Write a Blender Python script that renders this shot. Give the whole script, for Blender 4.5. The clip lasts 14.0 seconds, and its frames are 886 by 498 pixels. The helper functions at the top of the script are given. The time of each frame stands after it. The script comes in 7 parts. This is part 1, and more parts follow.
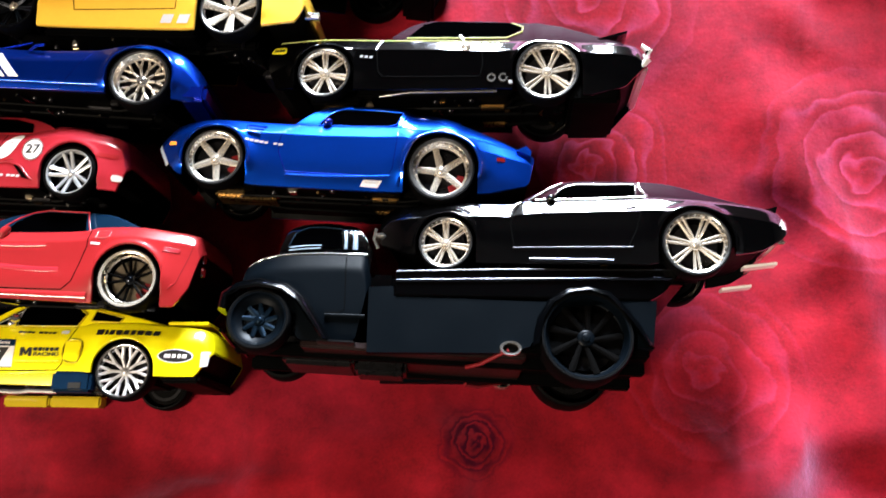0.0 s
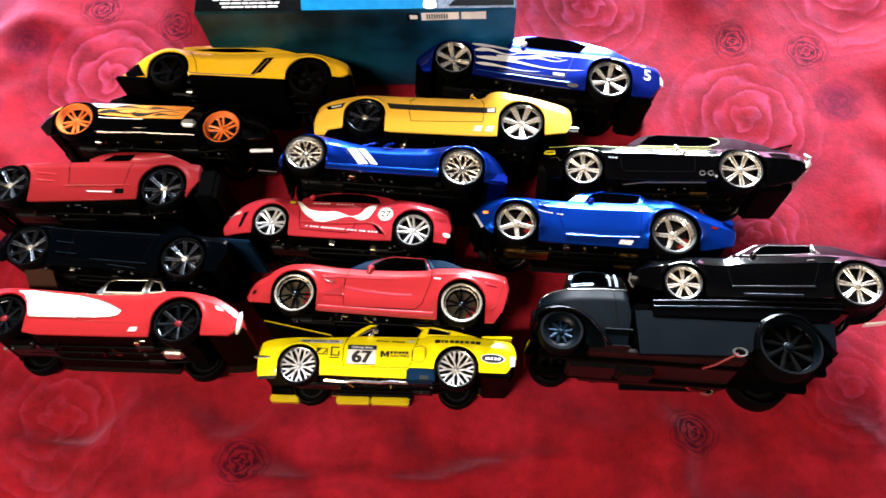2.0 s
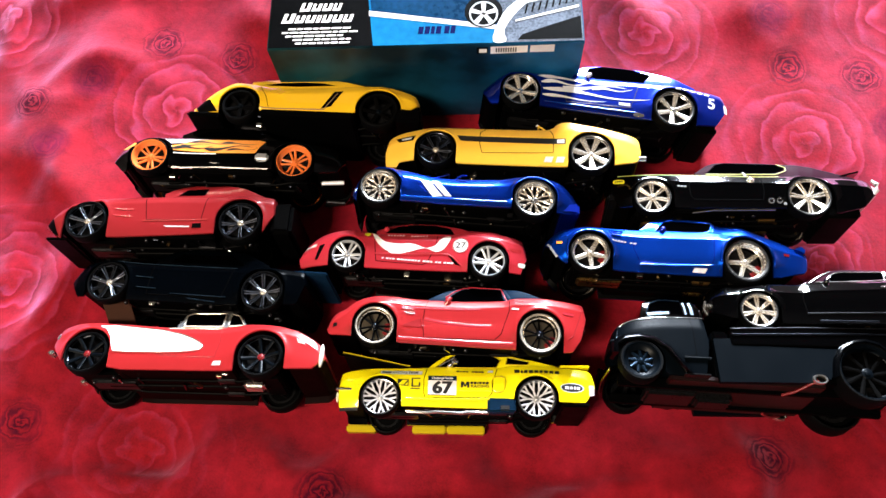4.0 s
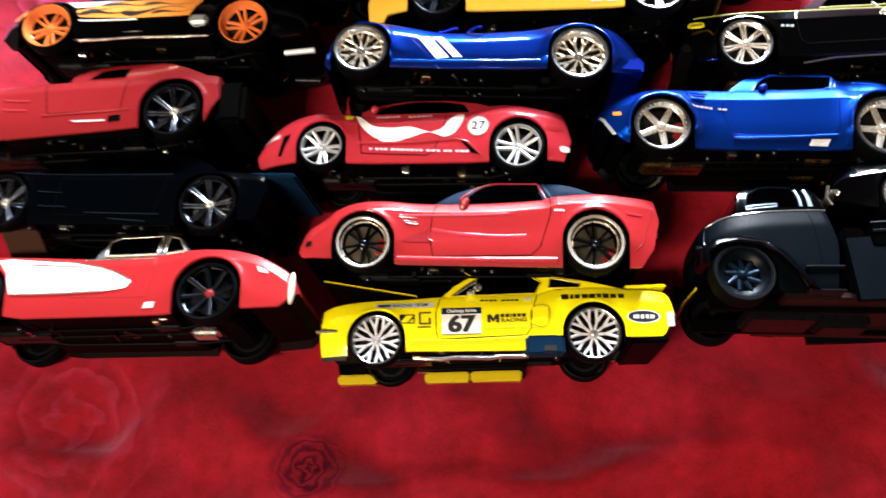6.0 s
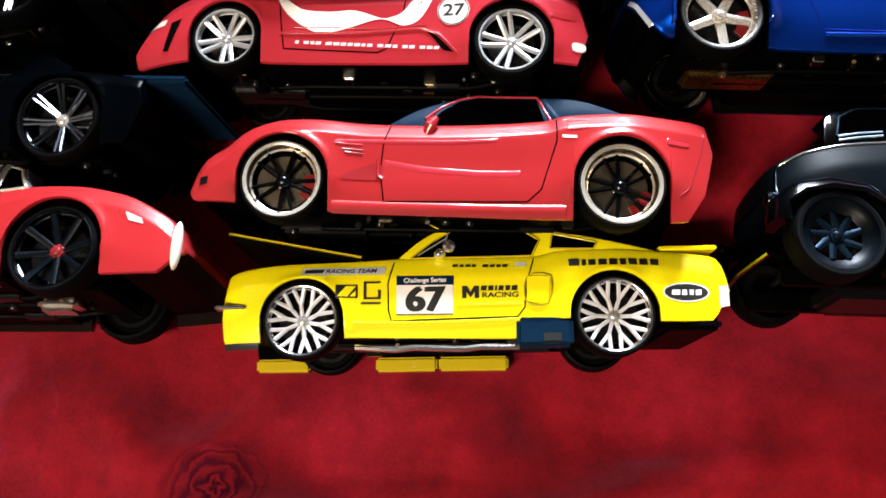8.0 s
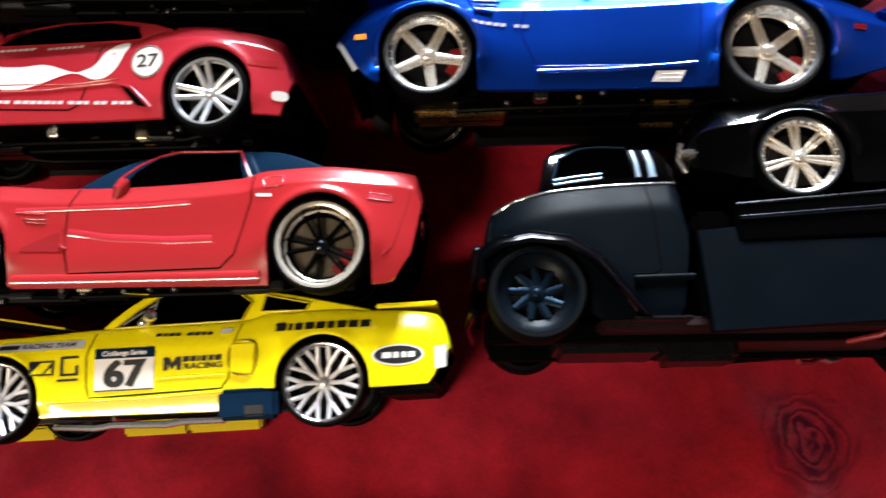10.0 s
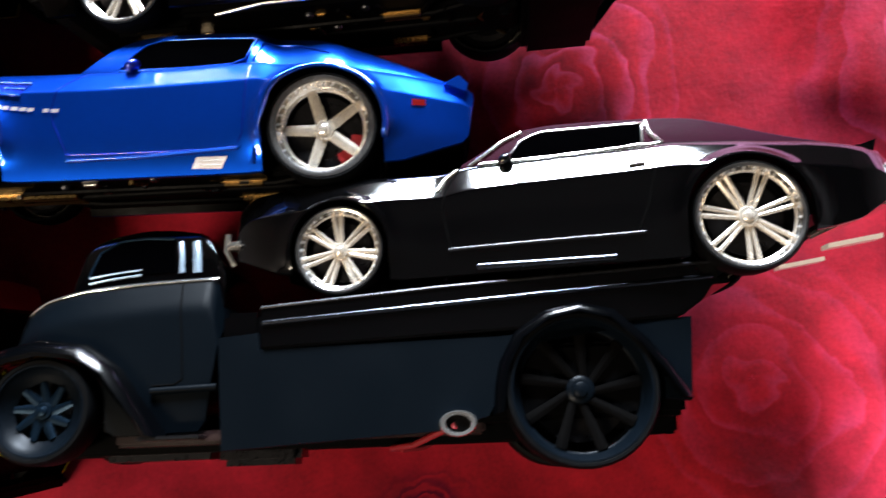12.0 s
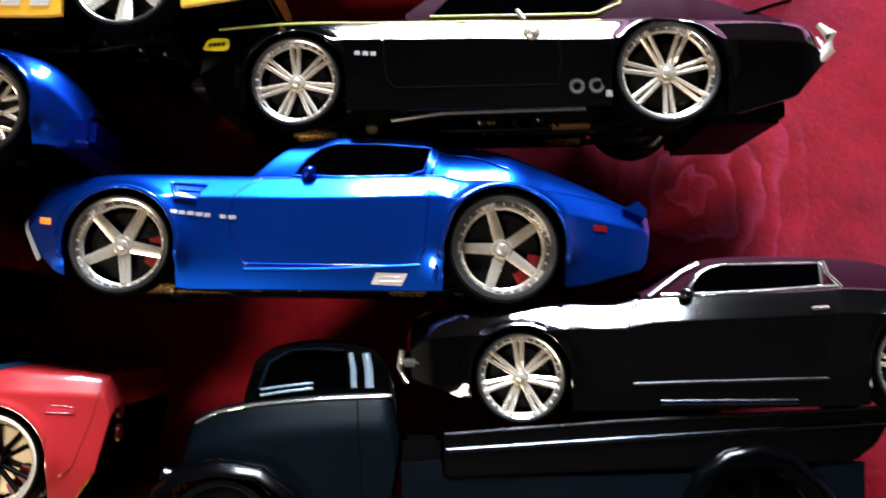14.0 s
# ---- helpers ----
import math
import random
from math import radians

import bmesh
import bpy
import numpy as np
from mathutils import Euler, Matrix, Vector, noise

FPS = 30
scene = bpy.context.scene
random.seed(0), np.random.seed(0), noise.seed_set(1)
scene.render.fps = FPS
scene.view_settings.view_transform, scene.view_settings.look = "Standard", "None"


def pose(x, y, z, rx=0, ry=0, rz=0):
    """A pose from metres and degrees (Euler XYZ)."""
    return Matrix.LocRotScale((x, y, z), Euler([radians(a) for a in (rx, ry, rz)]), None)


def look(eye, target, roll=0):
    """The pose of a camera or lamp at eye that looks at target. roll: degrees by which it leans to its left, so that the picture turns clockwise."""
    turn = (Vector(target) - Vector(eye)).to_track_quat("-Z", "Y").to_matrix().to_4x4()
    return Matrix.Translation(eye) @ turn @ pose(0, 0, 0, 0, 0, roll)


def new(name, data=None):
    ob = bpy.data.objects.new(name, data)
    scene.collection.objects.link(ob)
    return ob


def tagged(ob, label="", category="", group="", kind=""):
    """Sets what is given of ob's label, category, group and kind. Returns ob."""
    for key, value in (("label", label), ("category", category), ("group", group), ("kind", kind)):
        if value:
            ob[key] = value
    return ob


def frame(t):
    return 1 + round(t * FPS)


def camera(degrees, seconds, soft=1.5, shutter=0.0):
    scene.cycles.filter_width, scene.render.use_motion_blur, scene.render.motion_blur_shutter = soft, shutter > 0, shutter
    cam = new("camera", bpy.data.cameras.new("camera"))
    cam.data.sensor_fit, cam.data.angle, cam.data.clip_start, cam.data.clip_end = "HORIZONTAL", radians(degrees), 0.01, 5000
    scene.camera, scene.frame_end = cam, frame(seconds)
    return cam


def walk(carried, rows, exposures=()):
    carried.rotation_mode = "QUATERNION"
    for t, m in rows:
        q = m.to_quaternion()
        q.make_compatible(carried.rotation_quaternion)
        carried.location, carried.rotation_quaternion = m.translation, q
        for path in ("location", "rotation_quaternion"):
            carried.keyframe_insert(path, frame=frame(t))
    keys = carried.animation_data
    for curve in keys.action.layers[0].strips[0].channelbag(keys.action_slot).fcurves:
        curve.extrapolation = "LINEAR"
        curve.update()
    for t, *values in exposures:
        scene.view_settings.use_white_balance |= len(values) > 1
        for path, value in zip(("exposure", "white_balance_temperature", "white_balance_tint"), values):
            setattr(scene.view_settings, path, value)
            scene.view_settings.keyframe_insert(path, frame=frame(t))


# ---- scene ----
# ================= camera =================
cam = camera(58.0, 14.0, shutter=0.5)
PATH = [
    (0.0, 0.0207, 0.0364, 0.4549, 11.21, 3.27, 0.51),
    (0.2, 0.0240, 0.0295, 0.4533, 12.63, 3.07, 0.53),
    (0.5, 0.0189, 0.0278, 0.4651, 12.33, 2.46, 0.47),
    (1.0, -0.0321, 0.0105, 0.5330, 14.26, 3.03, 1.72),
    (1.5, -0.1159, -0.0379, 0.5898, 18.87, 2.57, 0.27),
    (2.0, -0.1486, -0.0576, 0.6203, 19.70, 2.01, 1.43),
    (2.5, -0.1766, -0.0603, 0.6375, 20.19, 1.75, 1.75),
    (3.0, -0.1921, -0.0580, 0.6394, 20.33, 1.94, 1.46),
    (3.2, -0.1960, -0.0548, 0.6408, 20.36, 2.09, 1.07),
    (5.3, -0.2167, -0.0222, 0.5562, 20.70, 2.78, 0.55),
    (5.5, -0.2280, -0.0071, 0.5302, 16.80, 2.76, 0.02),
    (5.6, -0.2310, -0.0119, 0.5140, 15.88, 2.78, -0.39),
    (5.9, -0.2150, -0.0101, 0.4746, 15.45, 5.01, -0.57),
    (6.0, -0.2055, -0.0046, 0.4726, 14.17, 4.84, -1.44),
    (6.1, -0.2160, -0.0125, 0.4470, 15.00, 3.84, -1.15),
    (6.5, -0.2267, 0.0098, 0.4195, 10.70, 3.93, -0.04),
    (6.6, -0.2269, 0.0175, 0.4128, 9.69, 5.07, -0.09),
    (7.0, -0.2319, 0.0231, 0.3917, 9.08, 3.59, -0.21),
    (7.2, -0.2261, 0.0214, 0.3805, 9.54, 3.32, -0.74),
    (9.3, -0.1680, 0.0558, 0.3346, 7.83, 2.95, -1.32),
    (9.5, -0.1499, 0.0566, 0.3329, 7.73, 2.82, -2.29),
    (9.6, -0.1358, 0.0594, 0.3301, 7.17, 3.81, -2.87),
    (10.0, -0.1054, 0.0594, 0.3297, 7.28, 3.29, -3.62),
    (10.5, -0.0551, 0.0683, 0.3276, 6.71, 3.31, -4.00),
    (10.6, -0.0465, 0.0721, 0.3207, 6.62, 3.22, -4.43),
    (11.0, -0.0195, 0.0815, 0.3181, 5.79, 2.57, -5.32),
    (11.4, 0.0103, 0.0862, 0.3119, 4.75, 2.72, -5.03),
    (11.5, 0.0137, 0.0861, 0.3115, 4.98, 2.41, -5.09),
    (12.0, 0.0399, 0.0939, 0.3075, 4.40, 2.72, -5.23),
    (12.4, 0.0581, 0.1000, 0.3009, 5.14, 2.47, -4.71),
    (12.5, 0.0609, 0.1018, 0.3054, 4.92, 2.55, -4.23),
    (13.0, 0.0558, 0.1028, 0.3024, 5.21, 1.56, -3.65),
    (13.2, 0.0447, 0.1053, 0.3022, 6.68, 2.20, -4.60),
    (13.5, 0.0194, 0.1301, 0.3099, 2.79, 1.80, -3.65),
    (13.9, -0.0202, 0.1434, 0.3122, 2.33, -0.37, -2.44),
    (14.0, -0.0251, 0.1432, 0.3114, 2.85, -0.54, -2.39),
]
walk(cam, [(t, pose(x, y, z, rx, ry, rz)) for t, x, y, z, rx, ry, rz in PATH],
     [(0, 0.20), (1.0, 0.32), (3.2, 0.34), (5.5, 0.30), (6.5, 0.18), (9.3, 0.02), (10.0, -0.12), (10.5, 0.06), (11.0, 0.0), (12.5, 0.0), (13.2, 0.0), (14.0, -0.36)])

# ================= world and light =================
world = bpy.data.worlds.new("room_world")
scene.world = world
world.use_nodes = True
wn, wl = world.node_tree.nodes, world.node_tree.links
sky = wn.new("ShaderNodeTexSky")
sky.sky_type, sky.sun_disc = "NISHITA", False
sky.sun_elevation, sky.sun_rotation = radians(28), radians(20)
wl.new(sky.outputs[0], wn["Background"].inputs["Color"])
wn["Background"].inputs["Strength"].default_value = 0.08

# daylight in the opening of the window beyond the bed
WIN_X0, WIN_X1, WIN_Z0, WIN_Z1, WALL_Y = -0.17, 0.55, 0.10, 1.02, 2.1
lamp = bpy.data.lights.new("window_daylight", "AREA")
lamp.shape, lamp.size, lamp.size_y = "RECTANGLE", WIN_X1 - WIN_X0 - 0.1, WIN_Z1 - WIN_Z0 - 0.1
lamp.spread = radians(120)
lamp.energy, lamp.color = 204.0, (0.80, 0.89, 1.0)
lamp_ob = new("window_daylight", lamp)
lamp_ob.matrix_world = look(((WIN_X0 + WIN_X1) / 2, WALL_Y - 0.02, (WIN_Z0 + WIN_Z1) / 2), ((WIN_X0 + WIN_X1) / 2, 0, (WIN_Z0 + WIN_Z1) / 2 - 0.15))

# the ceiling light above the foot of the bed
LIGHT_X, LIGHT_Y, LIGHT_Z = -1.2, -0.72, 1.98
lamp2 = bpy.data.lights.new("ceiling_panel_light", "AREA")
lamp2.shape, lamp2.size, lamp2.size_y = "RECTANGLE", 0.9, 0.3
lamp2.energy, lamp2.color = 76.0, (1.0, 0.83, 0.63)
lamp2_ob = new("ceiling_panel_light", lamp2)
lamp2_ob.matrix_world = look((LIGHT_X, LIGHT_Y, LIGHT_Z), (LIGHT_X, LIGHT_Y + 0.25, 0))


# ================= materials =================
def mat(name, color, rough=0.4, metal=0.0, coat=0.0, spec=0.5, vary=0.12, scale=220.0, bump=0.0, bscale=900.0, sheen=0.0, sheen_tint=(1, 1, 1, 1)):
    """A node material with colour and gloss varied at two scales, in metres of the object."""
    m = bpy.data.materials.new(name)
    m.use_nodes = True
    n, l = m.node_tree.nodes, m.node_tree.links
    b = n["Principled BSDF"]
    co = n.new("ShaderNodeTexCoord")
    big, fine = n.new("ShaderNodeTexNoise"), n.new("ShaderNodeTexNoise")
    big.inputs["Scale"].default_value, fine.inputs["Scale"].default_value = scale * 0.25, scale * 4
    big.inputs["Detail"].default_value, fine.inputs["Detail"].default_value = 4, 3
    add = n.new("ShaderNodeMath")
    add.operation = "ADD"
    for t in (big, fine):
        l.new(co.outputs["Object"], t.inputs["Vector"])
    l.new(big.outputs["Fac"], add.inputs[0])
    l.new(fine.outputs["Fac"], add.inputs[1])
    rc = n.new("ShaderNodeMapRange")
    rc.inputs[1].default_value, rc.inputs[2].default_value = 0.6, 1.4
    rc.inputs[3].default_value, rc.inputs[4].default_value = 1 - vary, 1 + vary
    l.new(add.outputs[0], rc.inputs[0])
    mix = n.new("ShaderNodeVectorMath")
    mix.operation = "SCALE"
    mix.inputs[0].default_value = color
    l.new(rc.outputs[0], mix.inputs["Scale"])
    l.new(mix.outputs[0], b.inputs["Base Color"])
    rr = n.new("ShaderNodeMapRange")
    rr.inputs[1].default_value, rr.inputs[2].default_value = 0.6, 1.4
    rr.inputs[3].default_value, rr.inputs[4].default_value = rough * (1 - min(0.2, 1.5 * vary)), min(1, rough * (1 + min(0.25, 1.5 * vary)))
    l.new(add.outputs[0], rr.inputs[0])
    l.new(rr.outputs[0], b.inputs["Roughness"])
    b.inputs["Metallic"].default_value = metal
    b.inputs["Coat Weight"].default_value = coat
    b.inputs["Coat Roughness"].default_value = 0.06
    b.inputs["Specular IOR Level"].default_value = spec
    if sheen:
        b.inputs["Sheen Weight"].default_value = sheen
        b.inputs["Sheen Roughness"].default_value = 0.35
        b.inputs["Sheen Tint"].default_value = sheen_tint
    if bump:
        tex, bp = n.new("ShaderNodeTexNoise"), n.new("ShaderNodeBump")
        tex.inputs["Scale"].default_value, tex.inputs["Detail"].default_value = bscale, 3
        bp.inputs["Strength"].default_value, bp.inputs["Distance"].default_value = bump, 0.0005
        l.new(co.outputs["Object"], tex.inputs["Vector"])
        l.new(tex.outputs["Fac"], bp.inputs["Height"])
        l.new(bp.outputs["Normal"], b.inputs["Normal"])
    return m


def paint(name, color, metal=0.0, rough=0.3, coat=1.0, spec=0.2):
    return mat(name, color, rough, metal, coat=coat, spec=spec, vary=0.03, scale=120, bump=0.006, bscale=160)


RED = paint("red_paint", (0.30, 0.015, 0.018))
RED_DEEP = paint("race_red_paint", (0.37, 0.020, 0.032))
YELLOW = paint("lemon_paint", (0.88, 0.76, 0.004))
AMBER = paint("amber_paint", (0.80, 0.46, 0.015))
GOLD = paint("golden_yellow_paint", (0.84, 0.48, 0.05))
BLUE = paint("metallic_blue_paint", (0.0004, 0.052, 0.46), 0.92, 0.30, 1.0)
RED_DULL = paint("dull_red_paint", (0.21, 0.012, 0.015))
BLUE_ROYAL = paint("royal_blue_paint", (0.0004, 0.032, 0.36), 0.92, 0.30)
BLUE_DEEP = paint("deep_blue_paint", (0.0006, 0.014, 0.26), 0.9, 0.36)
BLACK = paint("gloss_black_paint", (0.0005, 0.0005, 0.0006), 0.0, 0.08, spec=0.5)
PLUM = mat("plum_black_vinyl", (0.016, 0.0016, 0.0065), 0.6, spec=0.03, vary=0.15, bump=0.1)
NAVY = mat("navy_smoked_plastic", (0.0030, 0.014, 0.034), 0.4, spec=0.03, vary=0.1)
MATTE = mat("satin_slate_paint", (0.0008, 0.0017, 0.0028), 0.45, 0.0, spec=0.031, vary=0.1, scale=260, bump=0.05)
PLASTIC = mat("black_plastic", (0.0005, 0.0005, 0.0006), 0.5, spec=0.03, vary=0.25)
RUBBER = mat("tyre_rubber", (0.0006, 0.0007, 0.0009), 0.6, spec=0.05, vary=0.3, bump=0.15, bscale=1500)
CHROME = mat("chrome_plating", (0.93, 0.90, 0.86), 0.13, 0.95, vary=0.05)
GILT = mat("warm_polished_lip", (0.72, 0.62, 0.46), 0.2, 1.0, vary=0.02)
POLISH = mat("polished_alloy", (0.78, 0.76, 0.73), 0.2, 1.0, vary=0.15, scale=400)
SATIN = mat("satin_silver", (0.52, 0.53, 0.55), 0.32, 0.65, vary=0.1)
ALLOY = mat("bright_alloy", (0.84, 0.76, 0.65), 0.22, 0.74, coat=0.5, vary=0.08)
GUN = mat("gunmetal", (0.03, 0.03, 0.033), 0.3, 0.9, vary=0.2)
BRONZE = mat("bronze_metal", (0.07, 0.042, 0.018), 0.32, 0.9, vary=0.25)
BRASS = mat("brassy_chassis_metal", (0.40, 0.27, 0.11), 0.28, 1.0, vary=0.3)
BLACKCHROME = mat("black_chrome", (0.06, 0.066, 0.08), 0.2, 1.0, vary=0.2)
SMOKED = mat("smoked_chrome", (0.26, 0.28, 0.32), 0.16, 1.0, vary=0.25, scale=500)
NIGHT = mat("satin_midnight_paint", (0.0003, 0.0006, 0.0011), 0.24, spec=0.03, vary=0.1)
DARKRIM = mat("dark_satin_rim", (0.0012, 0.0024, 0.004), 0.36, 0.2, spec=0.09, vary=0.15)
DISC = mat("brake_disc_steel", (0.50, 0.42, 0.30), 0.3, 1.0, vary=0.1)
BLUE_STEEL = mat("blue_tinted_chrome", (0.42, 0.55, 0.68), 0.25, 0.7, vary=0.05)
FENDER = mat("satin_black_fender", (0.0004, 0.0005, 0.0007), 0.14, spec=0.14, vary=0.05)
HARDTOP = mat("silver_hardtop", (0.42, 0.44, 0.47), 0.22, 0.8, vary=0.06)
# the racer's yellow again, darkened for its shaded parts
YELLOW_SHADED = paint("shaded_yellow_paint", (0.50, 0.38, 0.008))
TURBINE = mat("blue_steel_turbine", (0.004, 0.010, 0.018), 0.36, 0.7, spec=0.1, vary=0.15)
ORANGE = paint("orange_rim_paint", (0.66, 0.15, 0.03))
CALIPER = mat("red_caliper", (0.16, 0.006, 0.008), 0.4)
# the dark cabin behind the windows is painted on as matte black
SHADED_PANE = mat("shaded_pane", (0.0002, 0.0002, 0.0003), 0.1, 0.0, spec=0.0, vary=0.1)
CREAM = mat("cream_plastic", (0.72, 0.66, 0.55), 0.3, coat=0.5, vary=0.08)
WHITE = mat("white_print", (0.80, 0.79, 0.78), 0.35, coat=0.5, vary=0.05)
INK = mat("black_print", (0.012, 0.012, 0.012), 0.4, vary=0.1)
SEAM = mat("dark_seam", (0.0008, 0.0007, 0.0007), 0.8, spec=0.02, vary=0.2)
SILVERPRINT = mat("silver_print", (0.68, 0.68, 0.72), 0.3, 0.2, coat=0.6, vary=0.05)
FLAME = mat("orange_flame_print", (0.85, 0.30, 0.05), 0.3, coat=0.6, vary=0.1)
LAMP_CLEAR = mat("clear_lamp_lens", (0.75, 0.74, 0.70), 0.12, 0.3, coat=1.0, vary=0.1)
LAMP_AMBER = mat("amber_lamp_lens", (0.75, 0.25, 0.03), 0.2, coat=1.0)
LAMP_RED = mat("red_lamp_lens", (0.10, 0.003, 0.003), 0.2, coat=1.0)
TAN = mat("tan_trim", (0.22, 0.13, 0.07), 0.55, vary=0.2)
CARD_BROWN = mat("brown_card", (0.03, 0.012, 0.007), 0.7, spec=0.05, vary=0.2)
YBADGE = mat("yellow_badge", (0.70, 0.62, 0.02), 0.4)
PIN = mat("lime_pinstripe", (0.30, 0.32, 0.06), 0.35)
# unseen walls and ceiling are kept dark so black paint mirrors little
WALL = mat("wall_plaster", (0.09, 0.085, 0.085), 0.9, vary=0.06, scale=12, bump=0.2, bscale=60)
CEILING = mat("darkened_ceiling", (0.0095, 0.0068, 0.0046), 0.9, vary=0.06, scale=12)
WOOD = mat("floor_wood", (0.16, 0.09, 0.05), 0.5, vary=0.3, scale=14)
FRAME_WHITE = mat("window_frame_white", (0.75, 0.75, 0.74), 0.4, vary=0.05, scale=30)

# ================= mesh helpers =================
MM = 0.001


def mesh_from(name, verts, faces, smooth=True, angle=38, unit=MM):
    me = bpy.data.meshes.new(name)
    me.from_pydata([(x * unit, y * unit, z * unit) for x, y, z in verts], [], faces)
    me.update()
    bm = bmesh.new()
    bm.from_mesh(me)
    bmesh.ops.recalc_face_normals(bm, faces=bm.faces)
    bm.to_mesh(me)
    bm.free()
    if smooth:
        me.shade_smooth()
        me.set_sharp_from_angle(angle=radians(angle))
    return me


def part(name, me, material, parent, label="", m=None):
    """A mesh object under a thing or a part, in the parent's own axes."""
    ob = new(name, me)
    if material is not None and not me.materials:
        me.materials.append(material)
    ob.parent = parent
    if m is not None:
        ob.matrix_basis = m
    if label:
        ob["label"] = label
    return ob


def box_mesh(name, x0, x1, y0, y1, z0, z1, bev=0.6, unit=MM):
    bm = bmesh.new()
    bmesh.ops.create_cube(bm, size=1.0)
    for v in bm.verts:
        v.co = Vector(((x0 + x1) / 2 + v.co.x * (x1 - x0), (y0 + y1) / 2 + v.co.y * (y1 - y0), (z0 + z1) / 2 + v.co.z * (z1 - z0))) * unit
    if bev:
        bmesh.ops.bevel(bm, geom=bm.edges[:], offset=bev * unit, segments=2, affect="EDGES")
    me = bpy.data.meshes.new(name)
    bm.to_mesh(me)
    bm.free()
    me.shade_smooth()
    me.set_sharp_from_angle(angle=radians(50))
    return me


def lathe(name, profile, seg=40, closed=False):
    """Turns (radius, y) points round the y axis."""
    verts, faces = [], []
    k = len(profile)
    for i in range(seg):
        a = 2 * math.pi * i / seg
        verts += [(r * math.cos(a), y, r * math.sin(a)) for r, y in profile]
    for i in range(seg):
        j = (i + 1) % seg
        for q in range(k if closed else k - 1):
            p = (q + 1) % k
            faces.append((i * k + q, i * k + p, j * k + p, j * k + q))
    return mesh_from(name, verts, faces)


def tube(name, pts, r, seg=10, unit=MM):
    """A round bar along points."""
    verts, faces = [], []
    pts = [Vector(p) for p in pts]
    for i, p in enumerate(pts):
        d = (pts[min(i + 1, len(pts) - 1)] - pts[max(i - 1, 0)]).normalized()
        u = d.orthogonal().normalized()
        if abs(d.z) < 0.95:
            u = d.cross(Vector((0, 0, 1))).normalized()
        w = d.cross(u)
        rr = r[i] if isinstance(r, (list, tuple)) else r
        for s in range(seg):
            a = 2 * math.pi * s / seg
            q = p + (u * math.cos(a) + w * math.sin(a)) * rr
            verts.append(tuple(q))
    for i in range(len(pts) - 1):
        for s in range(seg):
            t = (s + 1) % seg
            faces.append((i * seg + s, i * seg + t, (i + 1) * seg + t, (i + 1) * seg + s))
    faces.append(tuple(range(seg)))
    faces.append(tuple(range((len(pts) - 1) * seg, len(pts) * seg)))
    return mesh_from(name, verts, faces, unit=unit)


def ball(name, cx, cy, cz, rx, ry, rz, rake=0.0):
    """A smooth ellipsoid, in millimetres."""
    bm = bmesh.new()
    bmesh.ops.create_uvsphere(bm, u_segments=18, v_segments=12, radius=1.0)
    for v in bm.verts:
        v.co = Vector((cx + v.co.x * rx + rake * v.co.z, cy + v.co.y * ry, cz + v.co.z * rz)) * MM
    me = bpy.data.meshes.new(name)
    bm.to_mesh(me)
    bm.free()
    me.shade_smooth()
    return me


def curve_z(pts, x):
    """A smooth height through (x, z) points (monotone cubic)."""
    n = len(pts)
    if x <= pts[0][0]:
        return pts[0][1]
    if x >= pts[-1][0]:
        return pts[-1][1]
    i = max(j for j in range(n - 1) if pts[j][0] <= x)

    def slope(j):
        if j <= 0 or j >= n - 1:
            a, b = (0, 1) if j <= 0 else (n - 2, n - 1)
            return (pts[b][1] - pts[a][1]) / (pts[b][0] - pts[a][0])
        s0 = (pts[j][1] - pts[j - 1][1]) / (pts[j][0] - pts[j - 1][0])
        s1 = (pts[j + 1][1] - pts[j][1]) / (pts[j + 1][0] - pts[j][0])
        return 0 if s0 * s1 <= 0 else 2 * s0 * s1 / (s0 + s1)

    h = pts[i + 1][0] - pts[i][0]
    t = (x - pts[i][0]) / h
    m0, m1 = slope(i) * h, slope(i + 1) * h
    return ((2 * t**3 - 3 * t**2 + 1) * pts[i][1] + (t**3 - 2 * t**2 + t) * m0 + (-2 * t**3 + 3 * t**2) * pts[i + 1][1] + (t**3 - t**2) * m1)


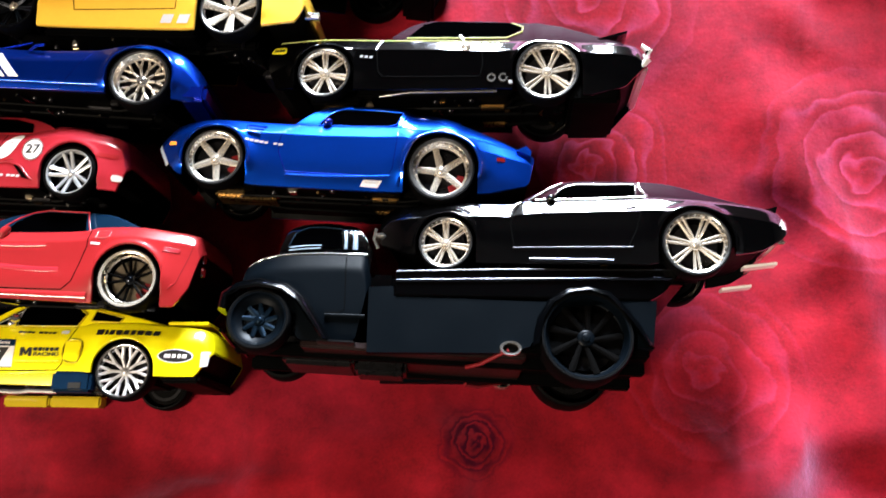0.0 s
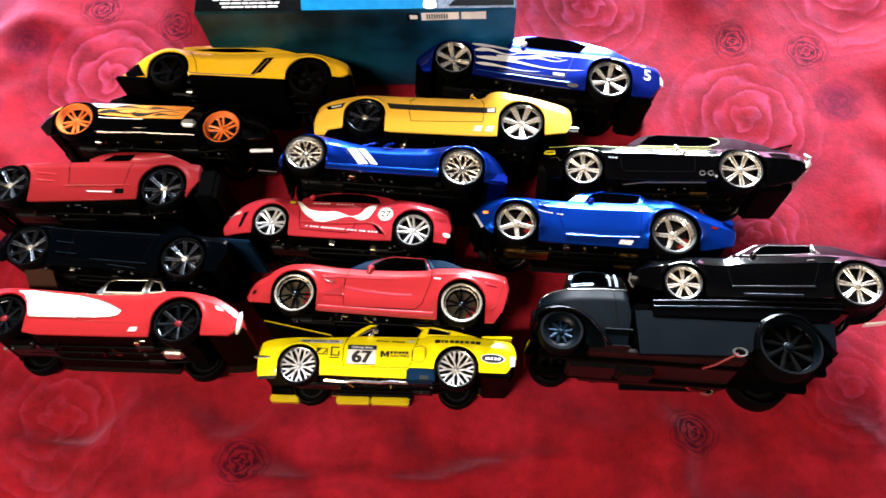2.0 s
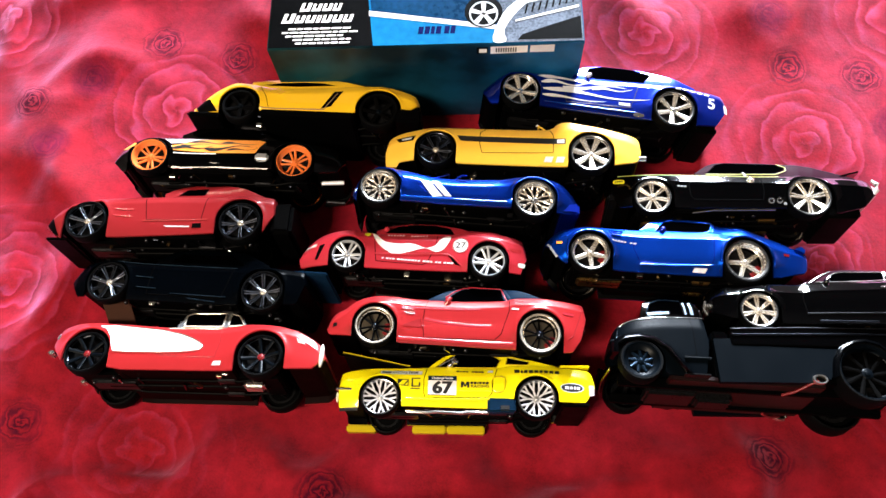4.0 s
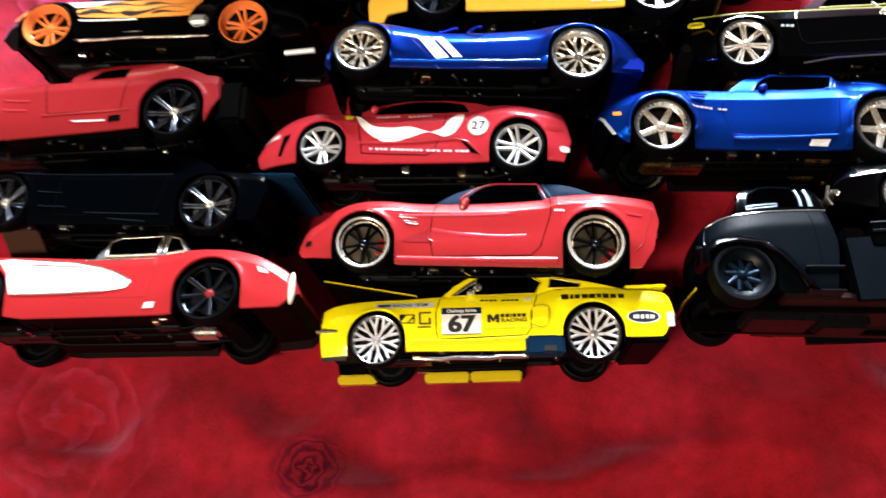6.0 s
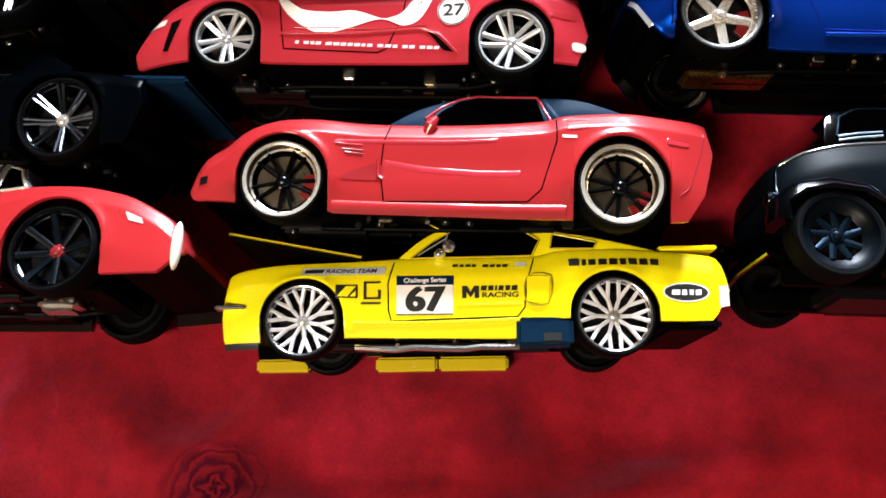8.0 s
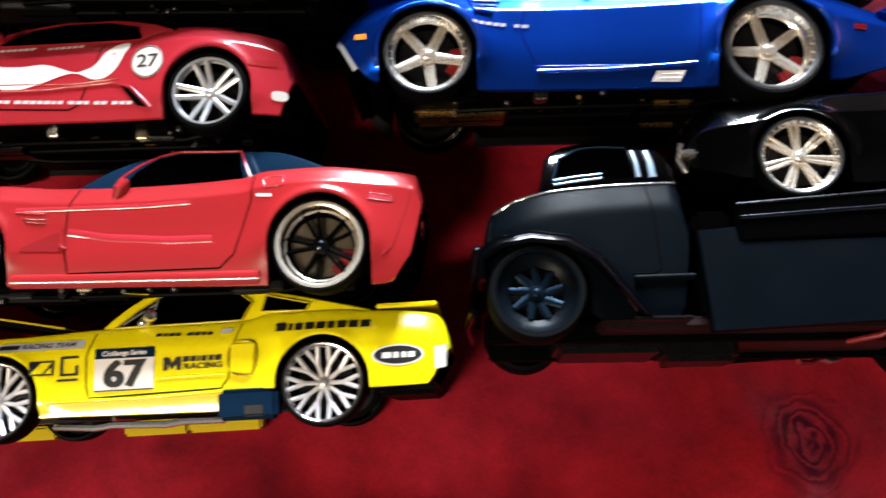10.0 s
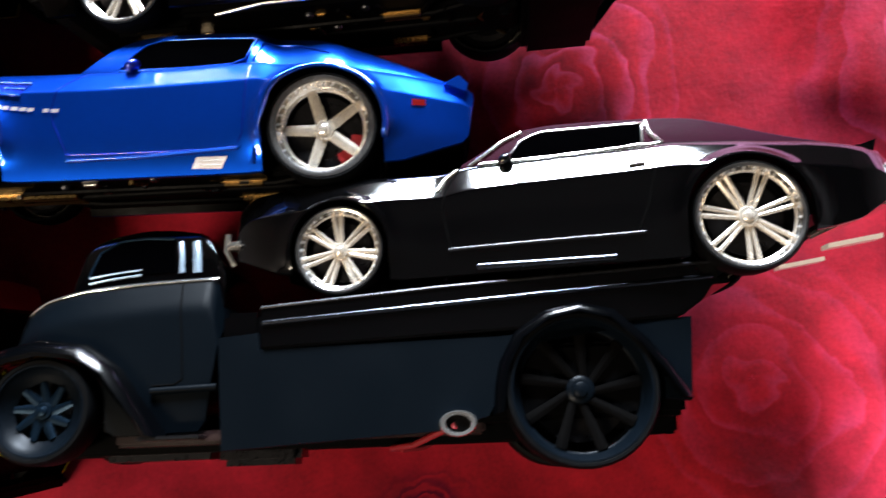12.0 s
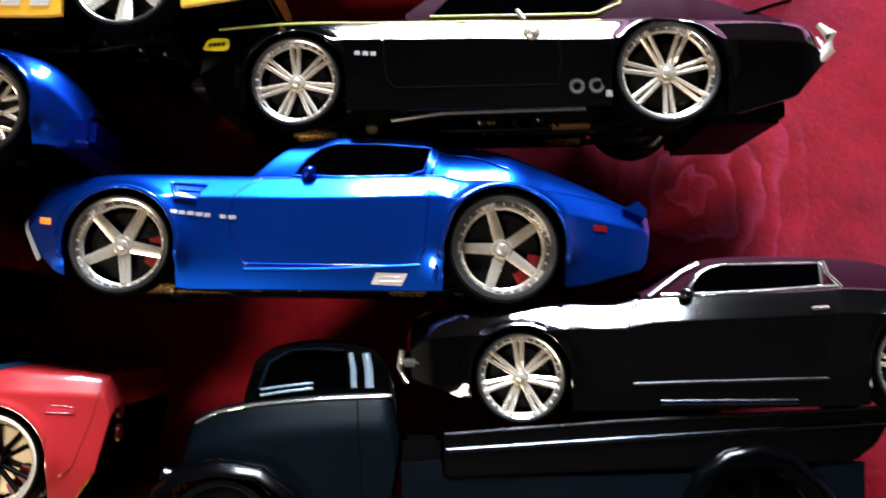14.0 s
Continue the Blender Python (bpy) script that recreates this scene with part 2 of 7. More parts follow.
def patch_mesh(name, poly, surf, off=0.25, dx=1.0, zs=4):
    """A thin print or pane: the outline poly in (x, z), laid on the side y = -surf(x, z)."""
    xs = sorted({round(p[0], 3) for p in poly})
    cuts = []
    for a, b in zip(xs, xs[1:]):
        k = max(1, math.ceil((b - a) / dx))
        cuts += [a + (b - a) * i / k for i in range(k)]
    cuts.append(xs[-1])

    def spans(x):
        z = []
        for (ax, az), (bx, bz) in zip(poly, poly[1:] + poly[:1]):
            if (ax < x) != (bx < x):
                z.append(az + (bz - az) * (x - ax) / (bx - ax))
        z.sort()
        return list(zip(z[::2], z[1::2]))

    verts, faces = [], []
    for a, b in zip(cuts, cuts[1:]):
        e = (b - a) * 1e-3
        for (l0, h0), (l1, h1) in zip(spans(a + e), spans(b - e)):
            base = len(verts)
            for i in range(zs + 1):
                for x, lo, hi in ((a, l0, h0), (b, l1, h1)):
                    z = lo + (hi - lo) * i / zs
                    verts.append((x, -surf(x, z) - off, z))
            for i in range(zs):
                q = base + 2 * i
                faces.append((q, q + 1, q + 3, q + 2))
    me = bpy.data.meshes.new(name)
    me.from_pydata([(x * MM, y * MM, z * MM) for x, y, z in verts], [], faces)
    bm = bmesh.new()
    bm.from_mesh(me)
    bmesh.ops.remove_doubles(bm, verts=bm.verts, dist=2e-6)
    bm.to_mesh(me)
    bm.free()
    me.shade_smooth()
    return me


def ribbon_mesh(name, pts, width, surf, off=0.3, step=1.5, closed=False):
    """A raised strip along (x, z) points on the side."""
    if closed:
        pts = pts + pts[:1]
    fine = []
    for (ax, az), (bx, bz) in zip(pts, pts[1:]):
        k = max(1, math.ceil(math.hypot(bx - ax, bz - az) / step))
        fine += [(ax + (bx - ax) * i / k, az + (bz - az) * i / k) for i in range(k)]
    fine.append(pts[-1])
    verts, faces = [], []
    for i, (x, z) in enumerate(fine):
        a, b = fine[max(i - 1, 0)], fine[min(i + 1, len(fine) - 1)]
        dx, dz = b[0] - a[0], b[1] - a[1]
        d = math.hypot(dx, dz) or 1
        nx, nz = -dz / d * width / 2, dx / d * width / 2
        for s, o in ((-1, 0.0), (-0.6, off), (0.6, off), (1, 0.0)):
            verts.append((x + nx * s, -surf(x + nx * s, z + nz * s) - o, z + nz * s))
    for i in range(len(fine) - 1):
        for q in range(3):
            faces.append((4 * i + q, 4 * i + q + 1, 4 * i + q + 5, 4 * i + q + 4))
    me = bpy.data.meshes.new(name)
    me.from_pydata([(x * MM, y * MM, z * MM) for x, y, z in verts], [], faces)
    me.shade_smooth()
    return me


def text_mesh(name, words, cx, cz, height, surf, off=0.35, stretch=1.0, slant=0.0, turn=0.0, bold=0.02):
    """Raised lettering on the side, centred at (cx, cz)."""
    cu = bpy.data.curves.new(name, "FONT")
    cu.body, cu.size, cu.align_x, cu.align_y = words, 1.0, "CENTER", "CENTER"
    cu.shear, cu.offset = slant, bold
    ob = bpy.data.objects.new(name, cu)
    scene.collection.objects.link(ob)
    me = bpy.data.meshes.new_from_object(ob.evaluated_get(bpy.context.evaluated_depsgraph_get()))
    bpy.data.objects.remove(ob)
    k = height / 0.72
    c, s = math.cos(radians(turn)), math.sin(radians(turn))
    for v in me.vertices:
        tx, tz = v.co.x * k * stretch, v.co.y * k
        x, z = cx + c * tx - s * tz, cz + s * tx + c * tz
        v.co = Vector((x, -surf(x, z) - off, z)) * MM
    me.name = name
    return me


# ================= the bed and the room =================
ROSES_SMALL = [(-0.502, 0.400), (-0.429, 0.382), (0.079, 0.366), (0.143, 0.357), (-0.612, 0.330), (-0.320, -0.011), (0.013, 0.018), (0.067, 0.455), (-0.566, 0.041), (0.30, 0.42)]
ROSES_DARK = [(-0.560, 0.356), (-0.588, 0.286), (0.164, 0.305), (0.067, 0.418), (-0.70, 0.20)]
ROSES_LARGE = [(0.083, 0.290, 0.075), (-0.048, 0.406, 0.075), (-0.480, 0.330, 0.08), (-0.470, 0.020, 0.09), (0.190, 0.420, 0.08), (-0.600, 0.160, 0.08),
               (0.140, 0.058, 0.060), (0.080, 0.180, 0.055), (0.235, 0.170, 0.07), (-0.66, 0.43, 0.08), (-0.33, 0.46, 0.08)]


def blanket_material():
    m = bpy.data.materials.new("rose_print_plush")
    m.use_nodes = True
    n, l = m.node_tree.nodes, m.node_tree.links
    b = n["Principled BSDF"]
    co = n.new("ShaderNodeTexCoord").outputs["Object"]

    def math_node(op, a, c=None, d=None, clamp=False):
        k = n.new("ShaderNodeMath")
        k.operation, k.use_clamp = op, clamp
        for i, v in enumerate((a, c, d)):
            if v is None:
                continue
            if isinstance(v, (int, float)):
                k.inputs[i].default_value = v
            else:
                l.new(v, k.inputs[i])
        return k.outputs[0]

    def noise_tex(scale, detail=3, vec=co):
        t = n.new("ShaderNodeTexNoise")
        t.inputs["Scale"].default_value, t.inputs["Detail"].default_value = scale, detail
        l.new(vec, t.inputs["Vector"])
        return t

    # warped coordinates, so that no petal is a true circle
    warp = n.new("ShaderNodeVectorMath")
    warp.operation = "MULTIPLY_ADD"
    l.new(noise_tex(26, 4).outputs["Color"], warp.inputs[0])
    warp.inputs[1].default_value = (0.022, 0.022, 0)
    l.new(co, warp.inputs[2])
    wco = warp.outputs[0]
    warp2 = n.new("ShaderNodeVectorMath")
    warp2.operation = "MULTIPLY_ADD"
    l.new(noise_tex(90, 3).outputs["Color"], warp2.inputs[0])
    warp2.inputs[1].default_value = (0.010, 0.010, 0)
    l.new(co, warp2.inputs[2])
    sco = warp2.outputs[0]

    broken = noise_tex(48, 2).outputs["Fac"]

    def rose(x, y, r, rings, twist, vec=wco, shift=0.010, petal=False):
        """0..1 petal pattern and its round mask."""
        sub = n.new("ShaderNodeVectorMath")
        sub.operation = "SUBTRACT"
        l.new(vec, sub.inputs[0])
        sub.inputs[1].default_value = (x + shift, y + shift, 0)
        sep = n.new("ShaderNodeSeparateXYZ")
        l.new(sub.outputs[0], sep.inputs[0])
        d = math_node("SQRT", math_node("ADD", math_node("MULTIPLY", sep.outputs[0], sep.outputs[0]), math_node("MULTIPLY", sep.outputs[1], sep.outputs[1])))
        d = math_node("DIVIDE", d, r)
        ang = math_node("ARCTAN2", sep.outputs[1], sep.outputs[0])
        theta = math_node("MULTIPLY_ADD", d, rings, math_node("MULTIPLY", math_node("SINE", math_node("MULTIPLY_ADD", ang, twist, math_node("MULTIPLY", d, rings * 0.62))), 1.25))
        wave = math_node("MULTIPLY_ADD", math_node("SINE", math_node("MULTIPLY", theta, 2.0)), 0.22, math_node("SINE", theta))
        if petal:
            fade = math_node("FRACT", math_node("MULTIPLY", theta, 0.159))
            tip = math_node("MULTIPLY", math_node("SUBTRACT", 1.0, fade), 7.0, clamp=True)
            wave = math_node("SUBTRACT", math_node("MULTIPLY", math_node("MULTIPLY", fade, tip), 2.0), 0.9)
        wave = math_node("MULTIPLY", wave, math_node("MULTIPLY_ADD", broken, 2.6, -0.55, clamp=True))
        mask = math_node("SUBTRACT", 1.0, math_node("POWER", math_node("MINIMUM", d, 1.0), 3.0), clamp=True)
        return wave, mask

    big = None
    for i, (x, y, r) in enumerate(ROSES_LARGE):
        wave, mask = rose(x, y, r, 34.0, 3.0 + i % 2, petal=True)
        v = math_node("MULTIPLY", wave, math_node("MULTIPLY", mask, 0.45 if y < 0.06 else 1.0))
        big = v if big is None else math_node("ADD", big, v)
    fine = None
    for i, (x, y) in enumerate(ROSES_SMALL):
        wave, mask = rose(x, y, 0.0215, 30.0, 3.0 + i % 2, sco, 0.005)
        line = math_node("MULTIPLY", math_node("MULTIPLY_ADD", wave, 0.8, 0.5, clamp=True), mask)
        fine = line if fine is None else math_node("ADD", fine, line)
    dark = None
    for x, y in ROSES_DARK:
        wave, mask = rose(x, y, 0.0235, 26.0, 3.0, sco, 0.005)
        v = math_node("MULTIPLY", mask, math_node("MULTIPLY_ADD", wave, 0.2, 0.75))
        dark = v if dark is None else math_node("ADD", dark, v)

    def mix(fac, a, c):
        k = n.new("ShaderNodeMix")
        k.data_type = "RGBA"
        for i, v in ((0, fac), (6, a), (7, c)):
            if isinstance(v, tuple):
                k.inputs[i].default_value = (*v, 1)
            elif isinstance(v, float):
                k.inputs[i].default_value = v
            else:
                l.new(v, k.inputs[i])
        return k.outputs[2]

    cloud = noise_tex(9, 4).outputs["Fac"]
    nap = math_node("MULTIPLY_ADD", noise_tex(640, 2).outputs["Fac"], 0.45, math_node("MULTIPLY", noise_tex(120, 4).outputs["Fac"], 0.55))
    ramp = math_node("MULTIPLY_ADD", cloud, 1.8, -0.45, clamp=True)
    col = mix(ramp, (0.190, 0.0026, 0.0050), (0.220, 0.0070, 0.020))
    col = mix(math_node("MULTIPLY_ADD", big, 0.75, 0.0, clamp=True), col, (0.28, 0.030, 0.090))
    col = mix(math_node("MULTIPLY", math_node("MULTIPLY", big, -0.85, clamp=True), 1.0, clamp=True), col, (0.095, 0.0012, 0.006))
    col = mix(math_node("MULTIPLY", fine, 1.0, clamp=True), col, (0.050, 0.0015, 0.012))
    col = mix(math_node("MULTIPLY", dark, 1.1, clamp=True), col, (0.085, 0.002, 0.018))
    shade = n.new("ShaderNodeVectorMath")
    shade.operation = "SCALE"
    l.new(col, shade.inputs[0])
    blotch = math_node("MULTIPLY_ADD", noise_tex(34, 2).outputs["Fac"], 1.0, 0.08)
    l.new(math_node("ADD", math_node("MULTIPLY_ADD", nap, 1.3, -0.28), blotch), shade.inputs["Scale"])
    l.new(shade.outputs[0], b.inputs["Base Color"])
    b.inputs["Roughness"].default_value = 0.85
    b.inputs["Specular IOR Level"].default_value = 0.08
    patches = math_node("MULTIPLY_ADD", noise_tex(11, 2).outputs["Fac"], 0.9, 0.6)
    petals = math_node("MINIMUM", math_node("MULTIPLY", big, 0.55), 0.4)
    marks = math_node("SUBTRACT", 1.0, math_node("MULTIPLY", math_node("ADD", fine, dark), 0.85, clamp=True))
    l.new(math_node("MULTIPLY", math_node("ADD", patches, petals), marks), b.inputs["Sheen Weight"])
    b.inputs["Sheen Roughness"].default_value = 0.38
    b.inputs["Sheen Tint"].default_value = (1.0, 0.46, 0.78, 1)
    bp = n.new("ShaderNodeBump")
    bp.inputs["Strength"].default_value, bp.inputs["Distance"].default_value = 0.38, 0.0016
    l.new(math_node("ADD", math_node("MULTIPLY", noise_tex(380, 3).outputs["Fac"], 0.3), math_node("MULTIPLY", noise_tex(38, 2).outputs["Fac"], 1.3)), bp.inputs["Height"])
    l.new(bp.outputs[0], b.inputs["Normal"])
    return m


BX0, BX1, BY0, BY1 = -1.25, 0.85, -0.75, 1.25


def fold_height(x, y):
    """Soft folds of the blanket, lower under the cars."""
    h = 0.014 * noise.noise((x * 4.2, y * 3.6, 1.3)) + 0.009 * noise.noise((x * 10, y * 8, 4.0))
    ridge = 1 - abs(noise.noise((x * 7 + y * 4, y * 5 - x * 3, 9.0))) * 2.2
    near = min(max((0.05 - y) / 0.06, 0), 1)
    h += 0.009 * max(ridge, 0) ** 2 + 0.019 * near * noise.noise((x * 12 + y * 7, y * 19, 5.0)) + 0.005 * near * noise.noise((x * 34, y * 40 + x * 9, 7.0))
    h += 0.020 * near * max(1 - 3.2 * abs(noise.noise((x * 8 - y * 9, y * 13 + x * 6, 14.0))), 0) ** 1.5 + 0.0016 * noise.noise((x * 30, y * 30, 2.0))
    open_cloth = min(max(abs(x + 0.17) - 0.30, 0) / 0.08, 1)
    h += open_cloth * (0.008 * noise.noise((x * 15 + y * 5, y * 13 - x * 4, 11.0)) + 0.0055 * max(1 - 2.4 * abs(noise.noise((x * 13 - y * 6, y * 15 + x * 5, 3.0))), 0) + 0.002 * noise.noise((x * 42, y * 37, 6.0)))
    inside = min(max((x + 0.56) / 0.06, 0), 1) * min(max((0.21 - x) / 0.06, 0), 1) * min(max((y - 0.02) / 0.05, 0), 1) * min(max((0.42 - y) / 0.05, 0), 1)
    return h * (1 - 0.75 * inside) - 0.003 * inside


def blanket():
    nx, ny = 300, 290
    verts = []
    for j in range(ny + 1):
        for i in range(nx + 1):
            x, y = BX0 + (BX1 - BX0) * i / nx, BY0 + (BY1 - BY0) * j / ny
            verts.append((x, y, fold_height(x, y)))
    w = nx + 1
    faces = [(j * w + i, j * w + i + 1, (j + 1) * w + i + 1, (j + 1) * w + i) for j in range(ny) for i in range(nx)]
    # the hem hangs over the mattress edge
    rim = [i for i in range(w)] + [j * w + nx for j in range(1, ny + 1)] + [ny * w + i for i in range(nx - 1, -1, -1)] + [j * w for j in range(ny - 1, 0, -1)]
    base = len(verts)
    for k in rim:
        x, y, z = verts[k]
        verts.append((x + (0.03 if x > 0.8 else -0.03 if x < -1.2 else 0), y + (0.03 if y > 1.2 else -0.03 if y < -0.7 else 0), -0.25))
    for k in range(len(rim)):
        q = (k + 1) % len(rim)
        faces.append((rim[k], rim[q], base + q, base + k))
    me = bpy.data.meshes.new("blanket")
    me.from_pydata(verts, [], faces)
    me.shade_smooth()
    me.materials.append(blanket_material())
    return tagged(new("blanket", me), "red plush blanket with printed pink roses, spread over a bed", "blanket")


blanket()
SHEET = mat("mattress_fabric", (0.55, 0.52, 0.48), 0.9, vary=0.1, scale=40)
mattress = new("mattress", box_mesh("mattress", BX0 + 0.01, BX1 - 0.01, BY0 + 0.01, BY1 - 0.01, -0.27, -0.035, 0.02, unit=1.0))
mattress.data.materials.append(SHEET)
tagged(mattress, "thick pale mattress under the red rose blanket", "mattress")
bed_base = new("bed_base", box_mesh("bed_base", BX0, BX1, BY0, BY1, -0.55, -0.27, 0.01, unit=1.0))
bed_base.data.materials.append(WOOD)
tagged(bed_base, "dark wooden bed base standing on the floor", "bed")


def slab(name, x0, x1, y0, y1, z0, z1, material, label, category):
    ob = new(name, box_mesh(name, x0, x1, y0, y1, z0, z1, 0, unit=1.0))
    ob.data.materials.append(material)
    return tagged(ob, label, category, kind="structure")


RX0, RX1, RY0, FLOOR, CEIL = -2.0, 1.7, -1.5, -0.55, 2.1
slab("floor", RX0, RX1, RY0, WALL_Y, FLOOR - 0.1, FLOOR, WOOD, "dark wooden floor of the bedroom", "floor")
slab("ceiling", RX0, RX1, RY0, WALL_Y, CEIL, CEIL + 0.1, CEILING, "unseen ceiling, darkened so the cars mirror little of it", "ceiling")
slab("wall_south", RX0, RX1, RY0 - 0.12, RY0, FLOOR, CEIL, WALL, "plain plastered bedroom wall", "wall")
slab("wall_west", RX0 - 0.12, RX0, RY0, WALL_Y, FLOOR, CEIL, WALL, "plain plastered bedroom wall", "wall")
slab("wall_east", RX1, RX1 + 0.12, RY0, WALL_Y, FLOOR, CEIL, WALL, "plain plastered bedroom wall", "wall")


def north_wall():
    """Wall with the window's opening through it."""
    xs, zs = (RX0, WIN_X0, WIN_X1, RX1), (FLOOR, WIN_Z0, WIN_Z1, CEIL)
    bm = bmesh.new()
    for i in range(3):
        for j in range(3):
            if (i, j) == (1, 1):
                continue
            r = bmesh.ops.create_cube(bm, size=1.0)
            for v in r["verts"]:
                v.co = Vector(((xs[i] + xs[i + 1]) / 2 + v.co.x * (xs[i + 1] - xs[i]), WALL_Y + 0.08 + v.co.y * 0.16, (zs[j] + zs[j + 1]) / 2 + v.co.z * (zs[j + 1] - zs[j])))
    bmesh.ops.remove_doubles(bm, verts=bm.verts, dist=1e-5)
    me = bpy.data.meshes.new("wall_north")
    bm.to_mesh(me)
    bm.free()
    me.materials.append(WALL)
    tagged(new("wall_north", me), "plastered wall with a wide window beyond the bed", "wall", kind="structure")
    win = new("window_1")
    tagged(win, "white framed window letting in daylight", "window", kind="structure")
    for nm, x0, x1, z0, z1 in (("window_sill", WIN_X0 - 0.04, WIN_X1 + 0.04, WIN_Z0 - 0.03, WIN_Z0), ("window_frame", WIN_X0, WIN_X0 + 0.04, WIN_Z0, WIN_Z1), ("window_frame", WIN_X1 - 0.04, WIN_X1, WIN_Z0, WIN_Z1),
                               ("window_frame", WIN_X0 + 0.04, WIN_X1 - 0.04, WIN_Z1 - 0.04, WIN_Z1)):
        part(nm, box_mesh(nm, x0, x1, WALL_Y + 0.01, WALL_Y + 0.09, z0, z1, 0.004, unit=1.0), FRAME_WHITE, win)

    mid = (WIN_X0 + WIN_X1) / 2
    for x0, x1, z0, z1 in ((mid - 0.16, mid - 0.12, WIN_Z0, WIN_Z1), (mid + 0.14, mid + 0.18, WIN_Z0, WIN_Z1), (WIN_X0, WIN_X1, 0.66, 0.69)):
        part("window_bar", box_mesh("window_bar", x0, x1, WALL_Y - 0.07, WALL_Y - 0.04, z0, z1, 0.004, unit=1.0), FRAME_WHITE, win)


north_wall()

fixture = new("ceiling_light")
tagged(fixture, "slim white rectangular ceiling light panel", "ceiling light")
fixture.location = (LIGHT_X, LIGHT_Y, LIGHT_Z)
part("light_frame", box_mesh("light_frame", -0.48, 0.48, -0.18, 0.18, 0.03, CEIL - LIGHT_Z, 0.01, unit=1.0), FRAME_WHITE, fixture)


# ================= toy cars =================
GROUP = "toy cars lying on the blanket"


def side_pose(front, rear, roll, half):
    """The pose of a car that lies on its right side: front and rear are the upper wheels' hubs, x runs to its tail and z to its roof."""
    f, r = Vector(front), Vector(rear)
    x = (r - f).normalized()
    up = Vector((0, 1, 0))
    up = (up - x * up.dot(x)).normalized()
    n = x.cross(up)
    u = up * math.cos(radians(roll)) - n * math.sin(radians(roll))
    n = x.cross(u)
    o = f - n * half * MM
    m = Matrix.Identity(4)
    for i in range(3):
        m[i][0], m[i][1], m[i][2], m[i][3] = x[i], -n[i], u[i], o[i]
    return m


class Shell:
    """The shape of a car's shell: x from the front hub to the tail, z from the hubs' line, in millimetres."""

    def __init__(self, top, ends, bot, roof, wb, rf, rr, half, gap=1.3, lean=0.26, flare=0.8, crown=1.4, nose=0.2, tail=0.1, drop=7.0, sail=None, edge=0.42, slope=0.38, tuck=0.06, haunch=(1.3, 1.9), waist=0.0):
        (nx, nz), (tx, tz) = ends
        top = [p for p in top if nx + 0.8 < p[0] < tx - 0.8]
        self.top = [(nx, nz + 1.5)] + top + [(tx, tz + 1.5)]
        bot = [p for p in bot if nx + 0.8 < p[0] < tx - 0.8]
        self.bot = [(nx, nz - 1.5)] + bot + [(tx, tz - 1.5)]
        self.sill = min(p[1] for p in bot)
        self.roof, self.wb, self.rf, self.rr, self.half = roof, wb, rf, rr, half
        self.gap, self.lean, self.flare, self.crown, self.nose, self.tail = gap, lean, flare, crown, nose, tail
        self.x0, self.x1, self.drop, self.slope, self.tuck = nx, tx, drop, slope, tuck
        self.haunch, self.waist, self.sail, self.edge = haunch, waist, sail, edge

    def zt(self, x):
        return curve_z(self.top, x)

    def zb(self, x):
        b = self.bot
        z = b[0][1] if x <= b[0][0] else b[-1][1]
        for (ax, az), (bx, bz) in zip(b, b[1:]):
            if ax <= x <= bx:
                z = az + (bz - az) * (x - ax) / max(bx - ax, 1e-6)
        for hx, r in ((0, self.rf + self.gap), (self.wb, self.rr + self.gap)):
            if abs(x - hx) < r:
                z = max(z, math.sqrt(r * r - (x - hx) ** 2))
        return min(z, self.zt(x) - 1.8)

    def wide(self, x):
        """Half width in plan: bowed, drawn in at the nose and the tail, swollen over the wheels."""
        mid = (x - (self.x0 + self.x1) / 2) / (self.x1 - self.x0) * 2
        w = self.half * (1 - 0.02 * mid * mid - self.nose * math.exp(-max(x - self.x0, 0) / 10) - self.tail * math.exp(-max(self.x1 - x, 0) / 9))
        for (hx, r), h in zip(((0, self.rf), (self.wb, self.rr)), self.haunch):
            w += h * (math.exp(-(((x - hx) / (1.45 * r)) ** 2)) - 0.35)
        return w

    def side(self, x, z):
        """Half width of the shell at a height: tucked in below, rounding over into the shoulder above."""
        zt = self.zt(x)
        s = min(max((z - self.sill) / max(zt - self.sill, 1), 0), 1)
        g = 1 - self.tuck * (1 - s / 0.42) ** 2 if s < 0.42 else 1
        deep = min(2.1 * self.drop, 0.75 * (zt - self.sill))
        u = min(max((z - zt + deep) / deep, 0), 1)
        e, b = self.edge, 0.28 * self.edge
        t = min(max((u - b) / e, 0), 1)
        y = self.wide(x) * g - self.slope * deep * (1.2 * (e * (t ** 3 - t ** 4 / 2) + max(u - b - e, 0)) + 2.0 * max(u - 0.8, 0) ** 2)
        y -= self.waist * math.exp(-(((s - 0.52) / 0.13) ** 2)) * min(1, max(0, min(x - self.rf, self.wb - self.rr - x) / 8))
        for hx, r in ((0, self.rf + self.gap), (self.wb, self.rr + self.gap)):
            d = math.hypot(x - hx, z)
            y += self.flare * (math.exp(-(((d - r - 0.7) / 1.5) ** 2)) + 0.5 * math.exp(-(((d - r - 2) / 5) ** 2))) * (1 if z > -4 else 0)
        return y

    def stations(self):
        xs = set()
        k = int((self.x1 - self.x0) / 2.0)
        xs |= {self.x0 + (self.x1 - self.x0) * i / k for i in range(k + 1)}
        xs |= {self.x0 + d for d in (0.5, 1.2, 2.2)} | {self.x1 - d for d in (0.5, 1.2, 2.2)}
        for hx, r in ((0, self.rf + self.gap), (self.wb, self.rr + self.gap)):
            xs = {x for x in xs if abs(x - hx) > r}
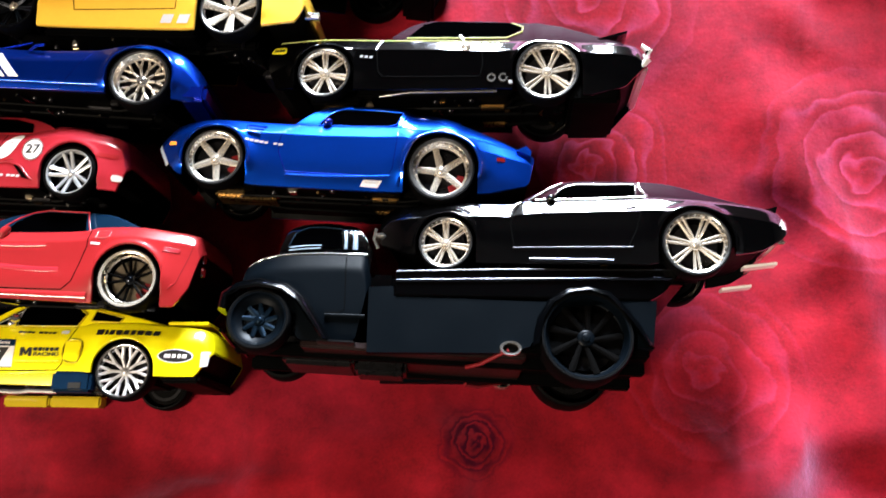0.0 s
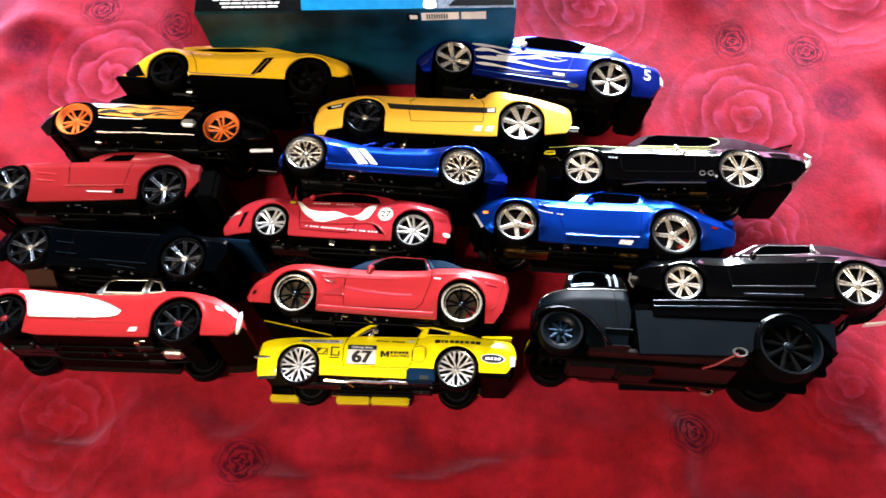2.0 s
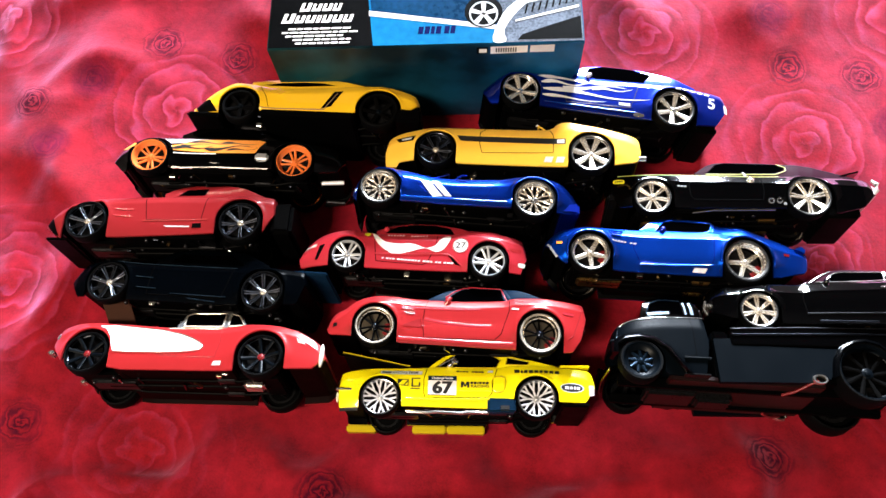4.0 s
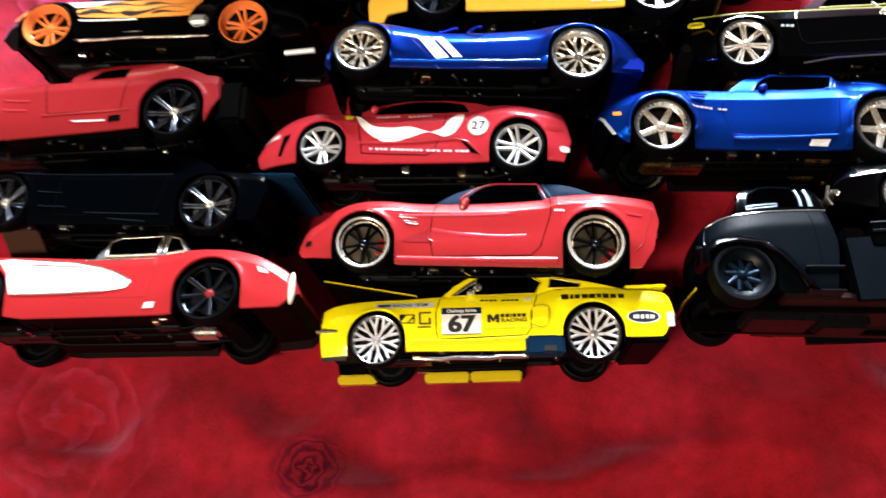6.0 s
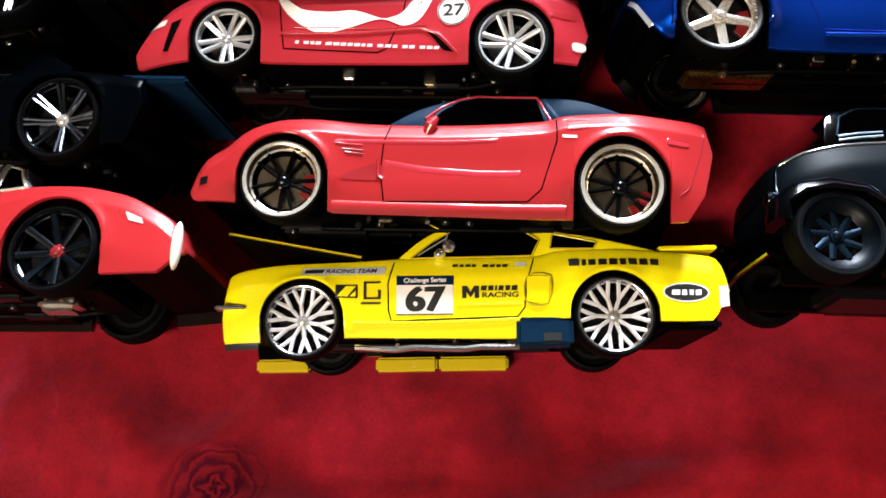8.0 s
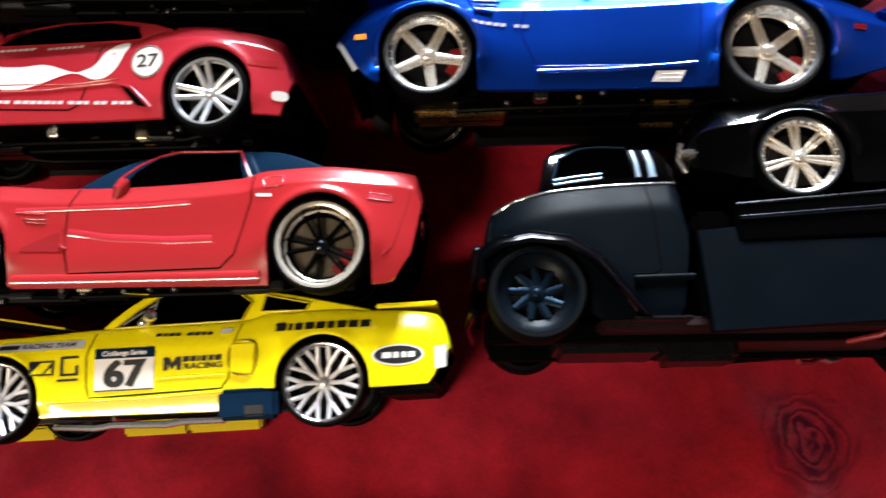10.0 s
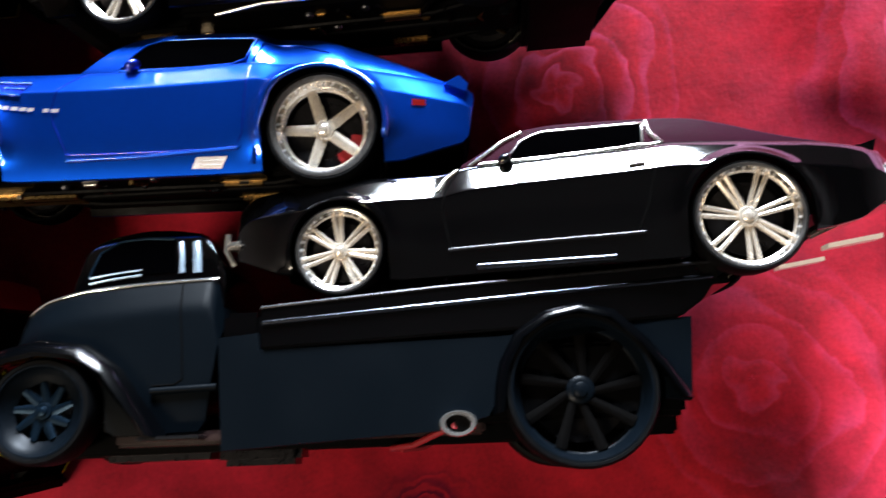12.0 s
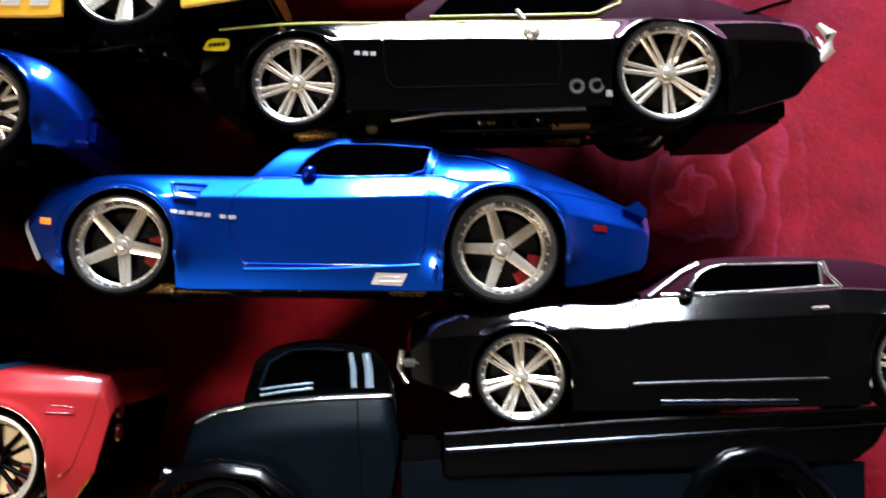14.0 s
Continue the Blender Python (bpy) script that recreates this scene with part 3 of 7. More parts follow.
            xs |= {hx - r * math.cos(math.pi * i / 20) for i in range(21)} | {hx - r - 0.05, hx + r + 0.05}
        xs = sorted(x for x in xs if self.x0 <= x <= self.x1)
        return [x for i, x in enumerate(xs) if i == 0 or x - xs[i - 1] > 0.02]

    def mesh(self):
        verts, faces = [], []
        xs = self.stations()
        for x in xs:
            zt, zb = self.zt(x), self.zb(x)
            lift = min(5.0, (zt - zb) * 0.5)
            half = [(0.0, zb + lift), (self.side(x, zb) - 3.4, zb + lift), (self.side(x, zb) - 1.6, zb + 0.1), (self.side(x, zb) - 0.5, zb)]
            zk = max(zb + 0.4, zt - min(2.1 * self.drop, 0.75 * (zt - self.sill)))
            levels = [zb + 0.3 + (zk - zb - 0.5) * s for s in (0, 0.1, 0.22, 0.36, 0.5, 0.64, 0.78, 0.9, 1.0)]
            levels += [zk + (zt - zk) * s for s in (0.03, 0.07, 0.12, 0.18, 0.26, 0.35, 0.46, 0.58, 0.7, 0.8, 0.88, 0.95, 1.0)]
            for z in levels:
                half.append((self.side(x, z), z))
            w = self.side(x, zt)
            half += [(w - 0.8, zt + 0.4), (w * 0.9, zt + 0.75), (w * 0.45, zt + self.crown), (0.0, zt + self.crown)]
            ring = [(-y, z) for y, z in half] + [(y, z) for y, z in half[-2:0:-1]]
            verts += [(x, y, z) for y, z in ring]
            n = len(ring)
        for i in range(len(xs) - 1):
            for q in range(n):
                p = (q + 1) % n
                faces.append((i * n + q, i * n + p, (i + 1) * n + p, (i + 1) * n + q))
        faces.append(tuple(range(n)))
        faces.append(tuple(range((len(xs) - 1) * n, len(xs) * n)))
        low = {q for q in range(n) if q < 2 or q >= n - 2}
        me = mesh_from("body", verts, faces, angle=42)
        self.dark = [i for i, f in enumerate(faces) if len(f) == 4 and (i % n) in low]
        return me

    # cabin
    def zr(self, x):
        return max(curve_z(self.roof, x) + 3.0, self.zt(x) - 0.8)

    def cab(self, x, z):
        """Half width of the cabin at a height."""
        zt = self.zt(x)
        up = max(z - zt, 0)
        lean = self.lean
        if self.sail:
            t = min(max((x - self.sail[0]) / 9, 0), 1)
            lean += (self.sail[1] - lean) * t * t * (3 - 2 * t)
        return self.side(x, zt) * 0.975 - lean * up - 0.012 * up * up

    def cabin_grid(self):
        x0, x1 = self.roof[0][0], self.roof[-1][0]
        k = max(10, int((x1 - x0) / 2.2))
        rows = []
        for i in range(k + 1):
            x = x0 + (x1 - x0) * i / k
            zt, zr = self.zt(x), self.zr(x)
            half = []
            for s in (0, 0.3, 0.6, 0.85, 0.97, 1.0):
                z = zt - 1.2 + (zr - 0.9 - zt + 1.2) * s
                half.append((self.cab(x, z), z))
            w = half[-1][0]
            half += [(w - 0.5, zr - 0.35), (w - 1.6, zr), (w * 0.55, zr + 0.5), (0.0, zr + 0.7)]
            rows.append((x, half))
        return rows

    def cabin_mesh(self):
        rows = self.cabin_grid()
        verts, faces = [], []
        for x, half in rows:
            ring = [(-y, z) for y, z in half] + [(y, z) for y, z in half[-2::-1]]
            verts += [(x, y, z) for y, z in ring]
            n = len(ring)
        for i in range(len(rows) - 1):
            for q in range(n - 1):
                faces.append((i * n + q, i * n + q + 1, (i + 1) * n + q + 1, (i + 1) * n + q))
        faces.append(tuple(range(n)))
        faces.append(tuple(range((len(rows) - 1) * n, len(rows) * n)))
        return mesh_from("cabin", verts, faces, angle=40)

    def screen_mesh(self, xa, xb):
        """A pane across the cabin between two stations (windscreen or rear window)."""
        rows = [(x, half) for x, half in self.cabin_grid() if xa <= x <= xb]
        verts, faces = [], []
        for x, half in rows:
            h = [(y * 0.93, z + 0.28) for y, z in half[6:]]
            ring = [(-y, z) for y, z in h] + [(y, z) for y, z in h[-2::-1]]
            verts += [(x, y, z) for y, z in ring]
            n = len(ring)
        for i in range(len(rows) - 1):
            for q in range(n - 1):
                faces.append((i * n + q, i * n + q + 1, (i + 1) * n + q + 1, (i + 1) * n + q))
        return mesh_from("pane", verts, faces)


# ---- wheels ----
def wheel_meshes(r, wide, rim_ratio, spokes, dish=1.6, reach=0.94):
    """Meshes for one kind of wheel, with its outer face at y = 0 and the axle along +y."""
    rim = r * rim_ratio
    tyre = lathe("tyre", [(rim - 0.3, 0.5), (rim + 0.2, -0.1), (rim + (r - rim) * 0.55, -0.15), (r - 0.5, 0.35), (r, 1.4), (r, wide - 1.4), (r - 0.5, wide - 0.3), (rim, wide)], 44)
    barrel = lathe("wheel", [(rim + 0.1, 1.2), (rim + 0.25, 0.35), (rim - 0.1, 0.0), (rim - 0.6, 0.05), (rim - 0.85, 0.5), *([(rim - 1.1, 1.3), (rim * (1 + reach) / 2 - 0.75, dish * 0.8 + 0.6)] if reach < 0.9 else []), (rim * (reach + 0.02) - 0.3, dish + 0.8), (rim * reach - 0.5, dish + 1.2)], 44)
    back = lathe("wheel_backing", [(rim * reach - 0.5, dish + 1.0), (rim * reach - 0.6, wide * 0.68), (rim * 0.3, wide * 0.72), (0.01, wide * 0.72)], 32)
    disc = lathe("brake_disc", [(rim * 0.2, wide * 0.6), (rim * 0.72, wide * 0.6), (rim * 0.72, wide * 0.7), (rim * 0.2, wide * 0.7)], 28)
    hub = dish - 0.2 if reach < 0.9 else max(dish + 0.6, 0.26 * rim) - 0.7
    cap = lathe("hub_cap", [(0.01, hub - 0.5), (rim * 0.07, hub - 0.45), (rim * 0.1, hub - 0.2), (rim * 0.11, hub + 0.3), (rim * 0.17, hub + 0.4), (rim * 0.2, hub + 0.9), (rim * 0.21, hub + 2.6)], 24)
    lip = max(0.8, 0.6 * (1 - reach) * rim)
    edge = lathe("rim_edge", [(rim + 0.3, 0.35), (rim + 0.1, -0.16), (rim - 0.5 * lip, -0.12), (rim - 0.9 * lip, 0.15), (rim - lip, 0.6)], 44)
    inner = lathe("rim_step", [(rim * reach + 0.45, dish + 0.5), (rim * reach + 0.1, dish + 0.25), (rim * reach - 0.45, dish + 0.7)], 40)
    n, forks, w0, w1 = spokes
    hub_in, rim_in = (dish + 0.9, dish + 0.1) if reach < 0.9 else (max(dish + 0.6, 0.26 * rim), 0.5)
    bars = []
    for a_in, a_out, *ends in forks:
        r0, r1 = ends or (0.13, 1.0)
        rin, rout = rim * r0, (rim * reach - 0.3) * r1
        pa, pb = (rin * math.cos(radians(a_in)), rin * math.sin(radians(a_in))), (rout * math.cos(radians(a_out)), rout * math.sin(radians(a_out)))
        dx, dz = pb[0] - pa[0], pb[1] - pa[1]
        d = math.hypot(dx, dz)
        nx, nz = -dz / d, dx / d
        verts, faces = [], []
        for i in range(5):
            t = i / 4
            cx, cz = pa[0] + dx * t, pa[1] + dz * t
            w = (w0 + (w1 - w0) * t) / 2
            far = r0 + (r1 - r0) * t
            y = hub_in + (rim_in - hub_in) * far ** 1.25 + (0.0 if r0 < 0.3 else 0.12)
            for s, e in ((-1, 1.3), (-1, 0.42), (-0.2, 0.0), (0.2, 0.0), (1, 0.42), (1, 1.3)):
                verts.append((cx + nx * w * s, y + e, cz + nz * w * s))
        for i in range(4):
            for q in range(6):
                p = (q + 1) % 6
                faces.append((6 * i + q, 6 * i + p, 6 * i + 6 + p, 6 * i + 6 + q))
        faces += [tuple(range(6)), tuple(range(24, 30))]
        bars.append(mesh_from("spoke", verts, faces, angle=30))
    ca = [(rim * 0.74 * math.cos(radians(a)), rim * 0.74 * math.sin(radians(a))) for a in range(-28, 29, 8)]
    cal_v, cal_f = [], []
    for x, z in ca:
        for k, y in ((0.72, wide * 0.5), (1.1, wide * 0.5), (1.1, wide * 0.75), (0.72, wide * 0.75)):
            cal_v.append((x * k, y, z * k))
    for i in range(len(ca) - 1):
        for q in range(4):
            p = (q + 1) % 4
            cal_f.append((4 * i + q, 4 * i + p, 4 * i + 4 + p, 4 * i + 4 + q))
    cal_f += [(0, 1, 2, 3), tuple(range(4 * len(ca) - 4, 4 * len(ca)))]
    rv, rf = [], []
    for i in range(30):
        a = 2 * math.pi * (i + 0.5) / 30
        cx, cz = (rim * (1 + reach) / 2 - 0.5) * math.cos(a), (rim * (1 + reach) / 2 - 0.5) * math.sin(a)
        k = len(rv)
        rv += [(cx + 0.42 * math.cos(b * math.pi / 3), dish * 0.5 + 0.4, cz + 0.42 * math.sin(b * math.pi / 3)) for b in range(6)] + [(cx, dish * 0.5 - 0.35, cz)]
        rf += [(k + b, k + (b + 1) % 6, k + 6) for b in range(6)]
    return dict(rivets=mesh_from("rim_rivets", rv, rf), edge=edge, inner=inner if reach < 0.9 else None, tyre=tyre, wheel=barrel, back=back, disc=disc, cap=cap, bars=bars, n=n, caliper=mesh_from("brake_caliper", cal_v, cal_f))


def put_wheel(car, kit, x, y, turn, rim_mat, spoke_mat, cap_mat, far=False, caliper=None, label=""):
    m = Matrix.Translation((x * MM, y * MM, 0)) @ pose(0, 0, 0, 0, turn, 0)
    if far:
        m = Matrix.Translation((x * MM, y * MM, 0)) @ pose(0, 0, 0, 0, 0, 180) @ pose(0, 0, 0, 0, turn, 0)
    w = part("wheel", kit["wheel"].copy(), rim_mat, car, label, m)
    part("tyre", kit["tyre"], RUBBER, w)
    part("wheel_backing", kit["back"].copy(), PLASTIC, w)
    if rim_mat in (GILT, CHROME, POLISH):
        part("rim_edge", kit["edge"].copy(), ALLOY if rim_mat is GILT else POLISH, w)
        if kit["inner"]:
            part("rim_step", kit["inner"].copy(), ALLOY, w)
    part("brake_disc", kit["disc"].copy(), DISC if rim_mat is GILT else GUN, w)
    if kit["inner"] and rim_mat is CHROME:
        part("rim_rivets", kit["rivets"].copy(), SATIN, w)
    if caliper:
        part("brake_caliper", kit["caliper"].copy(), caliper, w)
    for me in kit["bars"]:
        data = me.copy()
        data.materials.append(spoke_mat)
        for i in range(kit["n"]):
            part("spoke", data, spoke_mat, w, "", pose(0, 0, 0, 0, 360 * i / kit["n"], 0))
    part("hub_cap", kit["cap"].copy(), cap_mat, w)
    return w


def underside(car, s, metal=GUN, tint=PLASTIC):
    """Floor pan, engine pan, exhaust, axles and tank, set up into the hollow underside."""
    h, z = s.half, s.sill + 1.5
    f, r = s.rf + s.gap, s.rr + s.gap
    part("floor_pan", box_mesh("floor_pan", f + 1, s.wb - r - 1, -h * 0.8, h * 0.8, z + 1, z + 5, 1.2), tint, car)
    part("front_subframe", box_mesh("front_subframe", max(s.x0 + 8, -f * 0.7), f + 2, -h * 0.45, h * 0.45, z + 1.5, z + 9, 1.5), PLASTIC, car)
    part("rear_subframe", box_mesh("rear_subframe", s.wb - r - 2, s.wb + r * 0.6, -h * 0.45, h * 0.45, z + 1.5, z + 9, 1.5), PLASTIC, car)
    part("axle", tube("axle", [(0, -h + 8, 0), (0, h - 8, 0)], 1.3), metal, car)
    part("axle", tube("axle", [(s.wb, -h + 8, 0), (s.wb, h - 8, 0)], 1.5), metal, car)
    part("drive_shaft", tube("drive_shaft", [(f * 0.4, 0, z + 0.2), (s.wb - 4, 0, z + 1.4)], 1.5), PLASTIC, car)
    part("engine_pan", box_mesh("engine_pan", -6, f + 12, -7, 7, z - 1.0, z + 3, 1.6), metal, car)
    for sgn in (-1, 1):
        part("exhaust_pipe", tube("exhaust_pipe", [(f * 0.6, sgn * 6, z + 1), (f + 14, sgn * 11, z - 0.2), (s.wb - r, sgn * 12, z - 0.2), (s.wb + r * 0.5, sgn * 14, z + 4)], 1.1, 8), PLASTIC, car)
        part("muffler", box_mesh("muffler", s.wb - r - 18, s.wb - r - 3, sgn * 12 - 3.0, sgn * 12 + 3.0, z - 1.2, z + 1.6, 1.3), metal, car)
    rng = random.Random(int(h * 100 + s.wb * 10 + s.rf * 7))
    for i in range(26):
        x = rng.uniform(-4, s.wb + 8)
        y, zz = rng.uniform(-h * 0.75, h * 0.1), z + rng.uniform(-1.2, 1.2)
        kind, mt = rng.random(), rng.choice((metal, PLASTIC, BRONZE, GILT, BLACKCHROME, PLASTIC, POLISH))
        if kind < 0.4:
            part("bracket", box_mesh("bracket", x, x + rng.uniform(2, 6), y, y + rng.uniform(1.5, 5), zz - 0.4, zz + 3, 0.6), mt, car)
        elif kind < 0.75:
            part("linkage_rod", tube("linkage_rod", [(x, y, zz), (x + rng.uniform(-5, 5), y + rng.uniform(5, 14), zz + rng.uniform(-0.5, 2))], rng.uniform(0.5, 1.0), 8), mt, car)
        else:
            part("drain_plug", lathe("drain_plug", [(0.01, -0.8), (1.2, -0.7), (1.6, -0.2), (1.7, 1.5)], 14), GUN, car, "", Matrix.Translation((x * MM, y * MM, zz * MM)) @ pose(0, 0, 0, 90, 0, 0))
    part("suspension_arm", tube("suspension_arm", [(-6, -h * 0.7, z + 4), (2, 0, z + 2), (-6, h * 0.7, z + 4)], 0.9, 8), metal, car)
    part("suspension_arm", tube("suspension_arm", [(s.wb + 6, -h * 0.7, z + 4), (s.wb - 3, 0, z + 2), (s.wb + 6, h * 0.7, z + 4)], 0.9, 8), metal, car)


def car_base(name, label, spec, front, rear, roll, category="toy car"):
    car = new(name)
    car.empty_display_size = 0.02
    car.matrix_world = side_pose(front, rear, roll, spec.half)
    tagged(car, label, category, GROUP)
    return car


def build_car(name, label, s, front, rear, roll, color, wheels, cabin=None, win=(), screens=(), door=None, frame_mat=None,
              metal=GUN, caliper=None, mirror=None, pan=PLASTIC, seam=SEAM, lip=0.0, frame_wide=0.8):
    """Shell, cabin, panes, seams, wheels and underside. wheels: (front kit, rear kit, rim, spoke, cap materials, wheel label)."""
    car = car_base(name, label, s, front, rear, roll)
    body = s.mesh()
    body.materials.append(color)
    body.materials.append(pan)
    for i in s.dark:
        body.polygons[i].material_index = 1
    part("body", body, None, car)
    if cabin is not None:
        part("cabin", s.cabin_mesh(), cabin, car)
        for poly in win:
            part("side_window", patch_mesh("side_window", poly, s.cab, 0.3), SHADED_PANE, car)
            if frame_mat:
                part("window_frame", ribbon_mesh("window_frame", poly, frame_wide, s.cab, 0.7, closed=True), frame_mat, car)
        for nm, xa, xb in screens:
            part(nm, s.screen_mesh(xa, xb), SHADED_PANE, car)
    if door:
        part("door_seam", ribbon_mesh("door_seam", door, 0.55, s.side, 0.12), seam, car)
    if lip:
        for hx, r in ((0, s.rf + s.gap), (s.wb, s.rr + s.gap)):
            arc = [(hx + (r + 0.9) * math.cos(radians(a)), (r + 0.9) * math.sin(radians(a))) for a in range(-14, 195, 8)]
            part("fender_lip", ribbon_mesh("fender_lip", arc, lip, s.side, 0.7), color, car)
    kf, kr, rim, spk, cap, wl = wheels
    ins = -s.half + 0.6
    put_wheel(car, kf, 0, ins, 11, rim, spk, cap, caliper=caliper, label=wl)
    put_wheel(car, kr, s.wb, ins, 37, rim, spk, cap, caliper=caliper, label=wl)
    put_wheel(car, kf, 0, -ins, 60, rim, spk, cap, True, label=wl)
    put_wheel(car, kr, s.wb, -ins, 20, rim, spk, cap, True, label=wl)
    underside(car, s, metal, pan)
    if mirror:
        mx, mz, mc = mirror
        me = ball("door_mirror", mx, -s.side(mx, mz) - 1.2, mz + 0.8, 2.3, 2.6, 2.1, 0.6)
        part("door_mirror", me, mc, car)
    return car


def decal(car, s, poly, material, name="decal", label="", off=0.3):
    return part(name, patch_mesh(name, poly, s.side, off), material, car, label)


def bar(car, s, x0, x1, z0, z1, material, skew=0.0, name="lettering_bar", off=0.35):
    return decal(car, s, [(x0, z0), (x1, z0), (x1 + skew, z1), (x0 + skew, z1)], material, name, "", off)


def ellipse(cx, cz, rx, rz, k=24):
    return [(cx + rx * math.cos(2 * math.pi * i / k), cz + rz * math.sin(2 * math.pi * i / k)) for i in range(k)]


def letters(car, s, words, cx, cz, height, material, off=0.45, stretch=1.0, slant=0.0, turn=0.0, bold=0.02):
    return part("lettering", text_mesh("lettering", words, cx, cz, height, s.side, off, stretch, slant, turn, bold), material, car)


def box_on(car, name, x0, x1, y0, y1, z0, z1, material, bev=0.6, label=""):
    return part(name, box_mesh(name, x0, x1, y0, y1, z0, z1, bev), material, car, label)


def seats(car, s, x, zbase, material, height=9):
    for sgn in (-1, 1):
        box_on(car, "seat", x, x + 9, sgn * s.half * 0.42 - 8, sgn * s.half * 0.42 + 8, zbase - 4, zbase + 1, material, 1.6)
        box_on(car, "seat_back", x + 8, x + 11.5, sgn * s.half * 0.42 - 7, sgn * s.half * 0.42 + 7, zbase - 3, zbase + height, material, 1.5)


def windscreen(car, s, xb, zb, xt, zt, frame_mat):
    """A raked open-car windscreen: a framed pane across the car."""
    hb, ht = s.half * 0.8, s.half * 0.66
    part("windscreen", mesh_from("windscreen", [(xb, -hb, zb), (xt, -ht, zt), (xt, ht, zt), (xb, hb, zb), (xb + 0.8, -hb, zb), (xt + 0.8, -ht, zt), (xt + 0.8, ht, zt), (xb + 0.8, hb, zb)],
                                 [(0, 1, 2, 3), (7, 6, 5, 4), (0, 4, 5, 1), (1, 5, 6, 2), (2, 6, 7, 3), (3, 7, 4, 0)], False), SHADED_PANE, car)
    part("windscreen_frame", tube("windscreen_frame", [(xb, -hb, zb), (xt, -ht, zt), (xt - 0.8, 0, zt + 0.6), (xt, ht, zt), (xb, hb, zb)], 0.85, 8), frame_mat, car)


def rounded(poly, k=5):
    """A closed outline smoothed through its points."""
    out, n = [], len(poly)
    for i in range(n):
        p0, p1, p2, p3 = (poly[(i + j) % n] for j in (-1, 0, 1, 2))
        for j in range(k):
            t = j / k
            out.append(tuple(0.5 * (2 * b + (c - a) * t + (2 * a - 5 * b + 4 * c - d) * t * t + (3 * b - a - 3 * c + d) * t ** 3) for a, b, c, d in zip(p0, p1, p2, p3)))
    return out


def word_bars(car, s, x0, z0, x1, z1, high, widths, material, off=0.4):
    """A line of lettering that cannot be told, as plain upright bars from (x0, z0) to (x1, z1)."""
    total = sum(widths) + 0.32 * (len(widths) - 1) * (sum(widths) / len(widths))
    gap = 0.32 * sum(widths) / len(widths)
    at = 0.0
    for w in widths:
        u, v = at / total, (at + w) / total
        if w > 0:
            xa, xb, za = x0 + (x1 - x0) * u, x0 + (x1 - x0) * v, z0 + (z1 - z0) * u
            decal(car, s, [(xa, za), (xb, za), (xb + 0.25, za + high), (xa + 0.25, za + high)], material, "lettering_bar", "", off)
        at += abs(w) + gap


def flame(x0, z0, length, thick, rise, wave, k=14):
    """The outline of a flame tongue that licks backwards and tapers to a point."""
    up, down = [], []
    for i in range(k + 1):
        u = i / k
        x = x0 + length * u
        z = z0 + rise * u + wave * math.sin(2.2 * math.pi * u)
        h = thick * (1 - u) ** 0.8 * (0.75 + 0.25 * math.cos(5 * u)) * min(1, 6 * u + 0.25)
        up.append((x, z + h / 2))
        down.append((x + 0.001, z - h / 2 - 0.01))
    return up + down[::-1]


# ================= the toy cars, row by row =================
PAIR7 = (7, ((-17, -5.6), (17, 5.6)), 1.2, 1.5)
MESH10 = (10, ((0, 0, 0.12, 0.55), (0, -9.5, 0.5, 1.0), (0, 9.5, 0.5, 1.0)), 1.5, 1.3)
STAR5 = (5, ((0, 0),), 3.8, 3.1)
SPLIT5 = (5, ((-30, -11), (30, 11)), 1.9, 1.8)
THIN10 = (5, ((-13, -12), (13, 12)), 1.3, 1.2)
BLADE7 = (7, ((0, 2),), 2.6, 5.0)
BLADE8 = (8, ((0, 3),), 2.0, 2.6)
STAR6 = (6, ((0, 0),), 2.6, 4.4)
TURBINE9 = (9, ((0, 24),), 3.0, 2.0)
SLIM8 = (8, ((-13, -4.5), (13, 4.5)), 1.5, 1.1)
BLADE9 = (9, ((0, 22),), 2.0, 3.4)


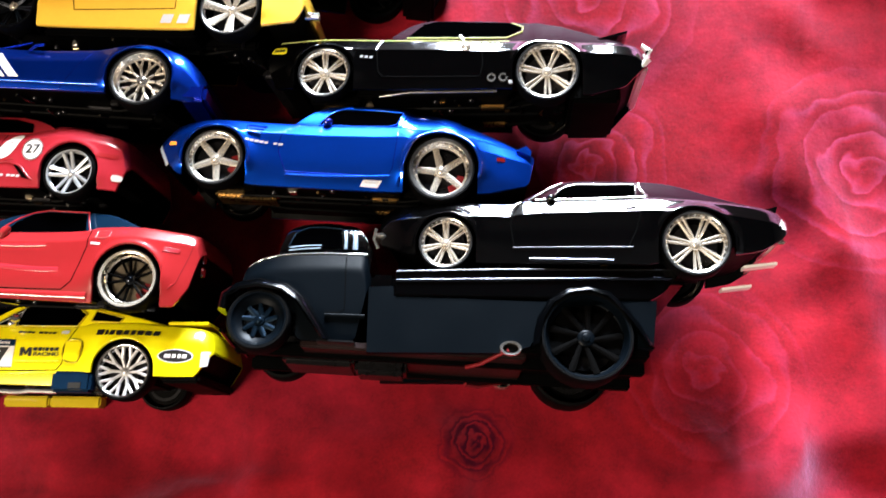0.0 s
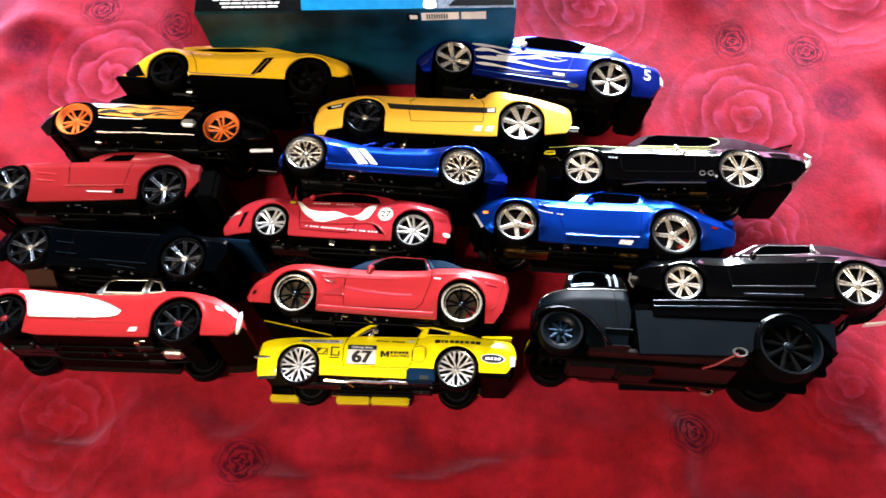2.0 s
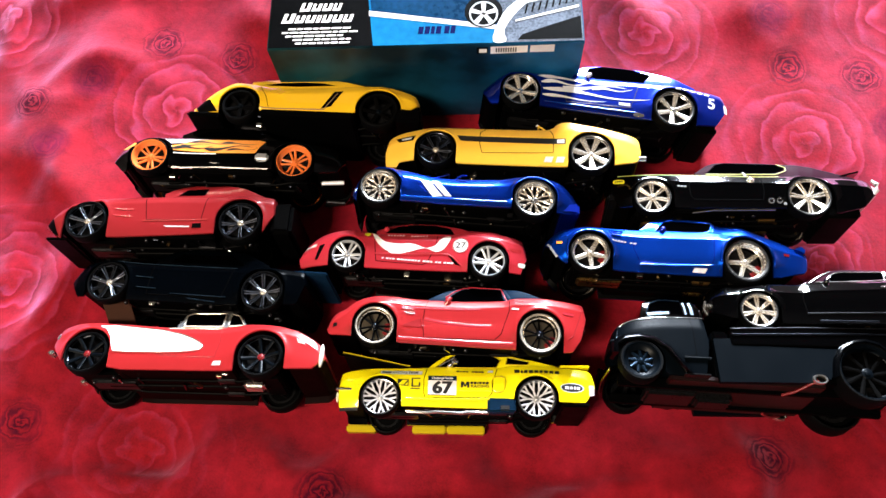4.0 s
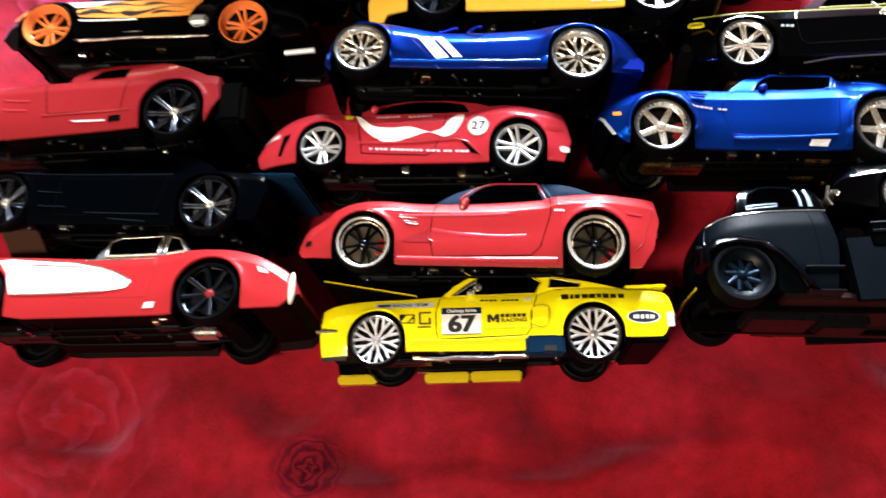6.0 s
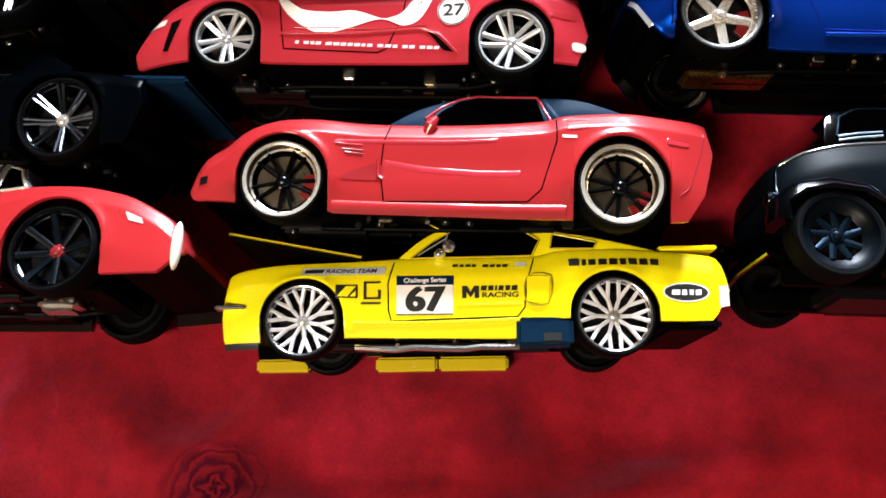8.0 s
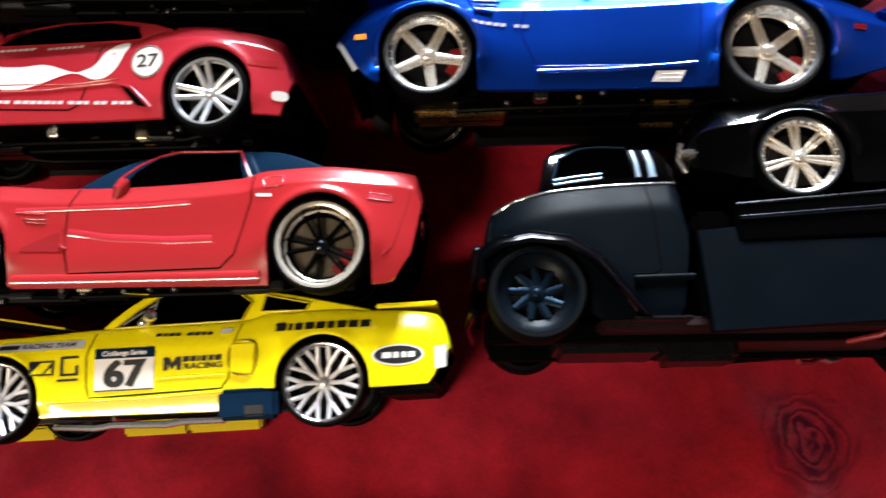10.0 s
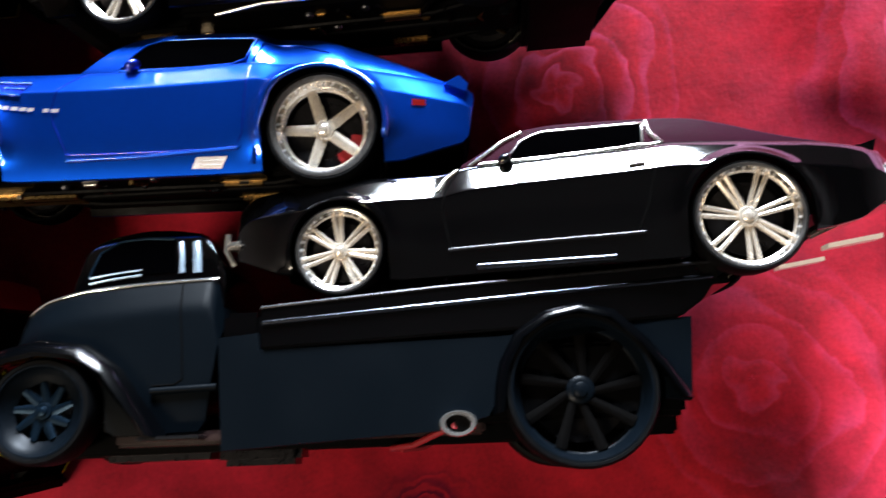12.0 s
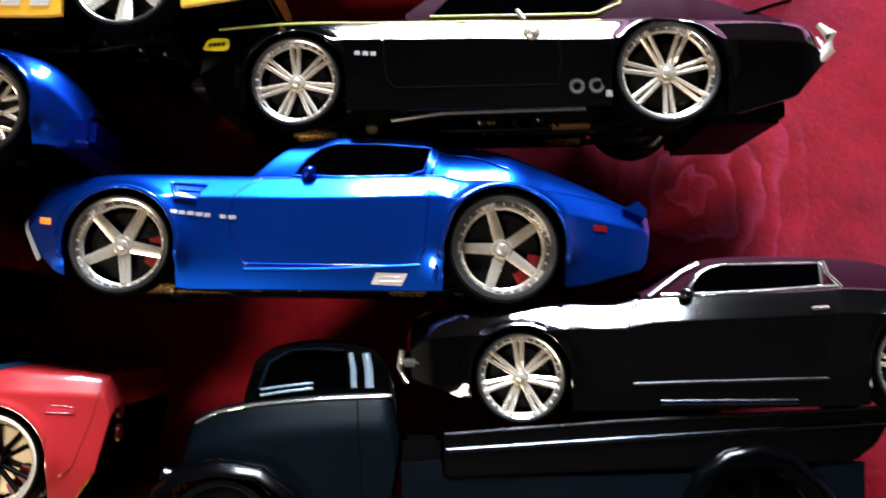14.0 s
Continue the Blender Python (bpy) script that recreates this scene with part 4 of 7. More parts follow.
def yellow_racer():
    s = Shell([(-29.7, 18.4), (-24.4, 20.0), (-10, 21.2), (13.6, 21.7), (33.8, 22.6), (84.9, 22.6), (94, 24.4), (113.1, 24.4), (129.6, 23.4), (149.6, 21.6), (153, 18.6)], [(-31.4, 8), (154.8, 11)],
              [(-30, -7.9), (18.9, -6.4), (77.2, -7.6), (80, -1.2), (97, -1), (126.9, -2.6), (147.4, -2.4)], [(33.8, 20), (42.4, 28), (49, 32), (55.5, 33.4), (68.6, 33.6), (81.5, 32.4), (94.3, 30), (107, 27), (128.3, 21.6)],
              112.0, 14.2, 14.6, 33, lean=0.26, drop=5, slope=0.42, haunch=(1.2, 2.2))
    k1, k2 = wheel_meshes(14.2, 9, 0.9, MESH10), wheel_meshes(14.6, 10, 0.9, MESH10)
    car = build_car("toy_race_car", "yellow toy fastback race car with black number 67 and raised hood", s, (-0.2735, 0.053, 0.0651), (-0.1615, 0.0527, 0.0636), 5, YELLOW,
                    (k1, k2, CHROME, SILVERPRINT, SATIN, "chrome mesh wheel"), YELLOW, ([(39, 23.2), (46.5, 29.6), (52.8, 33.8), (57, 35.0), (80.5, 34.4), (86.8, 29.6), (83.6, 23.2)], [(91.7, 31.8), (107.6, 27.6), (106.2, 25.0), (90.4, 25.8)]),
                    (("windscreen", 36, 48), ("rear_window", 108, 126)), [(33.2, 21.4), (31.2, 13.1), (31.4, 3), (32.4, -0.7), (77.6, 0.1), (80.2, 3.3), (81.3, 12.5), (84.2, 21.9)], YELLOW_SHADED, mirror=(50, 23.4, CHROME), metal=GUN)
    part("quarter_light_bar", ribbon_mesh("quarter_light_bar", [(52.6, 33.4), (51.8, 28), (51.6, 23.4)], 0.8, s.cab, 0.6), SATIN, car)
    part("quarter_light_bar", ribbon_mesh("quarter_light_bar", [(41.6, 24.2), (52.2, 31.4)], 0.7, s.cab, 0.6), SATIN, car)
    part("sill_crease", ribbon_mesh("sill_crease", [(18.6, -1.2), (50, -1.6), (79, -0.8)], 1.4, s.side, 0.8), YELLOW, car)
    part("door_crease", ribbon_mesh("door_crease", [(56, 4.6), (79, 4.8)], 1.0, s.side, 0.6), YELLOW, car)
    # raised hood, hinged at the cowl
    part("hood", mesh_from("hood", [(-29.6, -27, 34.0), (20.6, -27, 23.8), (20.6, 27, 23.8), (-29.6, 27, 34.0), (-29.6, -27, 34.7), (20.6, -27, 24.5), (20.6, 27, 24.5), (-29.6, 27, 34.7)],
                            [(0, 1, 2, 3), (7, 6, 5, 4), (0, 4, 5, 1), (1, 5, 6, 2), (2, 6, 7, 3), (3, 7, 4, 0)], False), YELLOW_SHADED, car, "raised yellow hood")
    part("hood_lining", mesh_from("hood_lining", [(-29, -26.2, 31.8), (20.2, -26.2, 22.4), (20.2, 26.2, 22.4), (-29, 26.2, 31.8), (-29, -26.2, 33.7), (20.2, -26.2, 23.6), (20.2, 26.2, 23.6), (-29, 26.2, 33.7)],
                            [(0, 1, 2, 3), (7, 6, 5, 4), (0, 4, 5, 1), (1, 5, 6, 2), (2, 6, 7, 3), (3, 7, 4, 0)], False), PLASTIC, car, "black underside of the hood")
    box_on(car, "engine", -14, 14, -16, 16, 8, 20.5, GUN, 2)
    part("mirror_shell", lathe("mirror_shell", [(0.01, -1.6), (1.8, -1.2), (2.4, 0.2), (2.0, 1.6)], 16), CHROME, car, "chrome door mirror", Matrix.Translation((0.0535, -0.0330, 0.0262)) @ pose(0, 0, 0, 0, 0, 25))
    decal(car, s, [(34.3, 15.6), (54.9, 15.4), (54.6, 1.1), (34.3, 1.2)], WHITE, "number_plate_panel", "white number panel")
    decal(car, s, [(34.3, 15.6), (54.9, 15.4), (54.9, 12.0), (34.3, 12.2)], NAVY, "panel_header", "", 0.38)
    letters(car, s, "Challenge Series", 44.6, 13.8, 1.7, WHITE, 0.5, 0.98)
    for dx in (-0.35, 0.35):
        letters(car, s, "67", 44.5 + dx, 6.5, 8.6, INK, 0.5 + dx * 0.1, 1.15, bold=0.03)
    decal(car, s, [(34.3, 1.2), (54.6, 1.1), (54.6, 1.6), (34.3, 1.7)], INK, "panel_edge", "", 0.38)
    bar(car, s, -0.6, 29.8, 16.4, 19.4, SILVERPRINT, 0.4)
    letters(car, s, "RACING TEAM", 17.6, 17.9, 1.7, INK, 0.55, 1.2, 0.2)
    bar(car, s, 0.6, 7.4, 17.2, 18.7, INK, 0.4, off=0.5)
    letters(car, s, "RACING", 71.6, 7.9, 1.9, INK, 0.4, 1.35)
    word_bars(car, s, 64.6, 9.6, 77.6, 9.5, 1.8, (1.6, 1.5, 0.6, 1.4, 1.4, 1.6), INK)
    decal(car, s, [(57.9, 7), (57.9, 11.4), (59.8, 11.4), (61, 9.2), (62.2, 11.4), (64, 11.4), (64, 7), (62.4, 7), (62.4, 9.2), (61, 7.2), (59.5, 9.2), (59.5, 7)], INK)
    bar(car, s, 12.4, 20.2, 7.7, 12.6, INK)
    decal(car, s, [(13, 8.3), (16.6, 8.3), (19.6, 12), (16, 12)], YELLOW, "decal", "", 0.5)
    decal(car, s, [(17.4, 8.3), (19.6, 8.3), (19.6, 10.4)], YELLOW, "decal", "", 0.5)
    for pts in ([(21.5, 5.4), (28.6, 5.4), (28.6, 6.2), (21.5, 6.2)], [(22.4, 7.2), (23.4, 7.2), (23.4, 13.8), (22.4, 13.8)], [(23.4, 13.0), (28.6, 13.0), (28.6, 13.8), (23.4, 13.8)], [(27.6, 7.2), (28.6, 7.2), (28.6, 10.6), (27.6, 10.6)], [(23.4, 7.2), (27.6, 7.2), (27.6, 8.0), (23.4, 8.0)]):
        decal(car, s, pts, INK)
    word_bars(car, s, 96.4, 17.8, 128.5, 17.6, 2.5, (2.6, 1.0, 1.8, 2.2, 2.0, 1.6, 2.2, 2.2, 2.2), INK)
    bar(car, s, 96.2, 99.6, 19.8, 20.8, INK, 0.4)
    word_bars(car, s, 54.4, 18.9, 71.6, 18.4, 1.1, (1.6, 1.2, 1.4, 1.2, -1.0, 1.6, 1.4, 1.2, 1.4), INK)
    bar(car, s, 77, 81, 18.6, 20.4, SILVERPRINT, 0.4)
    decal(car, s, ellipse(137.6, 7.7, 8.6, 3.5), WHITE, "oval_badge", "blue oval badge", 0.3)
    decal(car, s, ellipse(137.6, 7.7, 8.0, 3.0), INK, "oval_badge_field", "", 0.4)
    word_bars(car, s, 132.2, 6.7, 143.0, 6.7, 1.9, (2.4, 1.5, 1.3, 1.7), WHITE, 0.5)
    decal(car, s, [(81.3, 14.4), (89.6, 14.3), (88.5, 4.5), (80.9, 5.3)], YELLOW, "side_scoop", "", 0.9)
    part("side_scoop_seam", ribbon_mesh("side_scoop_seam", rounded([(81.3, 14.4), (89.6, 14.3), (88.5, 4.5), (80.9, 5.3)], 3), 0.5, s.side, 1.0, closed=True), YELLOW_SHADED, car)
    box_on(car, "side_exhaust", 77, 97, -34, -26, -10.8, -0.6, NAVY, 1.4)
    box_on(car, "side_exhaust_outlet", 85.5, 93.4, -34.5, -28, -9.8, -5.4, INK, 0.8)
    box_on(car, "rear_spoiler", 130, 151.5, -27, 27, 24.4, 26.0, YELLOW, 0.6)
    decal(car, s, [(-29.6, -9.6), (-16, -9.8), (-16, -7.4), (-29.6, -7.2)], INK, "front_lip")
    box_on(car, "front_bumper", -32.4, -21, -31, -26, 4.8, 6.2, CHROME, 0.5)
    part("tail_lamp", patch_mesh("tail_lamp", [(149.8, 10), (154.2, 10.6), (153.4, 3), (149.7, 2.4)], s.side, 0.4), LAMP_CLEAR, car)
    # the far sills, with their shade put into the darker yellow
    for a, b in ((-31, -8), (20, 46), (46.6, 76)):
        box_on(car, "sill_extension", a, b, 24, 32.5, -13.5 if a > 0 else -13, -7.5, YELLOW_SHADED, 1.0, "far lower sill, its yellow darkened as in shade")
    part("side_pipe", tube("side_pipe", [(19, -27.5, -9.4), (34, -28.5, -10.6), (40, -28.5, -9.9), (58, -28.5, -10.7), (64, -28.5, -10.0), (78, -28, -10.2)], 1.2, 8), CHROME, car, "chrome side pipe")
    box_on(car, "rear_valance", 130, 150, -30, 30, -5.5, -1, PLASTIC, 1.5)


def red_coupe():
    s = Shell([(-33.8, 4.5), (-29.4, 9.6), (-22.3, 13.1), (-15.3, 18.4), (-8.1, 21.4), (0.4, 23), (10.2, 23.4), (29.9, 22.2), (48, 22), (93, 24), (100.9, 26), (122, 26.6), (134, 25.8), (151, 24.2)], [(-35.6, -1.2), (153.4, 15.5)],
              [(-33, -6.8), (17.2, -11.3), (100.3, -13.0), (137.2, -13.3), (143.1, -12.8), (149.6, -3)], [(37.2, 20.2), (48, 27.2), (60.2, 31.8), (67.5, 33.2), (76.1, 33.7), (91.9, 32.6), (104, 31), (120.8, 24.5)],
              119.7, 15.3, 15.8, 36, lean=0.26, flare=1.1, drop=3.4, slope=0.50, haunch=(1.8, 2.6), waist=0.5, edge=0.25)
    k1, k2 = wheel_meshes(15.2, 9, 0.9, THIN10, 2.4, 0.86), wheel_meshes(15.9, 11, 0.9, THIN10, 3.0, 0.83)
    car = build_car("toy_sports_car", "red toy sports coupe with dark blue roof and black spoked wheels", s, (-0.278, 0.1022, 0.0781), (-0.1585, 0.0976, 0.0742), 3, RED,
                    (k1, k2, GILT, PLASTIC, BLACKCHROME, "bright-lipped wheel with thin black spokes"), NAVY, ([(51.5, 22.6), (55.5, 28.6), (62.0, 33.2), (69, 35.0), (90.5, 34.2), (93.4, 23.9)],),
                    (("windscreen", 39, 62), ("rear_window", 100, 120)), [(37.8, 21.8), (35.6, 14), (34.7, 3.8), (36.2, -7.4), (86.8, -6.8), (91.6, -2.3), (97.1, 15.4), (97.2, 24.4)], None, caliper=CALIPER, mirror=(52.4, 22.2, RED))
    part("mirror_stalk", tube("mirror_stalk", [(50.4, -s.side(50, 19) + 1.5, 17.5), (52.2, -s.side(52, 21) - 1.4, 21.5), (54, -s.side(53, 21) - 1.2, 24.4)], [1.6, 2.3, 1.4], 12), RED, car)
    part("roof_rail", ribbon_mesh("roof_rail", [(50, 25.6), (56, 31.0), (62, 34.6), (69, 36.4), (91, 35.6), (95.4, 24.6)], 1.0, s.cab, 0.5), RED_DEEP, car)
    part("door_pillar", ribbon_mesh("door_pillar", [(92.8, 34.4), (97.6, 24.6)], 3.4, s.cab, 0.45), NAVY, car, "dark blue roof pillar")
    for poly in ([(100.9, 23.6), (108.2, 23.8), (107.6, 20.0), (101.2, 19.6)],):
        part("fuel_flap_seam", ribbon_mesh("fuel_flap_seam", poly, 0.55, s.side, 0.2, closed=True), RED_DEEP, car)
    decal(car, s, [(99, 16.6), (104, 16.2), (104, 17.2), (99, 17.6)], WHITE, "side_marker")
    decal(car, s, [(-31, -1.5), (-27.6, -1), (-27.6, 1.8), (-30.6, 1.6)], GUN, "fog_lamp")
    for x0, x1, z in ((18.5, 28, 13.5), (21, 28.4, 11.4), (22, 28.4, 10.2)):
        part("fender_badge", ribbon_mesh("fender_badge", [(x0, z), (x1, z - 0.5)], 0.8, s.side, 0.35), RED_DEEP if z > 13 else RED_DULL, car)
    # the scoop behind the front wheel, shade painted dull red, and its trailing crease
    decal(car, s, rounded([(20.5, 0.6), (27, 4.4), (34.4, 6.4), (35.2, 0.6), (28, 0.2)], 4), RED_DULL, "side_vent", "side vent, its recess shade painted in dull red", 0.25)
    part("vent_edge", ribbon_mesh("vent_edge", [(33.6, 7.6), (34.0, 1.6), (35.6, 0.8)], 1.1, s.side, 0.8), RED, car)
    part("side_crease", ribbon_mesh("side_crease", [(18.6, 14.2), (36, 14.4), (60, 14.6), (76, 15.4)], 1.6, s.side, 0.2), RED_DEEP, car)
    part("side_crease", ribbon_mesh("side_crease", [(36, 6.6), (50, 4.2), (70, 3.0), (84, 3.2)], 2.6, s.side, 0.22), RED_DEEP, car)
    part("bumper_seam", ribbon_mesh("bumper_seam", [(150.2, 20), (148.4, 12.7), (143.6, -1.1), (139.9, -4.3), (137, -4.7)], 0.6, s.side, 0.12), RED_DULL, car)
    decal(car, s, [(136, 14.9), (143.7, 14.2), (143.9, 15.6), (136.2, 16.6)], RED_DEEP, "side_marker")
    part("marker_edge", ribbon_mesh("marker_edge", [(136, 14.7), (143.7, 14.0), (143.9, 15.8), (136.2, 16.8)], 0.4, s.side, 0.3, closed=True), RED_DULL, car)
    part("rocker_panel", ribbon_mesh("rocker_panel", [(18, -9.6), (40, -9.8), (100, -10.2)], 4.6, s.side, 1.0), RED, car)
    for z in (14, 7):
        part("tail_lamp", lathe("tail_lamp", [(0.01, -0.6), (2.4, -0.5), (2.8, 0.4)], 18), LAMP_RED, car, "", Matrix.Translation((0.1530, -0.022, z * MM)) @ pose(0, 0, 0, 0, 0, 90))


def red_mid_engined_car():
    s = Shell([(-36.8, 2.6), (-30.8, 9.2), (-23.9, 14.8), (-14.1, 18.8), (-1.6, 20.8), (14.8, 20), (27.4, 19.2), (67.9, 20.4), (77.6, 20.9), (88.3, 23.6), (100.3, 24.6), (119.5, 22.6), (131.9, 20)], [(-38.4, -1.5), (136.2, 6)],
              [(-36, -11), (-13.7, -9), (17.4, -9.8), (91.9, -9.2), (123.4, -8), (132.4, -8)], [(19.7, 21), (32.4, 29), (48.1, 32.4), (63.7, 32.4), (79.4, 29), (92, 22.8)], 107.8, 13, 14.3, 35, lean=0.5, drop=3.6, slope=0.52, haunch=(1.8, 2.6), edge=0.3)
    k1, k2 = wheel_meshes(13, 9, 0.87, SPLIT5), wheel_meshes(14.3, 10, 0.85, SPLIT5)
    car = build_car("toy_sports_car", "red toy mid-engined roadster with white wave stripe and number 27", s, (-0.3028, 0.1605, 0.0692), (-0.1952, 0.1537, 0.0717), 4, RED_DEEP,
                    (k1, k2, SATIN, SATIN, SATIN, "silver split five-spoke wheel"), RED_DEEP, ([(26.6, 21.6), (35.4, 30.4), (48.2, 33.4), (63.8, 33.2), (76.3, 29.6), (80.4, 22.5)],),
                    (("windscreen", 21, 36),), [(19.3, 18.8), (21, 6), (22.8, -4.4), (58.4, -5.4), (61.9, -3.6), (67.2, 10.3), (67.9, 20)], None, mirror=(28, 22.5, RED_DEEP))
    decal(car, s, rounded([(17.6, 18.6), (21.1, 17.6), (27.9, 11.8), (39.1, 10.6), (48.8, 11.2), (58.8, 8.2), (62.6, 8.6), (67.2, 11), (72.8, 18.8), (78.0, 19.4), (77.2, 14.4), (73.3, 7.7), (67.4, 5.2), (58.8, 7.8), (46.9, 4.0), (38.5, 1.9), (32.3, 3.0), (23.1, 9.5)], 4), WHITE, "wave_stripe", "white wave stripe")
    decal(car, s, ellipse(86, 11.1, 6.0, 6.0), WHITE, "number_roundel", "white roundel", 0.3)
    part("roundel_ring", ribbon_mesh("roundel_ring", ellipse(86, 11.1, 5.6, 5.6, 36), 0.6, s.side, 0.45, closed=True), INK, car)
    letters(car, s, "27", 86, 11.1, 4.8, INK, 0.5, 1.2)
    decal(car, s, [(11.7, 16.4), (14, 15), (16.2, 16.4), (16.2, 19), (11.7, 19)], YBADGE, "fender_shield", "small yellow shield")
    decal(car, s, [(-34.4, 3.0), (-25, 5.4), (-24.2, 7.8), (-33.6, 5.4)], LAMP_CLEAR, "headlight", "clear swept headlight")
    bar(car, s, 121.6, 131.6, 8.6, 10.8, RED, 0.3)
    word_bars(car, s, 29, 17.6, 42, 18.2, 1.5, (1.4, 1.2, 1.3, 1.2, 1.4, 1.2), WHITE)
    word_bars(car, s, 47, 17.8, 60, 18.6, 1.6, (1.4, 1.2, 1.3, 1.2, 1.4, 1.2), WHITE)
    word_bars(car, s, 27, -2.6, 73, -4.0, 1.2, (0.8, -0.5, 1.3, 1, 1.2, -0.5, 1.5, 1.4, 1.3, 1.2, 1.4, 1, 1.2, -0.5, 1.5, 1.4, 1.2, -0.5, 1.2, 1.3, -0.5, 1.3, 1.4, 1.2), SILVERPRINT)
    decal(car, s, [(76.6, 2.8), (79.8, 1.5), (86.8, -5.3), (82.9, -4.6)], SEAM, "side_vent")
    part("side_scoop_edge", ribbon_mesh("side_scoop_edge", [(21, 1.4), (50, 2.0), (74, 4.0), (80.6, 2.0), (88, -5.4)], 1.0, s.side, 0.7), RED_DEEP, car)
    part("side_crease", ribbon_mesh("side_crease", [(26, 4), (60, 4), (76, 5.6)], 0.8, s.side, 0.3), RED, car)
    decal(car, s, [(-24.8, -5.4), (-22.6, -5.4), (-18.0, 7.5), (-22.2, 6.2)], SEAM, "bumper_vent")
    decal(car, s, rounded([(130.3, -3.2), (134.6, -3.2), (134.8, -0.4), (130.3, -0.2)], 3), LAMP_CLEAR, "rear_reflector")
    part("engine_cover", patch_mesh("engine_cover", [(84, 23), (92, 27.5), (113, 26), (116, 22.5)], lambda x, z: s.side(x, 22) * 0.93 - (z - 22) * 0.8, 0.4), RED_DEEP, car)


def black_hauler_truck():
    """A custom hauler: rounded cab, long side box, flat bed, huge rear wheels."""
    half = 38
    F, R = (-0.0891, 0.0771, 0.0829), (0.0667, 0.0694, 0.0781)
    truck = new("toy_truck")
    truck.matrix_world = side_pose(F, R, 10, half)
    tagged(truck, "matte slate toy hauler truck with black fenders and flat bed", "toy truck", GROUP)
    s = Shell([(-13.4, 31), (-5, 34.4), (7, 36.6), (27, 38.4), (47, 39.2)], [(-15.6, 22), (50.4, 24)], [(-15, -6), (20, -8), (46, -7.4)], [(3.2, 37), (5.8, 47.4), (13, 51.8), (26.2, 53.8), (41, 52), (49.6, 40)],
              200, 15.5, 10, 34, lean=0.03, flare=0, crown=2.0, nose=0.3, tail=0.02, gap=2)
    s.wb = 400
    part("cab", s.mesh(), MATTE, truck, "satin slate cab")
    part("cab_roof", s.cabin_mesh(), BLACK, truck, "gloss black chopped roof")
    part("side_window", patch_mesh("side_window", [(7.6, 40.6), (10, 48.8), (16.4, 52.8), (24, 53.6), (33.2, 53.0), (34.4, 41.6)], s.cab, 0.3), SHADED_PANE, truck)
    part("window_frame", ribbon_mesh("window_frame", [(7.6, 40.6), (10, 48.8), (16.4, 52.8), (24, 53.6), (33.2, 53.0)], 1.2, s.cab, 0.6), TURBINE, truck)
    for z0, z1 in ((38.8, 41.0), (40.6, 42.6)):
        part("belt_bar", ribbon_mesh("belt_bar", [(8, z0), (15, (z0 + z1) / 2), (24, z1)], 0.7, s.cab, 0.6), BLUE_STEEL, truck, "polished bar under the window")
    for x, w in ((35.8, 1.8), (40.6, 2.6)):
        part("window_pillar", ribbon_mesh("window_pillar", [(x + 0.6, 41.2), (x + 0.2, 47), (x - 0.8, 52)], w, s.cab, 0.6), BLUE_STEEL, truck, "blue-tinted chrome window pillar")
    part("nose_trim", ribbon_mesh("nose_trim", [(-14.0, -2), (-14.6, 12), (-14.4, 22), (-13.6, 28), (-12.4, 30.6)], 0.7, s.side, 0.6), BLACKCHROME, truck)
    part("belt_trim", ribbon_mesh("belt_trim", [(-12.4, 30.6), (-5, 33.8), (7, 36), (27, 37.8), (48, 38.8)], 1.0, s.side, 0.7), CHROME, truck, "bright belt trim")
    part("door_seam", ribbon_mesh("door_seam", [(37.6, 38), (39.2, 20), (39.8, 8), (37.5, 6.4), (31, 6.2)], 0.5, s.side, 0.12), SEAM, truck)
    part("cab_trim", ribbon_mesh("cab_trim", [(31, 4.6), (50, 5.3)], 2.2, s.side, 1.4), MATTE, truck)
    part("cab_step", box_mesh("cab_step", 29, 47, -37.6, -30, -9.6, -8.4, 0.4), GUN, truck)
    # front fenders over the wheels, thick curled bands
    for sgn in (-1, 1):
        verts, faces = [], []
        path = [(-19, 4), (-18.5, 11.5), (-12, 16.6), (-1.6, 18.8), (10.9, 17.0), (20, 10.5), (27, 1), (34.1, -8.6)]
        for x, z in path:
            d = math.hypot(x, z)
            nx, nz = x / d, z / d
            for k, y in ((-1.6, 24), (1.2, 24), (2.6, 30), (2.2, 34.6), (0.6, 37.8), (-2.0, 39.0), (-3.2, 38.0), (-1.6, 31)):
                verts.append((x + nx * k, sgn * y, z + nz * k))
        for i in range(len(path) - 1):
            for q in range(8):
                p = (q + 1) % 8
                faces.append((8 * i + q, 8 * i + p, 8 * i + 8 + p, 8 * i + 8 + q))
        faces += [tuple(range(8)), tuple(range(8 * len(path) - 8, 8 * len(path)))]
        part("front_fender", mesh_from("front_fender", verts, faces, angle=60), FENDER, truck, "gloss black front fender")
        verts, faces = [], []
        ring = [(-24.4, -6), (-23.6, 1), (-22.2, 8), (-17.4, 16.4), (-9, 22), (0.6, 24), (10.4, 21.6), (19.4, 13), (25.4, 4.6), (30.4, -3.6)]
        for x, z in ring:
            d = math.hypot(x, z)
            nx, nz = x / d, z / d
            for k, y in ((-2, 22), (0.4, 22), (1.4, 32), (0.8, 38.4), (-0.6, 40.4), (-2.2, 40.6), (-2.6, 38), (-2, 30)):
                verts.append((155.6 + x + nx * k, sgn * y, z + nz * k))
        for i in range(len(ring) - 1):
            for q in range(8):
                p = (q + 1) % 8
                faces.append((8 * i + q, 8 * i + p, 8 * i + 8 + p, 8 * i + 8 + q))
        faces += [tuple(range(8)), tuple(range(8 * len(ring) - 8, 8 * len(ring)))]
